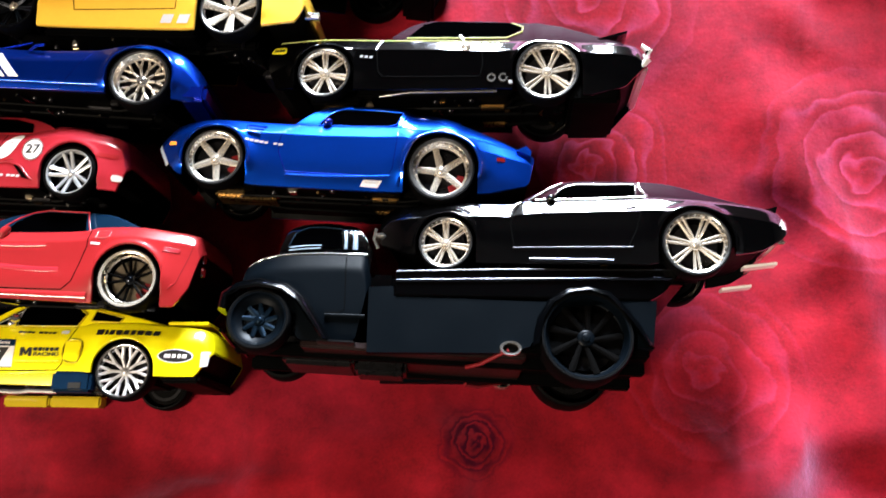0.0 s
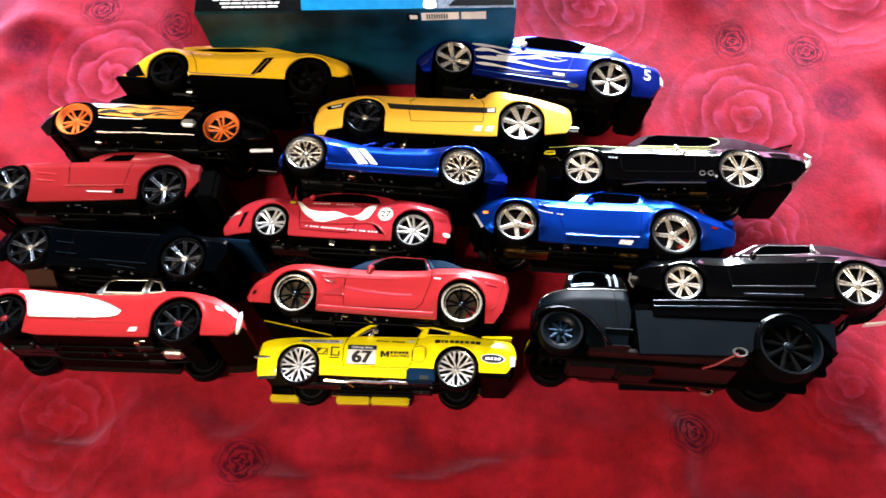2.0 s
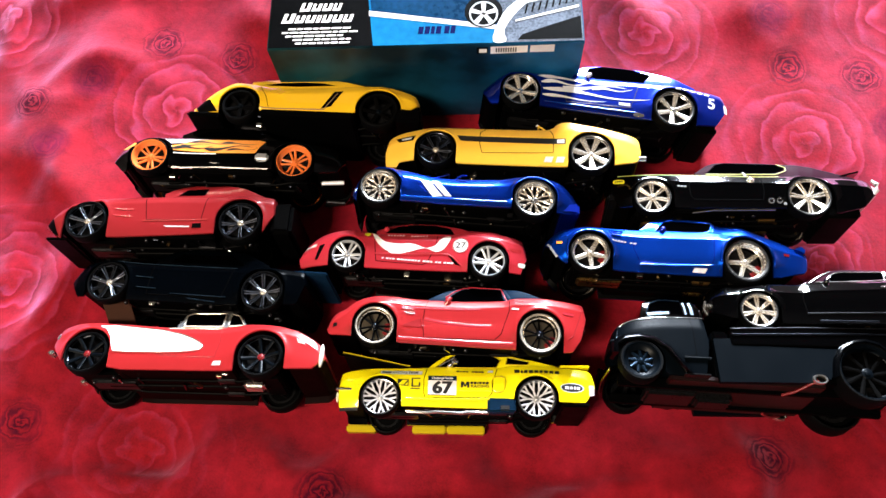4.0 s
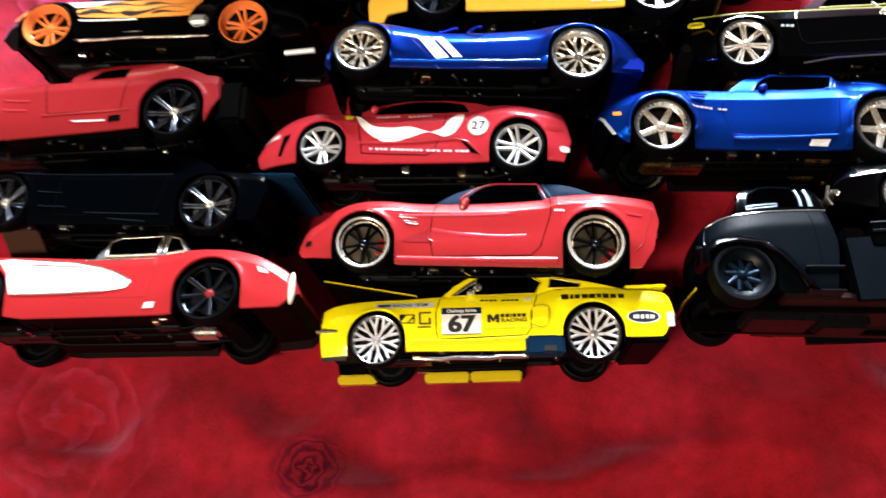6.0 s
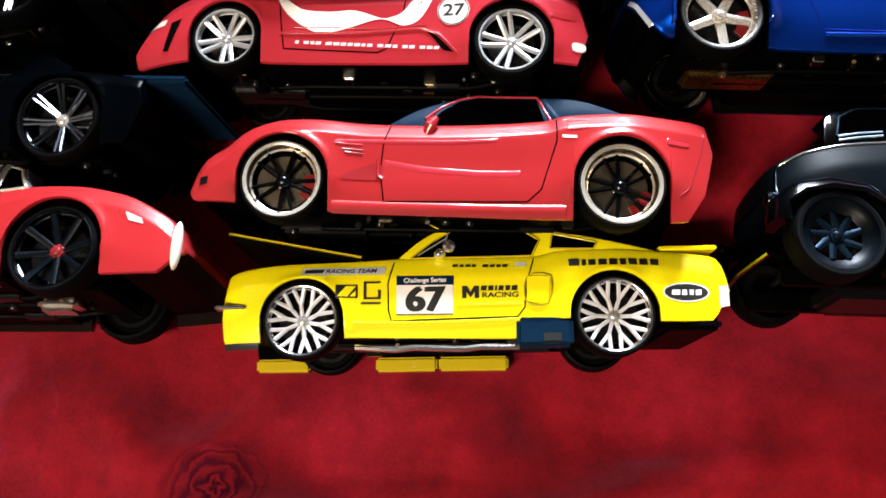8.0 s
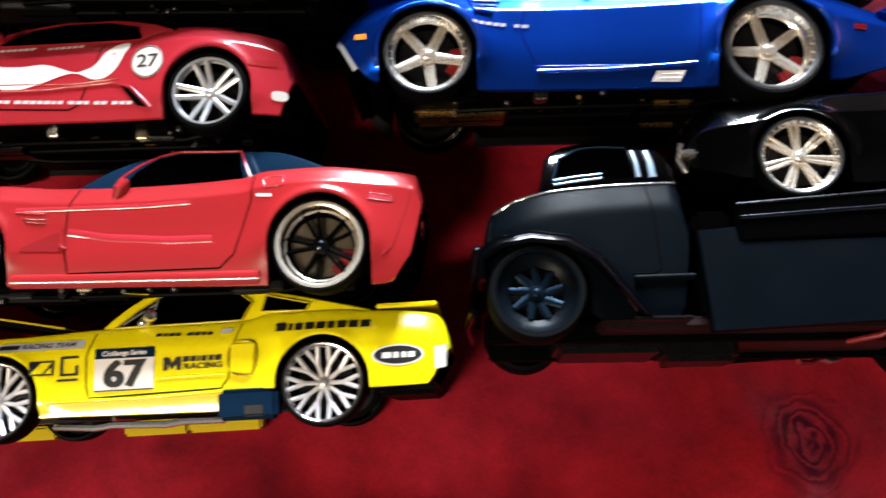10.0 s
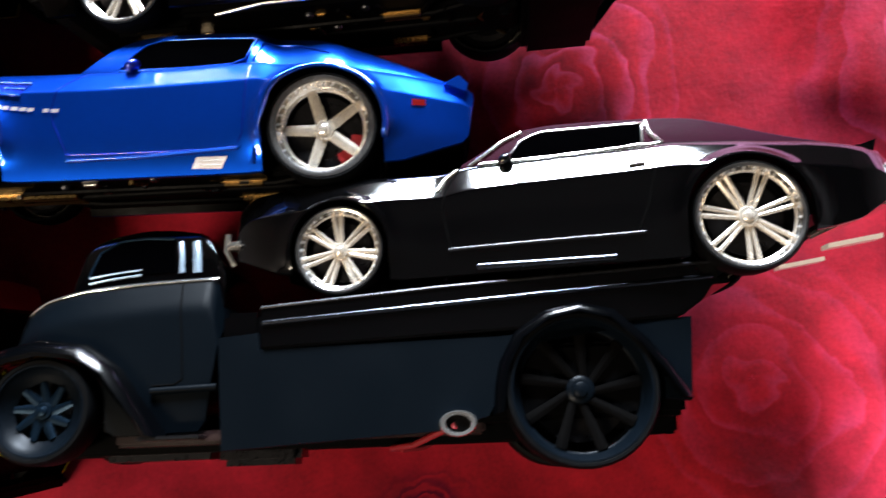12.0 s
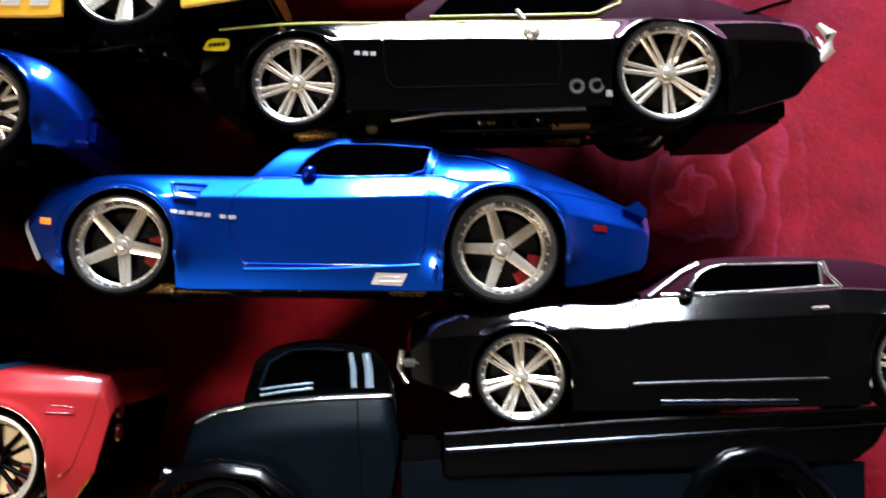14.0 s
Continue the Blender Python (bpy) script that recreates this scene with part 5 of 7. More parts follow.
        part("rear_fender", mesh_from("rear_fender", verts, faces, angle=60), FENDER, truck, "gloss black rear fender")
    # side boxes with the rear wheel's cut-out
    arc = [(155.6 + 24.0 * math.cos(radians(a)), 24.0 * math.sin(radians(a))) for a in range(-8, 186, 12)]
    outline = [(51.2, 18.9), (63.0, 19.9), (63.6, 15), (132, 16), (189, 19.6), (186.6, -4.2)] + arc + [(129.0, -6.4), (115.4, -10), (53.1, -13.2)]
    for sgn in (-1, 1):
        bm = bmesh.new()
        lo = [bm.verts.new((x * MM, sgn * 36.4 * MM, z * MM)) for x, z in outline]
        f = bm.faces.new(lo)
        ex = bmesh.ops.extrude_face_region(bm, geom=[f])
        for g in ex["geom"]:
            if isinstance(g, bmesh.types.BMVert):
                g.co.y -= sgn * 4 * MM
        bmesh.ops.triangulate(bm, faces=[q for q in bm.faces if len(q.verts) > 4])
        bmesh.ops.recalc_face_normals(bm, faces=bm.faces)
        me = bpy.data.meshes.new("side_panel")
        bm.to_mesh(me)
        bm.free()
        part("side_panel", me, MATTE, truck, "satin slate side panel")
    box_on(truck, "bed_frame", 52, 186, -32, 32, -8, 14, PLASTIC, 1.5)
    rail = [(63.6, 27.6), (115, 31.4), (198, 36.0), (198, 31), (193, 24.4), (186, 19.6), (63.9, 15)]
    for sgn in (-1, 1):
        bm = bmesh.new()
        lo = [bm.verts.new((x * MM, sgn * 37.2 * MM, z * MM)) for x, z in rail]
        f = bm.faces.new(lo)
        ex = bmesh.ops.extrude_face_region(bm, geom=[f])
        for g in ex["geom"]:
            if isinstance(g, bmesh.types.BMVert):
                g.co.y -= sgn * 6 * MM
        bmesh.ops.recalc_face_normals(bm, faces=bm.faces)
        bmesh.ops.bevel(bm, geom=bm.edges[:], offset=0.7 * MM, segments=2, affect="EDGES")
        me = bpy.data.meshes.new("bed_rail")
        bm.to_mesh(me)
        bm.free()
        me.shade_smooth()
        me.set_sharp_from_angle(angle=radians(25))
        part("bed_rail", me, BLACK, truck, "gloss black bed rail")
        part("rail_bead", tube("rail_bead", [(64, sgn * 37.3, 27.2), (115, sgn * 37.3, 31.0), (197, sgn * 37.3, 35.4)], 0.5, 8), GUN, truck)
        part("rail_bead", tube("rail_bead", [(64.5, sgn * 37.6, 22.6), (130, sgn * 37.6, 26.8), (196, sgn * 37.6, 31.0)], 0.75, 10), BLACKCHROME, truck)
    part("bed_deck", mesh_from("bed_deck", [(64.5, -31, 24), (203, -31, 32), (203, 31, 32), (64.5, 31, 24), (64.5, -31, 22), (203, -31, 30), (203, 31, 30), (64.5, 31, 22)],
                                [(0, 1, 2, 3), (7, 6, 5, 4), (0, 4, 5, 1), (1, 5, 6, 2), (2, 6, 7, 3), (3, 7, 4, 0)], False), BLACK, truck)
    box_on(truck, "headboard", 51.5, 63, -33, 33, 14, 27, BLACK, 1.5)
    # exhaust stack ending in an oval chrome tip
    for sgn in (-1, 1):
        part("side_exhaust", tube("side_exhaust", [(100, sgn * 20, -14), (107, sgn * 27, -13.4), (114, sgn * 33, -10.6), (119.5, sgn * 38, -8.6)], 1.0, 12), CALIPER, truck, "red exhaust pipe")
        tip = part("exhaust_tip", lathe("exhaust_tip", [(2.6, 2.5), (2.9, -0.8), (3.9, -1.0), (4.3, 0), (3.6, 2.8)], 28), CHROME, truck, "oval chrome exhaust tip", Matrix.Translation((0.1202, sgn * 0.0392, -0.0083)) @ Matrix.Diagonal((1.25, sgn * -1.0, 0.85, 1)))
        part("exhaust_bore", lathe("exhaust_bore", [(0.01, 1.2), (2.9, 1.0)], 20), SEAM, tip)
    box_on(truck, "engine_pan", 8, 44, -12, 12, -15, -7, GUN, 2)
    box_on(truck, "transmission", 44, 70, -8, 8, -17.5, -8, GUN, 2)
    box_on(truck, "chassis_rail", -14, 186, -20, -15, -13, -6, PLASTIC, 1)
    box_on(truck, "chassis_rail", -14, 186, 15, 20, -13, -6, PLASTIC, 1)
    box_on(truck, "floor_pan", 20, 128, -30, 30, -11.0, -7, mat("brown_primer", (0.008, 0.0022, 0.002), 0.35, vary=0.3), 1)
    part("axle", tube("axle", [(0, -30, 0), (0, 30, 0)], 1.6), GUN, truck)
    part("axle", tube("axle", [(155.6, -30, 0), (155.6, 30, 0)], 2.2), GUN, truck)
    part("differential", lathe("differential", [(0.01, -5), (4, -4), (6, 0), (4, 4), (0.01, 5)], 16), GUN, truck, "", Matrix.Translation((0.1556, 0, 0)))
    k1, k2 = wheel_meshes(15.4, 11, 0.87, TURBINE9, 3.0, 0.66), wheel_meshes(22.0, 17, 0.92, BLADE9, 4.2, 0.88)
    for y, far in ((-37.0, False), (37.0, True)):
        put_wheel(truck, k1, 0, y, 10, DARKRIM, TURBINE, TURBINE, far, label="dark turbine wheel")
        put_wheel(truck, k2, 155.6, y - (2.2 if not far else -2.2), 55, DARKRIM, SEAM, DARKRIM, far, label="huge dark rear wheel")
    for sgn in (-1, 1):
        part("headlight", lathe("headlight", [(0.01, -1.8), (2.4, -1.2), (3.0, 0.0), (2.4, 2.6), (0.01, 3.4)], 18), BLACKCHROME, truck, "dark chrome headlight", Matrix.Translation((-0.0185, sgn * 0.027, 0.0150)) @ pose(0, 0, 0, 0, 0, -90))
    part("front_bumper", tube("front_bumper", [(-20, -26, -4), (-22, 0, -4), (-20, 26, -4)], 1.1, 8), BLACK, truck)


def black_fastback():
    s = Shell([(-33, 17.4), (-28, 20.2), (-9.6, 21), (12.6, 21.8), (30.4, 21.2), (38.2, 22.6), (44.5, 23), (94.2, 24.2), (97.9, 24.4), (115.8, 23.2), (127.6, 22.2), (145.1, 20.4), (160.8, 16.6)], [(-35, 11), (164.4, 8.6)],
              [(-33, 0), (-18, -6), (18.8, -10.7), (100, -10.7), (142.8, -5.4), (151, -3.6), (160, 2)], [(38.2, 21.4), (51.4, 28.8), (57.9, 31.8), (68, 32.6), (95.1, 31.4), (107.2, 30), (116.5, 27.2), (128, 23), (142.8, 19), (157.7, 15.5)],
              119.9, 13.7, 16.5, 36, lean=0.22, drop=4.2, flare=0.9, tuck=0.02, slope=0.47, haunch=(0.8, 1.2), waist=0.4, edge=0.10)
    k1, k2 = wheel_meshes(13.7, 9, 0.93, PAIR7, 1.6, 0.88), wheel_meshes(16.5, 11, 0.93, PAIR7, 2.0, 0.88)
    win = [(50.8, 22.9), (56.5, 30.2), (60, 32.0), (64, 33.0), (93.6, 32.6), (92.9, 25.2), (62, 23.4)]
    car = build_car("toy_muscle_car", "gloss black toy muscle car with chrome window trim and chrome wheels", s, (-0.0007, 0.1158, 0.072), (0.1191, 0.1142, 0.0776), 5, BLACK,
                    (k1, k2, CHROME, ALLOY, ALLOY, "chrome wheel with paired spokes"), PLUM, (win,), (("windscreen", 40, 56), ("rear_window", 110, 138)),
                    [(37.5, 22.4), (33.4, 16.1), (31.7, 9.2), (33.5, -2.4), (88, -2.6), (91.8, 5.3), (94.6, 15.1), (95.2, 23.8)], CHROME, mirror=(51.5, 23, BLACK), metal=GUN)
    part("screen_pillar", ribbon_mesh("screen_pillar", [(40.4, 23.4), (51.4, 31.0), (57, 33.6)], 1.3, s.cab, 0.8), CHROME, car)
    part("rear_pillar_trim", ribbon_mesh("rear_pillar_trim", [(94.8, 33.2), (95.4, 29), (98.6, 24.8)], 1.5, s.cab, 0.8), CHROME, car)
    part("belt_trim", ribbon_mesh("belt_trim", [(44, 23.8), (62, 23.9), (98.4, 25.0)], 1.2, s.cab, 0.7), CHROME, car)
    # the front door seam's shine, made as a bright alloy strip
    part("cowl_trim", ribbon_mesh("cowl_trim", [(30.4, 15.6), (33, 19.4), (36.6, 22.2)], 1.3, s.side, 0.7), ALLOY, car, "shine of the door seam, put in as a bright strip")
    part("door_handle", ribbon_mesh("door_handle", [(87.4, 18.2), (92.4, 18.5)], 1.2, s.side, 1.0), CHROME, car, "chrome door handle")
    # the low highlight along the door, put in as a gunmetal strip
    part("side_trim", ribbon_mesh("side_trim", [(33, -2.8), (52.7, -2.6), (90, -2.5)], 1.0, s.side, 0.8), GUN, car)
    part("rocker_trim", ribbon_mesh("rocker_trim", [(41, -8.4), (81, -9.0)], 1.8, s.side, 0.8), BLACKCHROME, car)
    box_on(car, "front_bumper", -36.4, -31, -31, 31, 3.8, 6.4, CHROME, 1.0)
    part("bumper_guard", tube("bumper_guard", [(-36, -29, 9), (-37, -28, 4), (-35, -27, -1)], 1.0, 10), CHROME, car)
    box_on(car, "rear_bumper", 157.5, 162.6, -31, 31, 0.6, 3.0, CHROME, 1.0)
    part("tail_lamp", patch_mesh("tail_lamp", [(160.8, 12.9), (163.7, 12.4), (163, 7), (160.4, 7.3)], s.side, 0.6), LAMP_CLEAR, car)
    part("rear_spoiler", mesh_from("rear_spoiler", [(148, -26, 19.6), (160, -26, 17.4), (161.2, -26, 21.2), (157, -26, 20.0), (148, 26, 19.6), (160, 26, 17.4), (161.2, 26, 21.2), (157, 26, 20.0)],
                                    [(0, 1, 2, 3), (7, 6, 5, 4), (0, 4, 5, 1), (1, 5, 6, 2), (2, 6, 7, 3), (3, 7, 4, 0)], False), BLACK, car)
    for y in (-24, 22):
        part("exhaust_tip", mesh_from("exhaust_tip", [(143, y - 3, -10.4), (158.5, y - 3, -8.6), (158.5, y + 3, -8.6), (143, y + 3, -10.4), (143, y - 3, -9.0), (158.5, y - 3, -7.2), (158.5, y + 3, -7.2), (143, y + 3, -9.0)],
                                       [(0, 1, 2, 3), (7, 6, 5, 4), (0, 4, 5, 1), (1, 5, 6, 2), (2, 6, 7, 3), (3, 7, 4, 0)], False), WHITE, car, "flat pale exhaust tip")


def blue_muscle():
    s = Shell([(-30.2, 12), (-26.7, 15.3), (-22, 18.4), (-14.8, 20.3), (1.2, 21.6), (19.8, 21.8), (44.8, 21.8), (89.2, 22.8), (95, 22.9), (103.3, 21.2), (115, 20.8), (127.9, 18.6), (140.9, 16.8), (154, 14.2), (160, 13.2)], [(-32.4, 8.6), (163.2, 9.5)],
              [(-30.4, 4), (-23.2, -5), (-19, -9), (20.4, -13.4), (92, -13.6), (120, -12.8), (140.5, -11.6), (160.7, -6)], [(37.2, 19.0), (50.0, 30.6), (57.4, 33.2), (68, 34.0), (78, 33.8), (94.3, 32.6), (109.8, 30.6), (122.8, 26.6), (141, 19.0), (155.3, 12)],
              115.9, 15.4, 17.6, 34, lean=0.3, flare=2.0, drop=3.9, slope=0.50, haunch=(1.6, 2.4), sail=(92, 0.72), tuck=0.06, edge=0.16)
    k1, k2 = wheel_meshes(15.4, 10, 0.93, STAR5, 2.6, 0.84), wheel_meshes(17.6, 13, 0.91, STAR5, 4.4, 0.8)
    win = [(50.4, 22.6), (54.0, 28.4), (58.2, 32.6), (63.6, 34.4), (78, 34.2), (94.2, 32.8), (91.4, 24.8), (87, 23.0), (70, 22.4)]
    car = build_car("toy_muscle_car", "metallic blue toy muscle car with silver five-spoke wheels", s, (-0.1191, 0.1606, 0.0725), (-0.0034, 0.155, 0.0677), 3, BLUE,
                    (k1, k2, CHROME, ALLOY, ALLOY, "deep-dish silver five-spoke wheel"), BLUE, (win,), (("windscreen", 40, 52), ("rear_window", 108, 130)),
                    [(41, 21.4), (36.6, 18.6), (33.6, 16), (32, 9.6), (32.4, 4.6), (34.1, 0.7), (36.8, -5.6), (88.8, -6.0), (91.3, -1.3), (93.1, 21.4)], BLUE, caliper=CALIPER, mirror=(55.5, 22.6, BLUE_DEEP), metal=BRASS, seam=BLUE_DEEP, lip=1.8)
    decal(car, s, [(14.2, 19.0), (24.6, 18.6), (22.5, 14.1), (16.5, 14.6)], BLUE_DEEP, "fender_vent", "dark fender vent")
    part("fender_vent_frame", ribbon_mesh("fender_vent_frame", [(24.8, 18.7), (14.2, 19.2), (16.3, 14.5), (22.5, 13.9)], 1.1, s.side, 1.0), BLUE, car)
    part("fender_vent_bar", ribbon_mesh("fender_vent_bar", [(17, 16.8), (23.4, 16.4)], 0.8, s.side, 0.9), BLUE, car)
    word_bars(car, s, 15.3, 9.2, 30.4, 8.0, 1.15, (1.3, 1.4, 1.5, 1.5, 1.3, -1.4, 1.5, 1.8), SATIN)
    decal(car, s, [(76.8, -8), (86.4, -8.2), (84.4, -11.9), (75.2, -11.5)], SILVERPRINT, "sill_badge", "silver sill badge")
    for z in (-9.2, -10.6):
        part("badge_line", ribbon_mesh("badge_line", [(77.6, z), (84.6, z - 0.1)], 0.35, s.side, 0.5), SATIN, car)
    decal(car, s, [(-25.1, 8.4), (-21, 7.8), (-21, 5.8), (-25.1, 6.4)], LAMP_AMBER, "side_marker")
    decal(car, s, [(143.8, 7.4), (148, 7.2), (148, 5.2), (143.8, 5.4)], LAMP_RED, "side_marker")
    part("rear_spoiler", mesh_from("rear_spoiler", [(154, -30, 13.0), (161, -30, 10), (161.5, -30, 12.6), (158.8, -30, 15.4), (154, 30, 13.0), (161, 30, 10), (161.5, 30, 12.6), (158.8, 30, 15.4)],
                                    [(0, 1, 2, 3), (7, 6, 5, 4), (0, 4, 5, 1), (1, 5, 6, 2), (2, 6, 7, 3), (3, 7, 4, 0)], False), BLUE, car)
    part("sail_panel_edge", ribbon_mesh("sail_panel_edge", [(93.6, 24.2), (96.4, 31.6), (106.5, 30.8), (118, 25.6)], 0.8, s.cab, 0.6), BLUE, car)
    part("sill_crease", ribbon_mesh("sill_crease", [(37, -7.4), (60, -7.2), (90, -5.8)], 1.3, s.side, 1.0), BLUE, car)
    part("haunch_crease", ribbon_mesh("haunch_crease", [(94.2, -11), (96.8, 2.6), (100, 11.6), (104, 15.8), (109, 18.4)], 1.6, s.side, 0.9), BLUE, car)
    decal(car, s, [(-32, 7), (-31, 8.4), (-24, -4), (-25.4, -5)], SATIN, "nose_trim")
    box_on(car, "grille", -29, -26, -24, 24, -4, 6, PLASTIC, 1)


def black_pinstripe_coupe():
    s = Shell([(-31, 19), (-22, 20.8), (-8.5, 21), (11.8, 21.1), (31.9, 20.8), (58.7, 20.4), (82.6, 19.4), (113, 18.4), (124.9, 17.6), (151.2, 17.4), (161.6, 16.4), (166, 14.6)], [(-32.6, 8), (170.6, 6)],
              [(-26.2, -9.3), (16.8, -10.2), (97.4, -10.6), (140, -14), (158, -9), (166, 0)], [(35, 20.5), (47.2, 29.8), (56.4, 32.3), (84, 32), (103.8, 29.6), (114.5, 28.2), (129.6, 24.6), (147.7, 18.6), (160, 14.4)],
              118.0, 14.8, 16.8, 32, lean=0.22, drop=4.2, tuck=0.02, nose=0.07, slope=0.46, haunch=(0.8, 1.2), flare=0.9, edge=0.10)
    k1, k2 = wheel_meshes(14.8, 9, 0.92, PAIR7, 1.6, 0.88), wheel_meshes(16.8, 11, 0.93, PAIR7, 2.0, 0.88)
    win = [(43.2, 22.0), (51.8, 32.0), (59.5, 34.4), (98.2, 32.6), (104.4, 29), (104.1, 27), (96.1, 22)]
    car = build_car("toy_muscle_car", "black toy muscle car with lime pinstripe and chrome wheels", s, (-0.0669, 0.2109, 0.0608), (0.051, 0.2085, 0.0646), 2, BLACK,
                    (k1, k2, CHROME, ALLOY, ALLOY, "chrome wheel with paired spokes"), PLUM, (win,), (("windscreen", 37, 52), ("rear_window", 112, 140)),
                    [(30, 19.6), (27.8, 12.4), (28.9, 0.1), (31.5, -3.1), (83.2, -3.4), (84.4, 4), (83.2, 18.6)], None, metal=BRASS)
    part("pinstripe", ribbon_mesh("pinstripe", [(-26, 19.6), (-8, 19.9), (12, 20), (32, 19.6), (58, 19.2), (82, 18.4), (98, 18.6)], 0.9, s.side, 0.3), PIN, car, "lime pinstripe")
    part("window_trim", ribbon_mesh("window_trim", [(43, 22.0), (60, 21.8), (96.4, 21.4), (104.8, 25.0), (105.2, 28.6), (99, 32.4)], 0.8, s.cab, 0.5), PIN, car)
    decal(car, s, rounded([(-29.5, 11.5), (-22, 11), (-21.6, 14.5), (-24, 15.6), (-28.5, 15.8), (-30, 13.6)], 4), YBADGE, "fender_badge", "yellow fender badge")
    word_bars(car, s, -28.6, 12.4, -22.8, 12.2, 1.6, (1, 1, 1, 1), INK, 0.5)
    # this seam's shine is likewise a strip, in satin silver
    part("cowl_trim", ribbon_mesh("cowl_trim", [(27.6, 12.4), (28.6, 16.4), (30.2, 19.6)], 1.3, s.side, 0.7), SATIN, car, "shine of the door seam, put in as a bright strip")
    word_bars(car, s, 19.0, 7.7, 25.7, 7.3, 1.3, (1, 1, 1), SATIN)
    for x in (89.1, 95.2):
        part("exhaust_port", lathe("exhaust_port", [(1.0, 0.6), (1.5, -0.5), (2.3, -0.6), (2.6, 0.4)], 18), CHROME, car, "round chrome port", Matrix.Translation((x * MM, -s.side(x, -4.2) * MM, -0.0042)))
    box_on(car, "port_badge", 98, 100, -s.side(98, -6) - 0.5, -s.side(98, -6) + 1, -8.0, -5.6, SATIN, 0.3)
    part("tail_lamp", tube("tail_lamp", [(167.2, -27, 15.0), (170.4, -28, 11.5), (169.6, -28, 6.5), (165.4, -27, 1.0)], [1.0, 1.9, 2.1, 1.0], 12), LAMP_CLEAR, car, "pale wrap-round tail lamp")
    box_on(car, "tail_panel", 166.0, 170.5, -24, 29, 2.5, 12.5, LAMP_CLEAR, 1.2, "pale full-width tail panel")
    part("rear_spoiler", mesh_from("rear_spoiler", [(140, -25, 18.0), (160, -25, 23.6), (160, -25, 25), (140, -25, 19.2), (140, 25, 18.0), (160, 25, 23.6), (160, 25, 25), (140, 25, 19.2)],
                                    [(0, 1, 2, 3), (7, 6, 5, 4), (0, 4, 5, 1), (1, 5, 6, 2), (2, 6, 7, 3), (3, 7, 4, 0)], False), BLACK, car)
    part("mirror_cap", lathe("mirror_cap", [(0.01, -2.0), (1.8, -1.6), (2.9, -0.4), (3.1, 1.0)], 18), ALLOY, car, "round bright door mirror", Matrix.Translation((0.0755, -s.side(75, 13.6) * MM, 0.0136)))
    part("mirror_stalk", ribbon_mesh("mirror_stalk", [(71.4, 23.5), (73.6, 20.0)], 1.8, s.cab, 1.0), SATIN, car)
    part("side_pipe", tube("side_pipe", [(30, -27, -12.6), (46, -28.5, -11), (92, -28.5, -10.6)], 0.6, 8), CHROME, car, "chrome side pipe")
    box_on(car, "rear_valance", 130, 156, -27, 27, -16, -6, PLASTIC, 2)
    box_on(car, "front_bumper", -34.5, -22, -29, 29, -2, 3, GUN, 1.4)


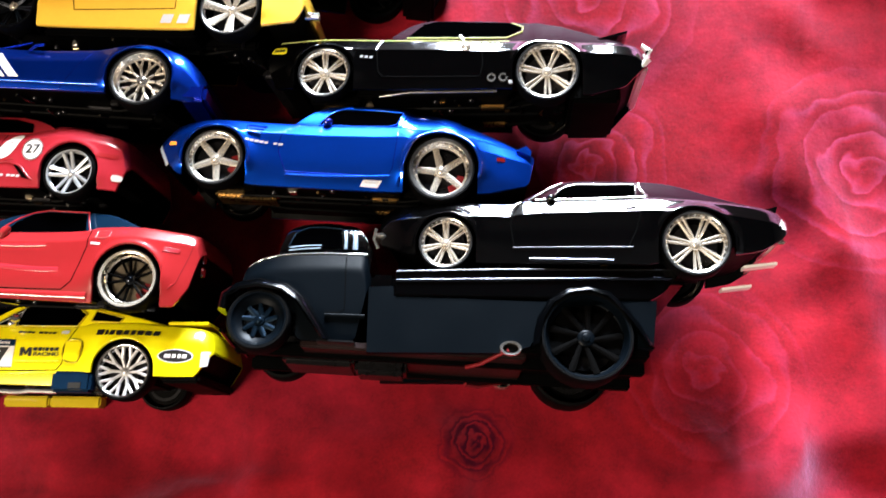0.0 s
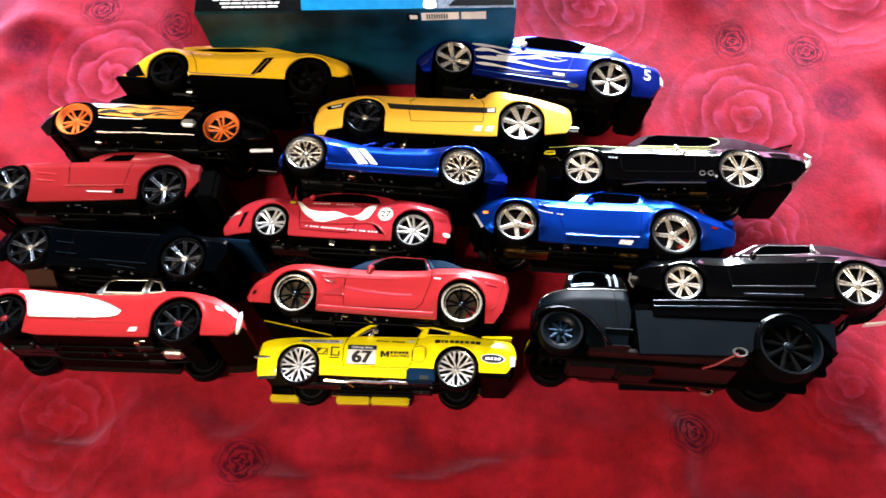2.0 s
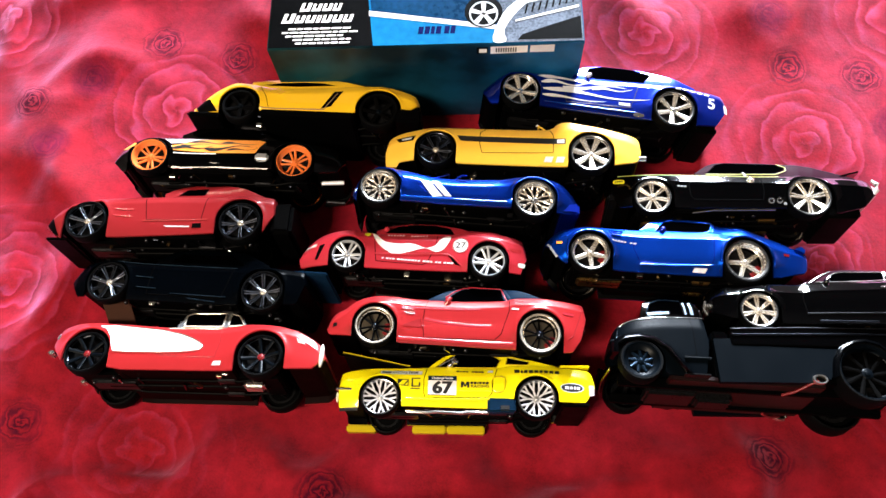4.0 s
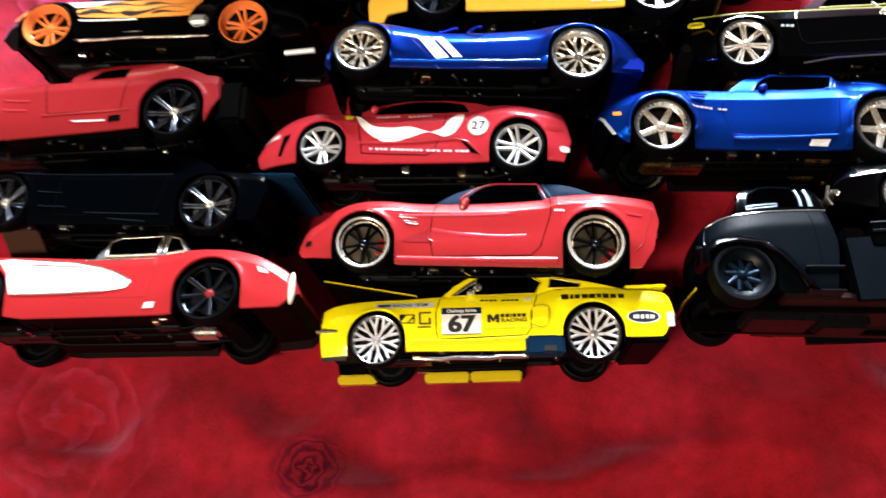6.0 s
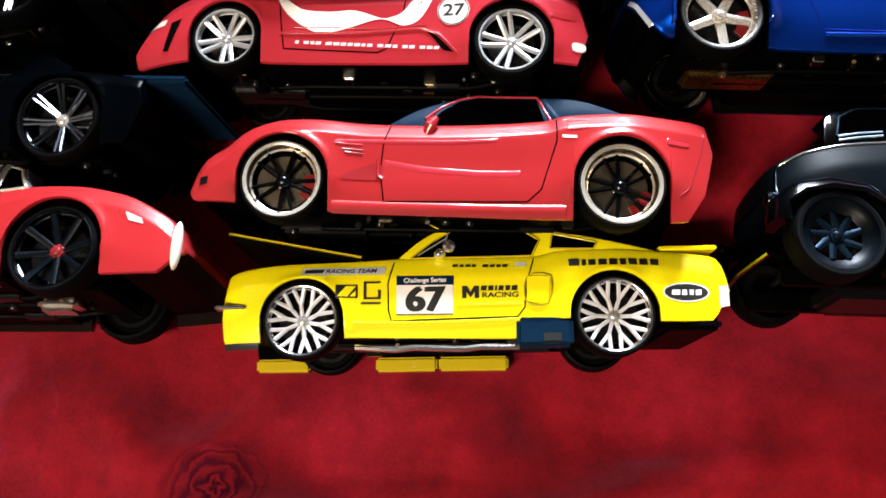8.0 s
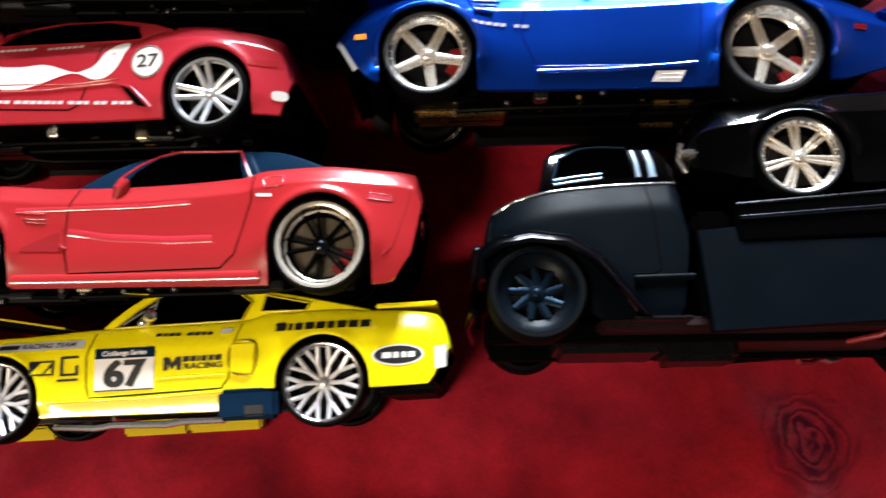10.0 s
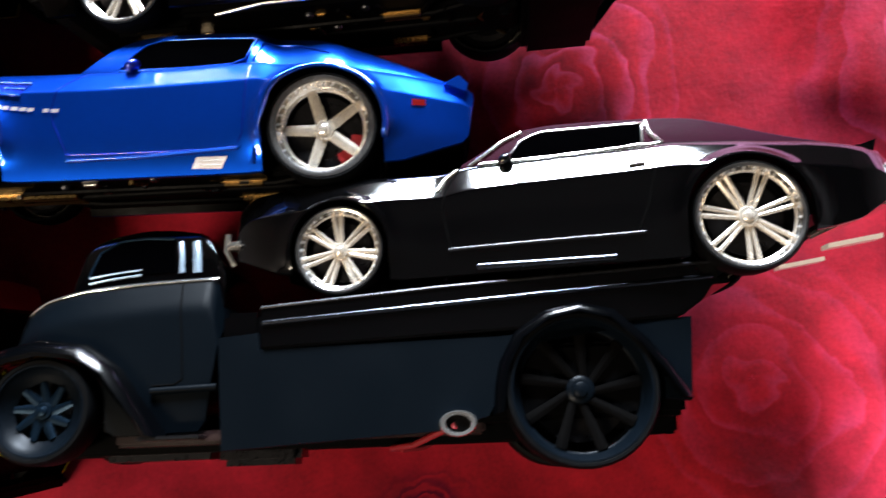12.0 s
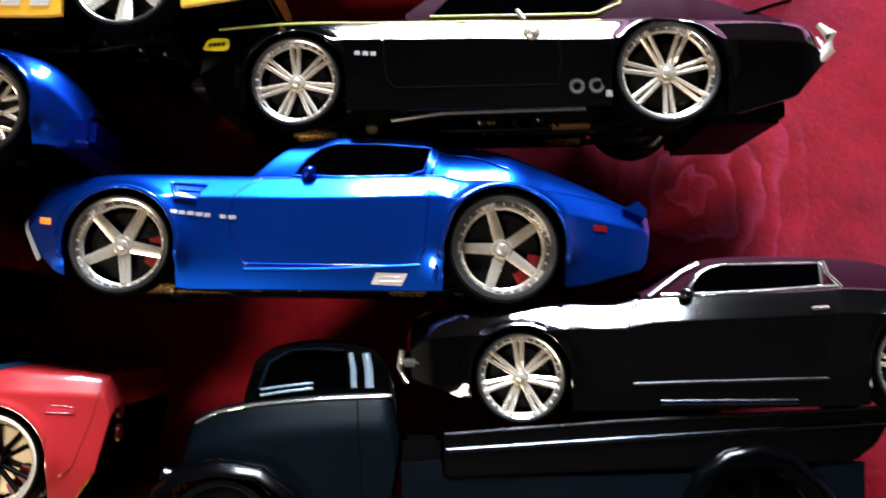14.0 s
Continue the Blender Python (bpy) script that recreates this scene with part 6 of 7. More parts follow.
def red_classic():
    s = Shell([(-29.5, 17.4), (-26.5, 21.3), (-6, 24.4), (25.3, 23.7), (65.4, 21.8), (102, 22.6), (119, 24.6), (135.5, 24.2), (153.3, 21.4), (166.4, 15.6), (174.5, 10)], [(-30.8, 8.9), (178.4, 1)],
              [(-19.6, -5.8), (29.1, -12.3), (109.1, -11.9), (170.8, -8.3)], [(63.4, 23), (65.6, 35.4), (70.8, 38.4), (94.1, 38.3), (108.2, 34), (117, 22)], 132.1, 17, 17, 36, lean=0.28, gap=1.8, drop=3.6, slope=0.32, edge=0.3)
    k = wheel_meshes(16.6, 10, 0.9, BLADE8)
    car = build_car("toy_classic_car", "red toy classic roadster with white side cove and silver hardtop", s, (-0.4914, 0.0833, 0.0717), (-0.3596, 0.0797, 0.0792), 13, RED,
                    (k, k, BLACKCHROME, DARKRIM, CALIPER, "black wheel with red centre"), HARDTOP, ([(68.4, 24.2), (66.8, 35.6), (71, 39.0), (96.6, 39.2), (98.6, 24.2)], [(101, 38.2), (108, 35.4), (115.0, 25), (102.7, 24.2)]),
                    (("windscreen", 63.4, 66),), [(54.4, 21), (52.3, 14.6), (55, -1.5), (98.7, -2.3), (100.7, 10.5), (99.3, 21.2)], ALLOY, metal=GUN, pan=mat("maroon_pan", (0.003, 0.0005, 0.0005), 0.5, spec=0.02, vary=0.3), seam=RED_DULL, frame_wide=1.5)
    decal(car, s, [(18.2, 7.5), (16.4, 12.5), (11.5, 18.4), (5.5, 21.2), (17.3, 22.6), (53.4, 19.4), (70, 15.6), (78.6, 12.6), (84.4, 9.8), (87.6, 7.4), (88.6, 5.6), (87, 3.8), (82, 2.4), (70, 1.4), (53, 0.8), (21, 0.6)], WHITE, "side_cove", "white side cove")
    part("cove_trim", ribbon_mesh("cove_trim", [(17.3, 22.6), (53.4, 19.4), (70, 15.6), (78.6, 12.6), (84.4, 9.8), (87.6, 7.4), (88.6, 5.6), (87, 3.8), (82, 2.4), (70, 1.4), (53, 0.8), (21, 0.6)], 0.7, s.side, 0.7), CHROME, car)
    decal(car, s, [(97.6, -8.6), (104.0, -8.4), (104.4, -5.2), (99, -5.4)], SILVERPRINT, "sill_badge")
    # a chrome strip stands in for the highlight along the belt
    part("belt_highlight", ribbon_mesh("belt_highlight", [(58, 21.3), (100, 21.2)], 0.8, s.side, 0.5), CHROME, car)
    for sgn in (-1, 1):
        part("rear_bumper", ball("rear_bumper", 176.4, sgn * 31.5, 1.8, 1.7, 2.8, 9.2), CREAM, car, "pale corner bumper")
    box_on(car, "front_bumper", -33, -28, -30, -22, 0, 3.4, CHROME, 1.2)
    box_on(car, "front_bumper", -33, -28, 22, 30, 0, 3.4, CHROME, 1.2)
    part("headlight", lathe("headlight", [(0.01, -1.5), (3.2, -1.0), (4.2, 0.6), (4.0, 3)], 18), CHROME, car, "", Matrix.Translation((-0.028, -0.026, 0.0145)) @ pose(0, 0, 0, 0, 0, -90))
    # white reflection on the rounded tail, laid on as a pale patch
    decal(car, s, [(157, 13.8), (163, 11.4), (164, 9.2), (158.6, 10.4)], LAMP_CLEAR, "tail_fin_trim")
    box_on(car, "gear_housing", 116, 132, -14, -4, -16, -11, CHROME, 2)


def black_pickup_coupe():
    s = Shell([(-31.6, 8.7), (-20.4, 14.3), (1.6, 17.4), (33.4, 17.2), (100.7, 17.8), (122.8, 18.4), (144.9, 18.0), (152, 17.2)], [(-31.9, 1.5), (154.5, 8)],
              [(-24, -12.1), (21.2, -13.5), (102.6, -12.5), (150, -9), (162.5, -7.6)], [(34, 18.5), (45.2, 29), (62.8, 32.5), (94.9, 32), (124, 18)], 122.8, 16.4, 16.4, 34, tail=0.02, drop=3)
    k = wheel_meshes(16.4, 10, 0.9, SLIM8)
    car = build_car("toy_muscle_car", "gloss black toy coupe with black chrome wheels", s, (-0.487, 0.1398, 0.0651), (-0.3647, 0.1303, 0.0714), 5, NIGHT,
                    (k, k, BLACKCHROME, SMOKED, ALLOY, "black chrome wheel with silver centre"), NIGHT, ([(45.2, 20), (50, 28.6), (90.9, 29.8), (104, 20.4)],), (("windscreen", 36, 48), ("rear_window", 98, 120)),
                    [(34, 16), (33, -8), (92, -8), (98, 16)])
    # bluish reflections on the black paint, laid on as blue-steel strips
    part("belt_trim", ribbon_mesh("belt_trim", [(4, 17.0), (33, 16.8), (100, 17.2)], 0.8, s.side, 0.6), TURBINE, car)
    for pts in ([(22, 5.5), (36, 5)], [(24, -3), (40, -3.4)], [(52, -6.5), (96, -7)], [(66, -9.6), (88, -11)]):
        part("side_trim", ribbon_mesh("side_trim", pts, 0.8, s.side, 0.5), TURBINE, car)
    box_on(car, "rear_wing", 142, 169, -30, 30, 16.5, 19.4, NAVY, 1.2, "dark blue rear wing")


def red_long_nose_coupe():
    s = Shell([(-33.1, 2.2), (-25.7, 9.1), (-4.4, 16.6), (27.4, 20.4), (64.2, 21.9), (96.5, 21.6), (119.1, 23), (144.5, 21.8), (147.4, 21.0)], [(-34.8, -2.5), (149.3, 8)],
              [(-19.1, -14.8), (25.6, -13.9), (101.8, -10.2), (140, -12), (162.5, -7.2)], [(57.7, 24), (68.3, 30.8), (81.8, 33.6), (100.6, 33.4), (115.1, 30.8), (138, 21)], 122.7, 17, 17.2, 35, gap=1.8, tail=0.02, drop=4)
    k = wheel_meshes(16.6, 11, 0.9, SLIM8)
    car = build_car("toy_sports_car", "red toy long-nosed sports coupe with black tail and black wheels", s, (-0.5098, 0.1886, 0.071), (-0.3872, 0.1856, 0.0735), 5, RED_DULL,
                    (k, k, BLACKCHROME, SMOKED, ALLOY, "black chrome wheel with silver centre"), RED_DULL, ([(68.5, 24), (74.9, 30.8), (91.5, 32.2), (90.3, 24.5)],), (("windscreen", 59, 72), ("rear_window", 108, 132)),
                    [(44.8, 19.6), (48.7, 0.5), (92.3, 1.2), (94.2, 21.5)], None)
    box_on(car, "tail_section", 146, 163, -31, 31, -8, 18.5, PLASTIC, 3, "black tail section")
    decal(car, s, [(-34.2, -2), (-29, 3), (-26.5, -1), (-20, -13.5), (-24, -12)], PLASTIC, "nose_splitter", "black nose splitter", 0.5)
    box_on(car, "front_splitter", -32, -14, -29, 29, -15.5, -13, PLASTIC, 1.2)
    decal(car, s, [(66, -5.6), (84, -5.6), (84, -4.6), (63, -4.4)], SILVERPRINT, "side_exhaust_line", "thin pale line")
    decal(car, s, [(86, -6.4), (93.5, -6.2), (93, -2.2), (86, -2.6)], PLASTIC, "side_exhaust_outlet")
    for z in (4, 10):
        part("gill", ribbon_mesh("gill", [(22, z), (37, z - 0.8)], 1.1, s.side, 0.4), RED_DEEP, car)
    part("crease", ribbon_mesh("crease", [(46, -0.4), (98, 1.2)], 0.8, s.side, 0.5), RED, car)


def black_flame_coupe():
    s = Shell([(-29.6, 5.5), (-22.5, 11.3), (-5, 17.3), (22.8, 19.2), (83.5, 20.5), (102.4, 19.6), (130.7, 17.3), (150, 13.4)], [(-30.5, -3), (158.1, 4)],
              [(-20.9, -14), (20.1, -9.7), (99.6, -8), (140, -10), (152.4, -7.6)], [(21.7, 21), (36.8, 30.5), (74.9, 31.5), (100, 19)], 117.5, 15.7, 15.7, 33)
    k = wheel_meshes(15.7, 10, 0.9, SPLIT5, 3.4, 0.8)
    car = build_car("toy_muscle_car", "black toy coupe with orange flame panel and orange wheels", s, (-0.4674, 0.2448, 0.0711), (-0.35, 0.2403, 0.0682), 3, BLACK,
                    (k, k, ORANGE, ORANGE, ORANGE, "orange split-spoke wheel"), BLACK, ([(33.4, 21.5), (41.9, 29), (70.4, 29.4), (84, 22)],), (("windscreen", 24, 38), ("rear_window", 78, 96)), [(28, 18), (28, 2), (80, 3), (92, 18)])
    decal(car, s, [(17.5, 9), (19, 4.8), (52, 3.8), (85.3, 4.8), (92.1, 17.2), (86.2, 19.0), (60, 18.4), (35, 16.9), (27, 12.2)], FLAME, "flame_panel", "orange flame panel")
    for a in ((18, 6.0, 34, 4.2, 4.0, 1.4), (30, 13.6, 40, 3.6, 0.5, 1.2), (44, 7.4, 40, 4.4, 3.6, -1.4), (56, 14.0, 32, 3.0, 0.0, 1.0), (24, 10.4, 26, 2.4, 1.0, -1.0), (62, 6.6, 26, 2.6, 2.4, 0.8)):
        decal(car, s, flame(*a), INK, "flame_tongue", "", 0.42)
    decal(car, s, [(10, 15.8), (30, 17.8), (48, 18.2), (36, 16.8), (27, 12.8), (16, 11.2)], SILVERPRINT, "belt_panel", "", 0.5)
    box_on(car, "sill_badge", 86, 97, -35.0, -31, -2.2, 4.2, SATIN, 1.6)
    part("panel_edge", ribbon_mesh("panel_edge", [(19.5, 2.3), (54, 3.0)], 0.9, s.side, 0.5), SILVERPRINT, car)
    for z, x1 in ((-6.4, 84), (-10.2, 97)):
        part("side_pipe", tube("side_pipe", [(20, -30.5, z), (54, -31, z + 1.6), (x1, -30.5, z + 2.2)], 0.7, 8), POLISH, car, "bright side pipe")
    decal(car, s, [(-25, 7), (-16, 13), (-12, 10), (-19, 5)], FLAME, "nose_flame")
    part("exhaust_tip", tube("exhaust_tip", [(139, -16, -11.5), (157, -17, -10.5)], 1.7, 10), SILVERPRINT, car, "chrome exhaust tip")
    part("exhaust_tip", tube("exhaust_tip", [(139, 14, -13), (154, 15, -13)], 1.9, 10), GUN, car, "chrome exhaust tip")


def yellow_supercar():
    s = Shell([(-38.5, 0.4), (-30.2, 8.6), (-18.4, 17.1), (-5, 22.4), (10.5, 21.1), (24.2, 19.2), (71.3, 21.5), (90, 23.1), (113.6, 23.5), (132.7, 20.7), (143.3, 17.5)], [(-40, -1.5), (147.1, 10)],
              [(-35.1, -7.1), (17.2, -4.5), (93.4, -3.5), (141.4, 3)], [(6.4, 22.4), (29.7, 30.4), (48.9, 32.0), (73.2, 30.4), (100, 22.5)], 114.8, 15, 16.2, 35, lean=0.3, gap=2.4, drop=5, slope=0.38)
    k1, k2 = wheel_meshes(14.6, 10, 0.86, STAR5), wheel_meshes(16, 12, 0.86, STAR5)
    car = build_car("toy_supercar", "golden yellow toy wedge supercar with black wheels and black skirts", s, (-0.3984, 0.2897, 0.072), (-0.2822, 0.2833, 0.072), 3, AMBER,
                    (k1, k2, SEAM, SEAM, DARKRIM, "all-black wheel"), AMBER, ([(16, 23.0), (30, 27.4), (49, 29.2), (64, 28.4), (76, 25.4), (45, 22.8)],), (("windscreen", 8, 32), ("rear_window", 66, 92)), [(14.7, 19.1), (21.2, 8.4), (24.3, -1.2)])
    decal(car, s, [(67.6, -1.0), (77.0, 15.8), (84.5, 16.6), (75.8, 1.4)], SEAM, "side_intake", "black slanted side intake")
    decal(car, s, [(-38, -1), (-31, 5.5), (-26, 5), (-18, -6), (-34, -6.6)], PLASTIC, "front_intake", "black front intake")
    box_on(car, "side_skirt", 18, 95, -36, 36, -9.5, -4.0, PLASTIC, 1.5, "black side skirt")
    box_on(car, "front_splitter", -43, -15, -33, 31, -11, -6.5, PLASTIC, 2, "black front splitter")
    box_on(car, "rear_diffuser", 128, 150, -33, 33, -9, 3.5, PLASTIC, 2, "black rear diffuser")
    part("sill_line", ribbon_mesh("sill_line", [(18, -2.2), (70, -1.4), (80, 14)], 0.9, s.side, 0.5), TAN, car)


def yellow_convertible():
    s = Shell([(-39.0, 8.2), (-37, 11.2), (-24, 16.4), (-1.3, 20.1), (32.9, 21.0), (69, 21.0), (86, 21.4), (92, 23.0), (96, 27.4), (102.7, 28.6), (116.2, 26.0), (138.5, 22.0), (156, 17.4), (159.2, 14.0)], [(-40.2, 0), (160.6, 5)],
              [(-38.6, -17), (-30, -16.3), (-27.8, -12.1), (-16.7, -10.6), (21.8, -12.4), (99.3, -12.8), (139.5, -9.9), (157.6, -6.1)], [(49.7, 22), (90, 24)], 121.8, 15.4, 16.7, 36, drop=6, slope=0.36, tail=0.05, nose=0.1)
    k1, k2 = wheel_meshes(15.2, 10, 0.9, SLIM8), wheel_meshes(16.5, 11, 0.92, BLADE7)
    car = build_car("toy_convertible", "golden yellow toy convertible with black side stripe and brown cockpit", s, (-0.2366, 0.2478, 0.0733), (-0.115, 0.2412, 0.0764), 3, GOLD,
                    (k1, k2, CHROME, ALLOY, ALLOY, "chrome bladed wheel"), None, (), (), [(38.9, 20.7), (34.6, 15.8), (34.4, 6.3), (36.8, -3.0), (92.4, -1.4), (92.4, 14.1), (89.5, 20.3)])
    for ob in car.children:
        if ob.name.startswith("wheel") and abs(ob.location.x) < 0.01:
            for c in (ob, *ob.children):
                if c.name.startswith(("wheel", "spoke", "rim_edge")):
                    c.data.materials[0] = BLACKCHROME
    decal(car, s, [(16.3, 11.6), (101.8, 11.2), (101.9, 6.2), (19.4, 6.7)], INK, "side_stripe", "black side stripe")
    decal(car, s, [(95.2, 7.0), (100.8, 7.0), (100.8, 10.4), (95.2, 10.2)], WHITE, "stripe_badge", "", 0.5)
    decal(car, s, [(-32.3, 8.4), (-16.5, 11.2), (-18.3, 6.0), (-29.6, 4.6)], PLASTIC, "headlight_recess", "black headlight recess")
    decal(car, s, [(-28, 7.6), (-19, 9.2), (-20, 7.2), (-27, 6.2)], LAMP_CLEAR, "headlight", "", 0.5)
    for x in (85.2, 94.2):
        bar(car, s, x, x + 6.0, -9.8, -5.0, SILVERPRINT, 1.4)
    windscreen(car, s, 87, 21.5, 81, 29.4, GOLD)
    box_on(car, "cockpit", 54, 90, -27, 27, 16, 24.6, TAN, 1.5, "brown cockpit trim")
    seats(car, s, 66, 22, TAN, 5)
    part("exhaust_tip", tube("exhaust_tip", [(156, -20, 4), (166, -20, 4)], 2.2, 12), CHROME, car)


def blue_roadster():
    s = Shell([(-19.4, 0.5), (-14, 9.4), (-1.5, 17.4), (16.6, 16.6), (48.3, 12.6), (92.5, 15.3), (105.7, 17.8), (118.9, 19.4), (136.8, 16.5), (147.9, 8.3)], [(-20.4, -5), (151.8, 1.4)],
              [(-17, -11), (17.9, -10.3), (99.2, -9.6), (147.3, -9.9)], [(49.7, 12), (90, 14)], 119.2, 16, 16.4, 36, flare=1.4, gap=0.9, drop=5, slope=0.38)
    k1, k2 = wheel_meshes(15.6, 10, 0.9, MESH10, 3.0, 0.84), wheel_meshes(16.4, 12, 0.9, MESH10, 3.4, 0.84)
    car = build_car("toy_roadster", "blue toy open roadster with twin white slashes and chrome mesh wheels", s, (-0.2786, 0.2111, 0.0823), (-0.1598, 0.2025, 0.0768), 4, BLUE_ROYAL,
                    (k1, k2, POLISH, ALLOY, CHROME, "chrome mesh wheel"), None, (), (), [(27.6, 6.7), (43.1, -10.3), (77.5, -9.4), (88.7, 8.8), (92.6, 14.3)], seam=BLUE_DEEP)
    decal(car, s, [(31.1, 7.1), (37.7, 7.9), (49, -4.7), (41.6, -5.6)], WHITE, "slash_stripe", "white slash")
    decal(car, s, [(39.4, 8.1), (44.3, 8.7), (56.1, -4.4), (50.8, -4.5)], WHITE, "slash_stripe", "white slash")
    # the sill's highlight is painted as a strip of brighter blue
    part("sill_highlight", ribbon_mesh("sill_highlight", [(18, -7), (40, -6.6), (98, -5.4)], 1.6, s.side, 0.5), BLUE, car)
    windscreen(car, s, 40, 13, 52, 21, BLUE_DEEP)
    box_on(car, "cockpit", 44, 84, -26, 26, 9, 14.6, PLASTIC, 1.5, "black cockpit")
    seats(car, s, 58, 14, PLASTIC, 6)
    part("rear_haunch", patch_mesh("rear_haunch", [(84, 12), (104, 15.8), (134, 16), (120, 17.2)], s.side, 0.5), BLUE, car)
    part("mirror_arm", tube("mirror_arm", [(58, -33, 12), (62, -35, 14), (66, -35, 14.6)], 0.8, 8), BLUE_DEEP, car)
    box_on(car, "rear_bumper", 140, 154, -33, 33, -10, 0, BLUE_DEEP, 2)


def blue_flame_coupe():
    s = Shell([(-29, 6.4), (-8, 15.6), (24.8, 17.7), (48.4, 17.6), (94.9, 20), (118.3, 20.2), (141.5, 19.9), (164.8, 18.5)], [(-29.6, -1.7), (170.7, 8)],
              [(-22.7, -14), (16.8, -12.4), (93.5, -13.2), (140, -13), (161.2, -10.5)], [(42.1, 18.5), (50.5, 30.6), (66.8, 35.6), (95.5, 35), (114.8, 30.5), (143, 20)], 125.9, 15.2, 17.3, 34, lean=0.12, drop=3.0, slope=0.35)
    k1, k2 = wheel_meshes(15.2, 10, 0.92, STAR6), wheel_meshes(17.3, 11, 0.88, STAR6)
    car = build_car("toy_muscle_car", "deep blue toy muscle car with silver flames and number 5", s, (-0.1683, 0.302, 0.0714), (-0.0421, 0.2888, 0.0606), 1, BLUE_DEEP,
                    (k1, k2, CHROME, ALLOY, CHROME, "chrome six-spoke wheel"), BLUE_DEEP, ([(52, 21.0), (55.5, 32.5), (67, 37.6), (92, 37.0), (107, 31.8), (101, 22.4)],), (("windscreen", 44, 58), ("rear_window", 110, 138)),
                    [(34.5, 14.3), (37.9, -6), (90, -5), (96.5, 18.1)], None, mirror=(55, 21, SILVERPRINT), seam=INK)
    for a in ((13, 14.6, 62, 5.6, 0.4, 1.2), (16, 8.6, 40, 4.6, 4.0, 1.8), (34, 7.0, 54, 5.0, 6.0, -1.6), (18, 2.8, 88, 5.0, 0.2, 1.4), (18, -3.0, 54, 3.6, 0.4, 0.8), (58, 8.0, 34, 3.4, 3.6, 1.4)):
        decal(car, s, flame(*a), SILVERPRINT, "flame_stripe", "silver flame")
    letters(car, s, "5", 156.4, 8.2, 9.8, SILVERPRINT, 0.4, 1.0)
    bar(car, s, 80.5, 89.5, -3.6, -1.2, SILVERPRINT)
    for i in range(5):
        bar(car, s, 126 + 6 * i, 130.4 + 6 * i, 17.4 - 0.4 * i, 19.0 - 0.4 * i, SILVERPRINT, 0.6)
    decal(car, s, ellipse(97, -10.4, 4.6, 1.7), CHROME, "sill_port", "chrome oval port")
    decal(car, s, [(167, 10), (170.2, 9), (170, 2), (167.6, 3)], LAMP_CLEAR, "tail_lamp")
    part("crease", ribbon_mesh("crease", [(20, -8), (94, -8.4)], 0.9, s.side, 0.5), BLUE, car)
    box_on(car, "rear_valance", 144, 163, -27, 27, -15, -8, PLASTIC, 2)


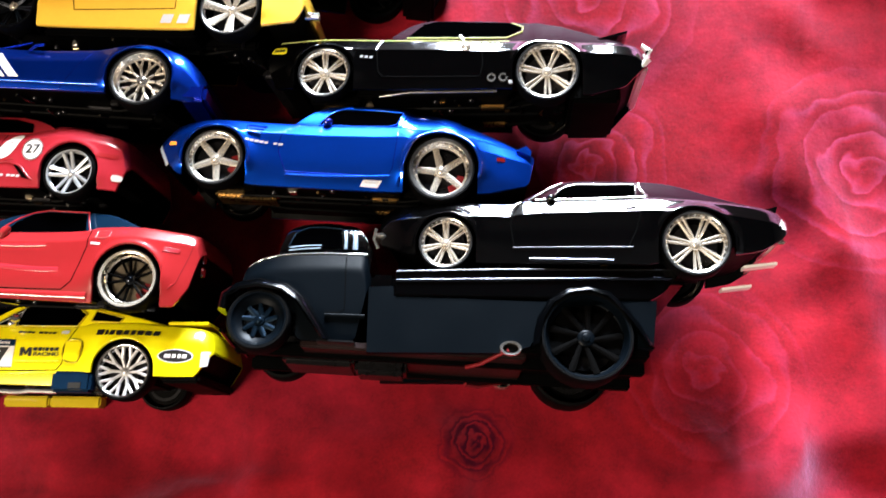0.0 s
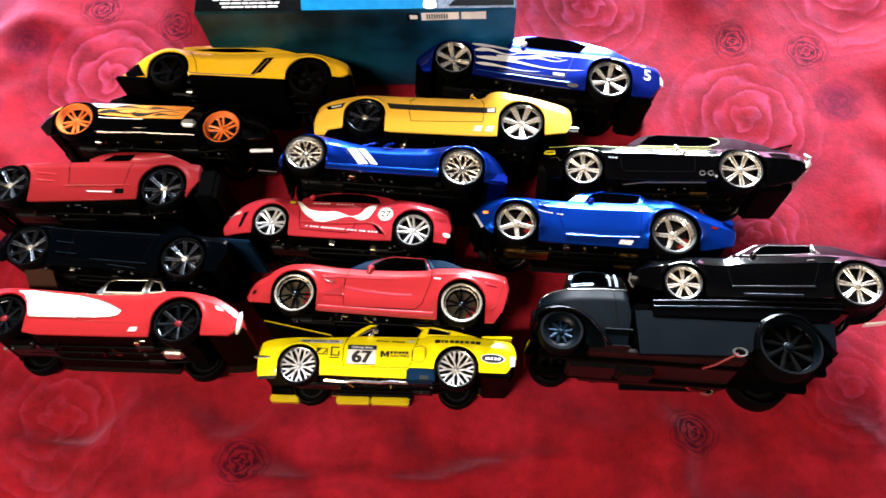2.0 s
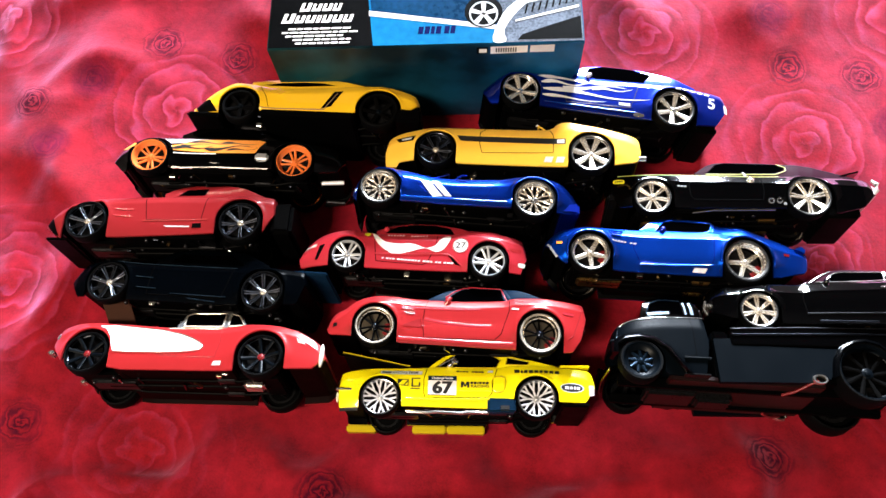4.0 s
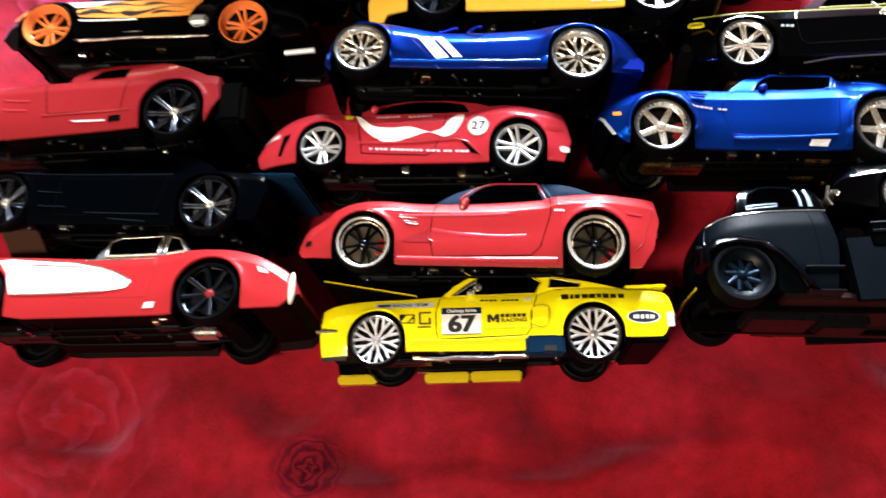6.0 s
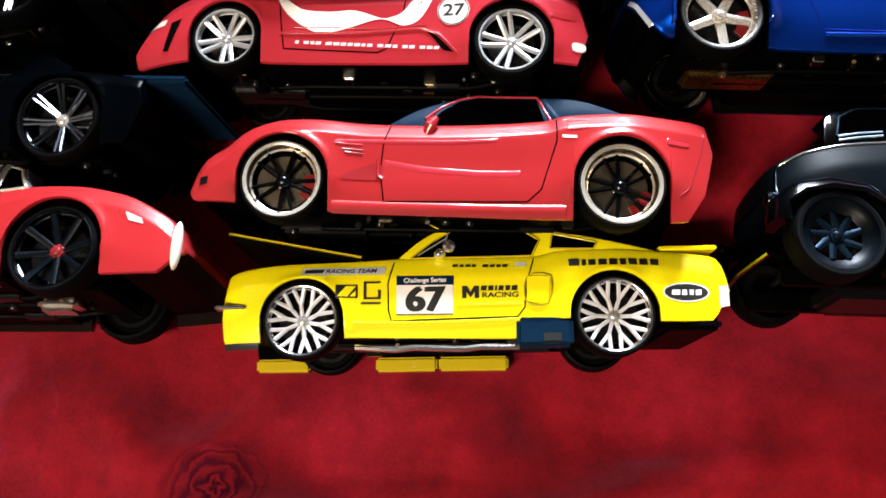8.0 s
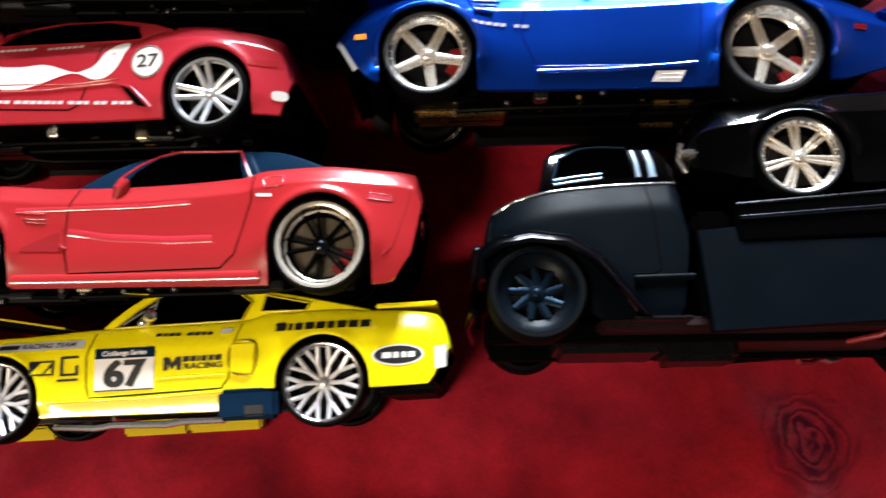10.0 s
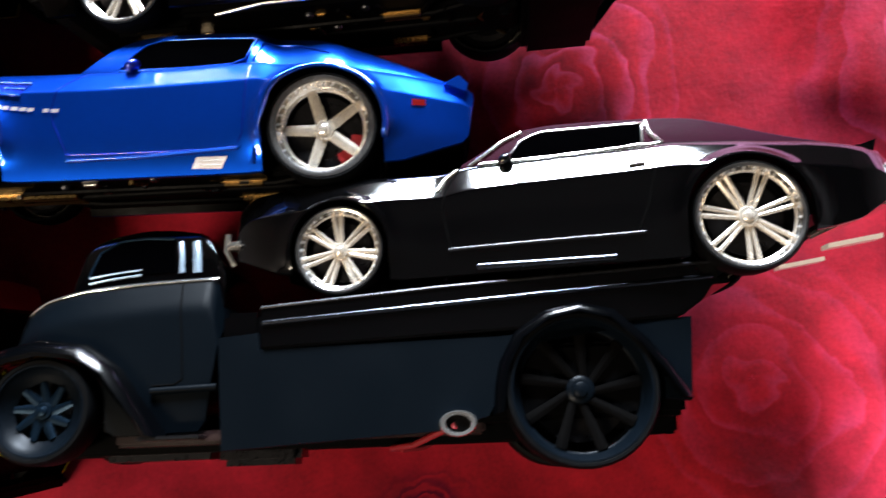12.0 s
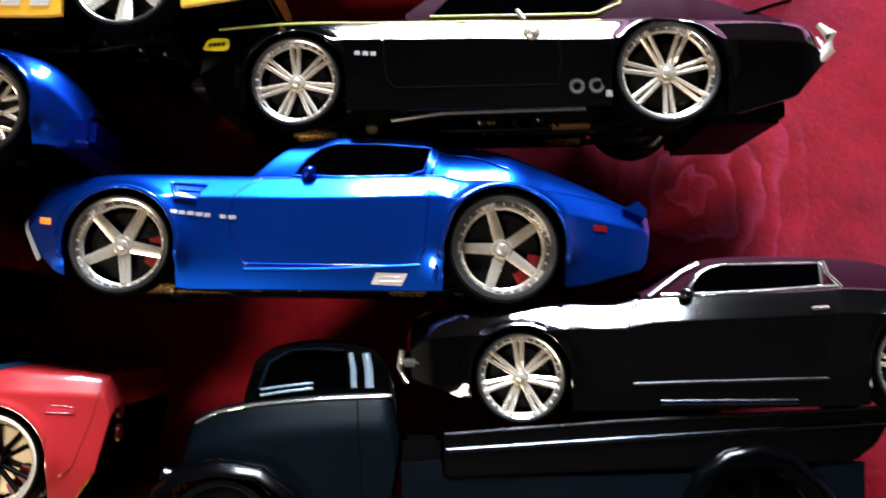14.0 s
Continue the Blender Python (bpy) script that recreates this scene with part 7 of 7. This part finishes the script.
def packaging_box():
    """The printed card box of a toy car, lying flat behind the rows."""
    x0, x1, y0, y1, h = -0.369, -0.120, 0.3165, 0.50, 0.108
    box = new("toy_car_box")
    box.location = (x0, y0, 0)
    box.rotation_euler = (0, 0, radians(0.9))
    tagged(box, "black and blue printed card box of a toy car", "cardboard box")
    W, D, H = (x1 - x0) * 1000, (y1 - y0) * 1000, h * 1000
    m = bpy.data.materials.new("printed_card_side")
    m.use_nodes = True
    n, l = m.node_tree.nodes, m.node_tree.links
    co, sep, ramp = n.new("ShaderNodeTexCoord"), n.new("ShaderNodeSeparateXYZ"), n.new("ShaderNodeValToRGB")
    mul, nz = n.new("ShaderNodeMath"), n.new("ShaderNodeTexNoise")
    l.new(co.outputs["Object"], sep.inputs[0])
    mul.operation = "MULTIPLY"
    mul.inputs[1].default_value = 1 / (x1 - x0)
    l.new(sep.outputs[0], mul.inputs[0])
    l.new(mul.outputs[0], ramp.inputs[0])
    e = ramp.color_ramp.elements
    e[0].position, e[0].color = 0.0, (0.003, 0.040, 0.046, 1)
    e[1].position, e[1].color = 1.0, (0.002, 0.060, 0.17, 1)
    k = ramp.color_ramp.elements.new(0.5)
    k.color = (0.003, 0.034, 0.060, 1)
    b = n["Principled BSDF"]
    # random clouds darken the side, part print and part painted shade
    cloud, cr, dim = n.new("ShaderNodeTexNoise"), n.new("ShaderNodeMapRange"), n.new("ShaderNodeVectorMath")
    cloud.inputs["Scale"].default_value, cloud.inputs["Detail"].default_value = 16, 4
    l.new(co.outputs["Object"], cloud.inputs["Vector"])
    cr.inputs[1].default_value, cr.inputs[2].default_value, cr.inputs[3].default_value, cr.inputs[4].default_value = 0.36, 0.62, 0.25, 1.3
    l.new(cloud.outputs["Fac"], cr.inputs[0])
    dim.operation = "SCALE"
    l.new(ramp.outputs[0], dim.inputs[0])
    l.new(cr.outputs[0], dim.inputs["Scale"])
    l.new(dim.outputs[0], b.inputs["Base Color"])
    b.inputs["Specular IOR Level"].default_value = 0.15
    nz.inputs["Scale"].default_value = 60
    l.new(co.outputs["Object"], nz.inputs["Vector"])
    rm = n.new("ShaderNodeMapRange")
    rm.inputs[3].default_value, rm.inputs[4].default_value = 0.4, 0.55
    l.new(nz.outputs["Fac"], rm.inputs[0])
    l.new(rm.outputs[0], b.inputs["Roughness"])
    part("carton", box_mesh("carton", 0, W, 0, D, 0, H, 0.8), m, box)
    card_black = mat("card_black", (0.0012, 0.0012, 0.0014), 0.4, spec=0.03)
    card_blue = mat("card_blue", (0.0015, 0.125, 0.30), 0.4, spec=0.06, vary=0.3, scale=30)
    card_navy = mat("card_navy", (0.003, 0.006, 0.06), 0.3, spec=0.05)
    card_picture = mat("card_picture_blue", (0.001, 0.030, 0.085), 0.3, spec=0.1, vary=0.5, scale=70)
    card_grey = mat("card_grey", (0.09, 0.11, 0.15), 0.35, spec=0.1, vary=0.9, scale=120)

    def flat(name, pts, material, lift, label=""):
        bm = bmesh.new()
        bm.faces.new([bm.verts.new((x * MM, y * MM, (H + lift) * MM)) for x, y in pts])
        me = bpy.data.meshes.new(name)
        bm.to_mesh(me)
        bm.free()
        return part(name, me, material, box, label)

    def upright(name, pts, material, lift, label=""):
        bm = bmesh.new()
        bm.faces.new([bm.verts.new((x * MM, -lift * MM, z * MM)) for x, z in pts])
        me = bpy.data.meshes.new(name)
        bm.to_mesh(me)
        bm.free()
        return part(name, me, material, box, label)

    flat("printed_field", [(1, 1), (84, 1), (64, D - 1), (1, D - 1)], card_black, 0.15, "black printed field")
    flat("printed_field", [(84, 1), (180, 1), (190, D - 1), (64, D - 1)], card_blue, 0.15, "bright blue printed field")
    flat("printed_field", [(180, 1), (W - 1, 1), (W - 1, D - 1), (190, D - 1)], card_grey, 0.15, "grey printed picture")
    flat("printed_car", [(82, 33), (182, 17), (190, D - 1), (64, D - 1)], card_picture, 0.25, "printed picture of a blue car")
    flat("printed_band", [(80, 29), (182, 13), (182, 17), (80, 34)], SILVERPRINT, 0.35)
    flat("printed_shape", [(197, 3), (W - 2, 3), (W - 2, 24), (226, 17), (201, 8)], card_black, 0.3)
    flat("printed_curve", rounded([(178, 2), (188, 2), (187, 13), (198, 30), (214, 46), (207, 46), (190, 33), (181, 16)], 3), WHITE, 0.4)
    for i in range(8):
        flat("printed_bar", [(203 + 5.4 * i, 27 + 1.4 * i), (204.4 + 5.4 * i, 27 + 1.4 * i), (206.6 + 5.4 * i, 36 + 1.2 * i), (205 + 5.4 * i, 36 + 1.2 * i)], card_black, 0.35)
    for xa, ya, xb, yb in ((196, 20, 246, 32), (204, 37, 246, 47), (212, 47, 246, 56)):
        flat("printed_streak", [(xa, ya), (xb, yb), (xb, yb + 2.4), (xa, ya + 1.4)], WHITE, 0.45)
    flat("printed_arch", ellipse(171, 30, 15, 15, 28), card_black, 0.4)
    flat("printed_wheel", ellipse(171, 28, 11.5, 12, 28), SATIN, 0.45)
    flat("printed_wheel", ellipse(171, 28, 10, 10.5, 28), card_black, 0.5)
    for i in range(5):
        a = 2 * math.pi * i / 5 + 0.3
        c, s2 = math.cos(a), math.sin(a)
        flat("printed_spoke", [(171 - 1.2 * s2, 28 + 1.2 * c), (171 + 10 * c - 2.0 * s2, 28 + 10 * s2 + 2.0 * c), (171 + 10 * c + 2.0 * s2, 28 + 10 * s2 - 2.0 * c), (171 + 1.2 * s2, 28 - 1.2 * c)], SILVERPRINT, 0.6)
    # emblem and small print as plain slanted shapes
    for x, w, y, h in ((10, 9, 24, 9), (20.5, 7, 24, 7), (29, 7, 24, 7), (37.5, 3, 24, 7), (42, 7, 24, 7), (50.5, 7, 24, 7), (59, 7, 24, 7), (24, 8, 35, 8), (33.5, 7, 35, 7), (42, 7, 35, 7), (50.5, 6, 35, 7)):
        flat("emblem_bar", [(x, y), (x + w * 0.32, y), (x + w * 0.32 + h * 0.3, y + h), (x + h * 0.3, y + h)], WHITE, 0.3)
        flat("emblem_bar", [(x + w * 0.62, y), (x + w, y), (x + w + h * 0.3, y + h), (x + w * 0.62 + h * 0.3, y + h)], WHITE, 0.3)
        flat("emblem_bar", [(x + w * 0.32, y), (x + w * 0.62, y), (x + w * 0.62 + 0.7, y + 2.2), (x + w * 0.32 + 0.7, y + 2.2)], WHITE, 0.3)
    rng = random.Random(4)
    for j, (xa, xb) in enumerate(((22, 62), (20, 64), (14, 60), (11, 66), (16, 62))):
        x = xa
        while x < xb:
            w = rng.uniform(3.5, 8.5)
            y = 4.0 + 3.4 * j
            flat("small_print_bar", [(x, y), (x + w, y), (x + w + 0.5, y + 1.5), (x + 0.5, y + 1.5)], WHITE, 0.3)
            x += w + 1.2
    for x, w in ((119, 4), (124, 4), (129, 3), (133, 4), (139.5, 4), (144.5, 3.6)):
        flat("emblem_bar", [(x, 10.5), (x + w, 10.5), (x + w + 1, 17.5), (x + 1, 17.5)], card_navy, 0.3)
    # stickers on the side that faces the cars
    upright("sticker", [(176, H - 13), (205, H - 12), (205, H - 3), (176, H - 3.5)], WHITE, 0.3, "white barcode sticker")
    for i in range(9):
        upright("sticker_bar", [(180 + 1.9 * i, H - 11), (181.1 + 1.9 * i, H - 11), (181.1 + 1.9 * i, H - 5), (180 + 1.9 * i, H - 5)], INK, 0.45)
    upright("sticker", [(207, H - 12), (226, H - 12), (226, H - 2.5), (207, H - 3)], SILVERPRINT, 0.3, "grey square sticker")
    upright("sticker", [(165, H - 12.5), (174, H - 12), (174, H - 4), (165, H - 4)], card_black, 0.3)
    upright("sticker_bar", [(167, H - 11), (173, H - 11), (173, H - 6), (167, H - 6)], WHITE, 0.45)


yellow_racer()
red_coupe()
red_mid_engined_car()
black_hauler_truck()
black_fastback()
blue_muscle()
black_pinstripe_coupe()
red_classic()
black_pickup_coupe()
red_long_nose_coupe()
black_flame_coupe()
yellow_supercar()
yellow_convertible()
blue_roadster()
blue_flame_coupe()
packaging_box()
# a scrap of brown card tucked between two cars
scrap = new("card_scrap", box_mesh("card_scrap", 0, 20, 0, 26, 0, 1.0, 0.2))
scrap.data.materials.append(CARD_BROWN)
scrap.matrix_world = pose(-0.487, 0.104, 0.042, 20, 0, 18)
tagged(scrap, "small scrap of brown card between two toy cars", "card")
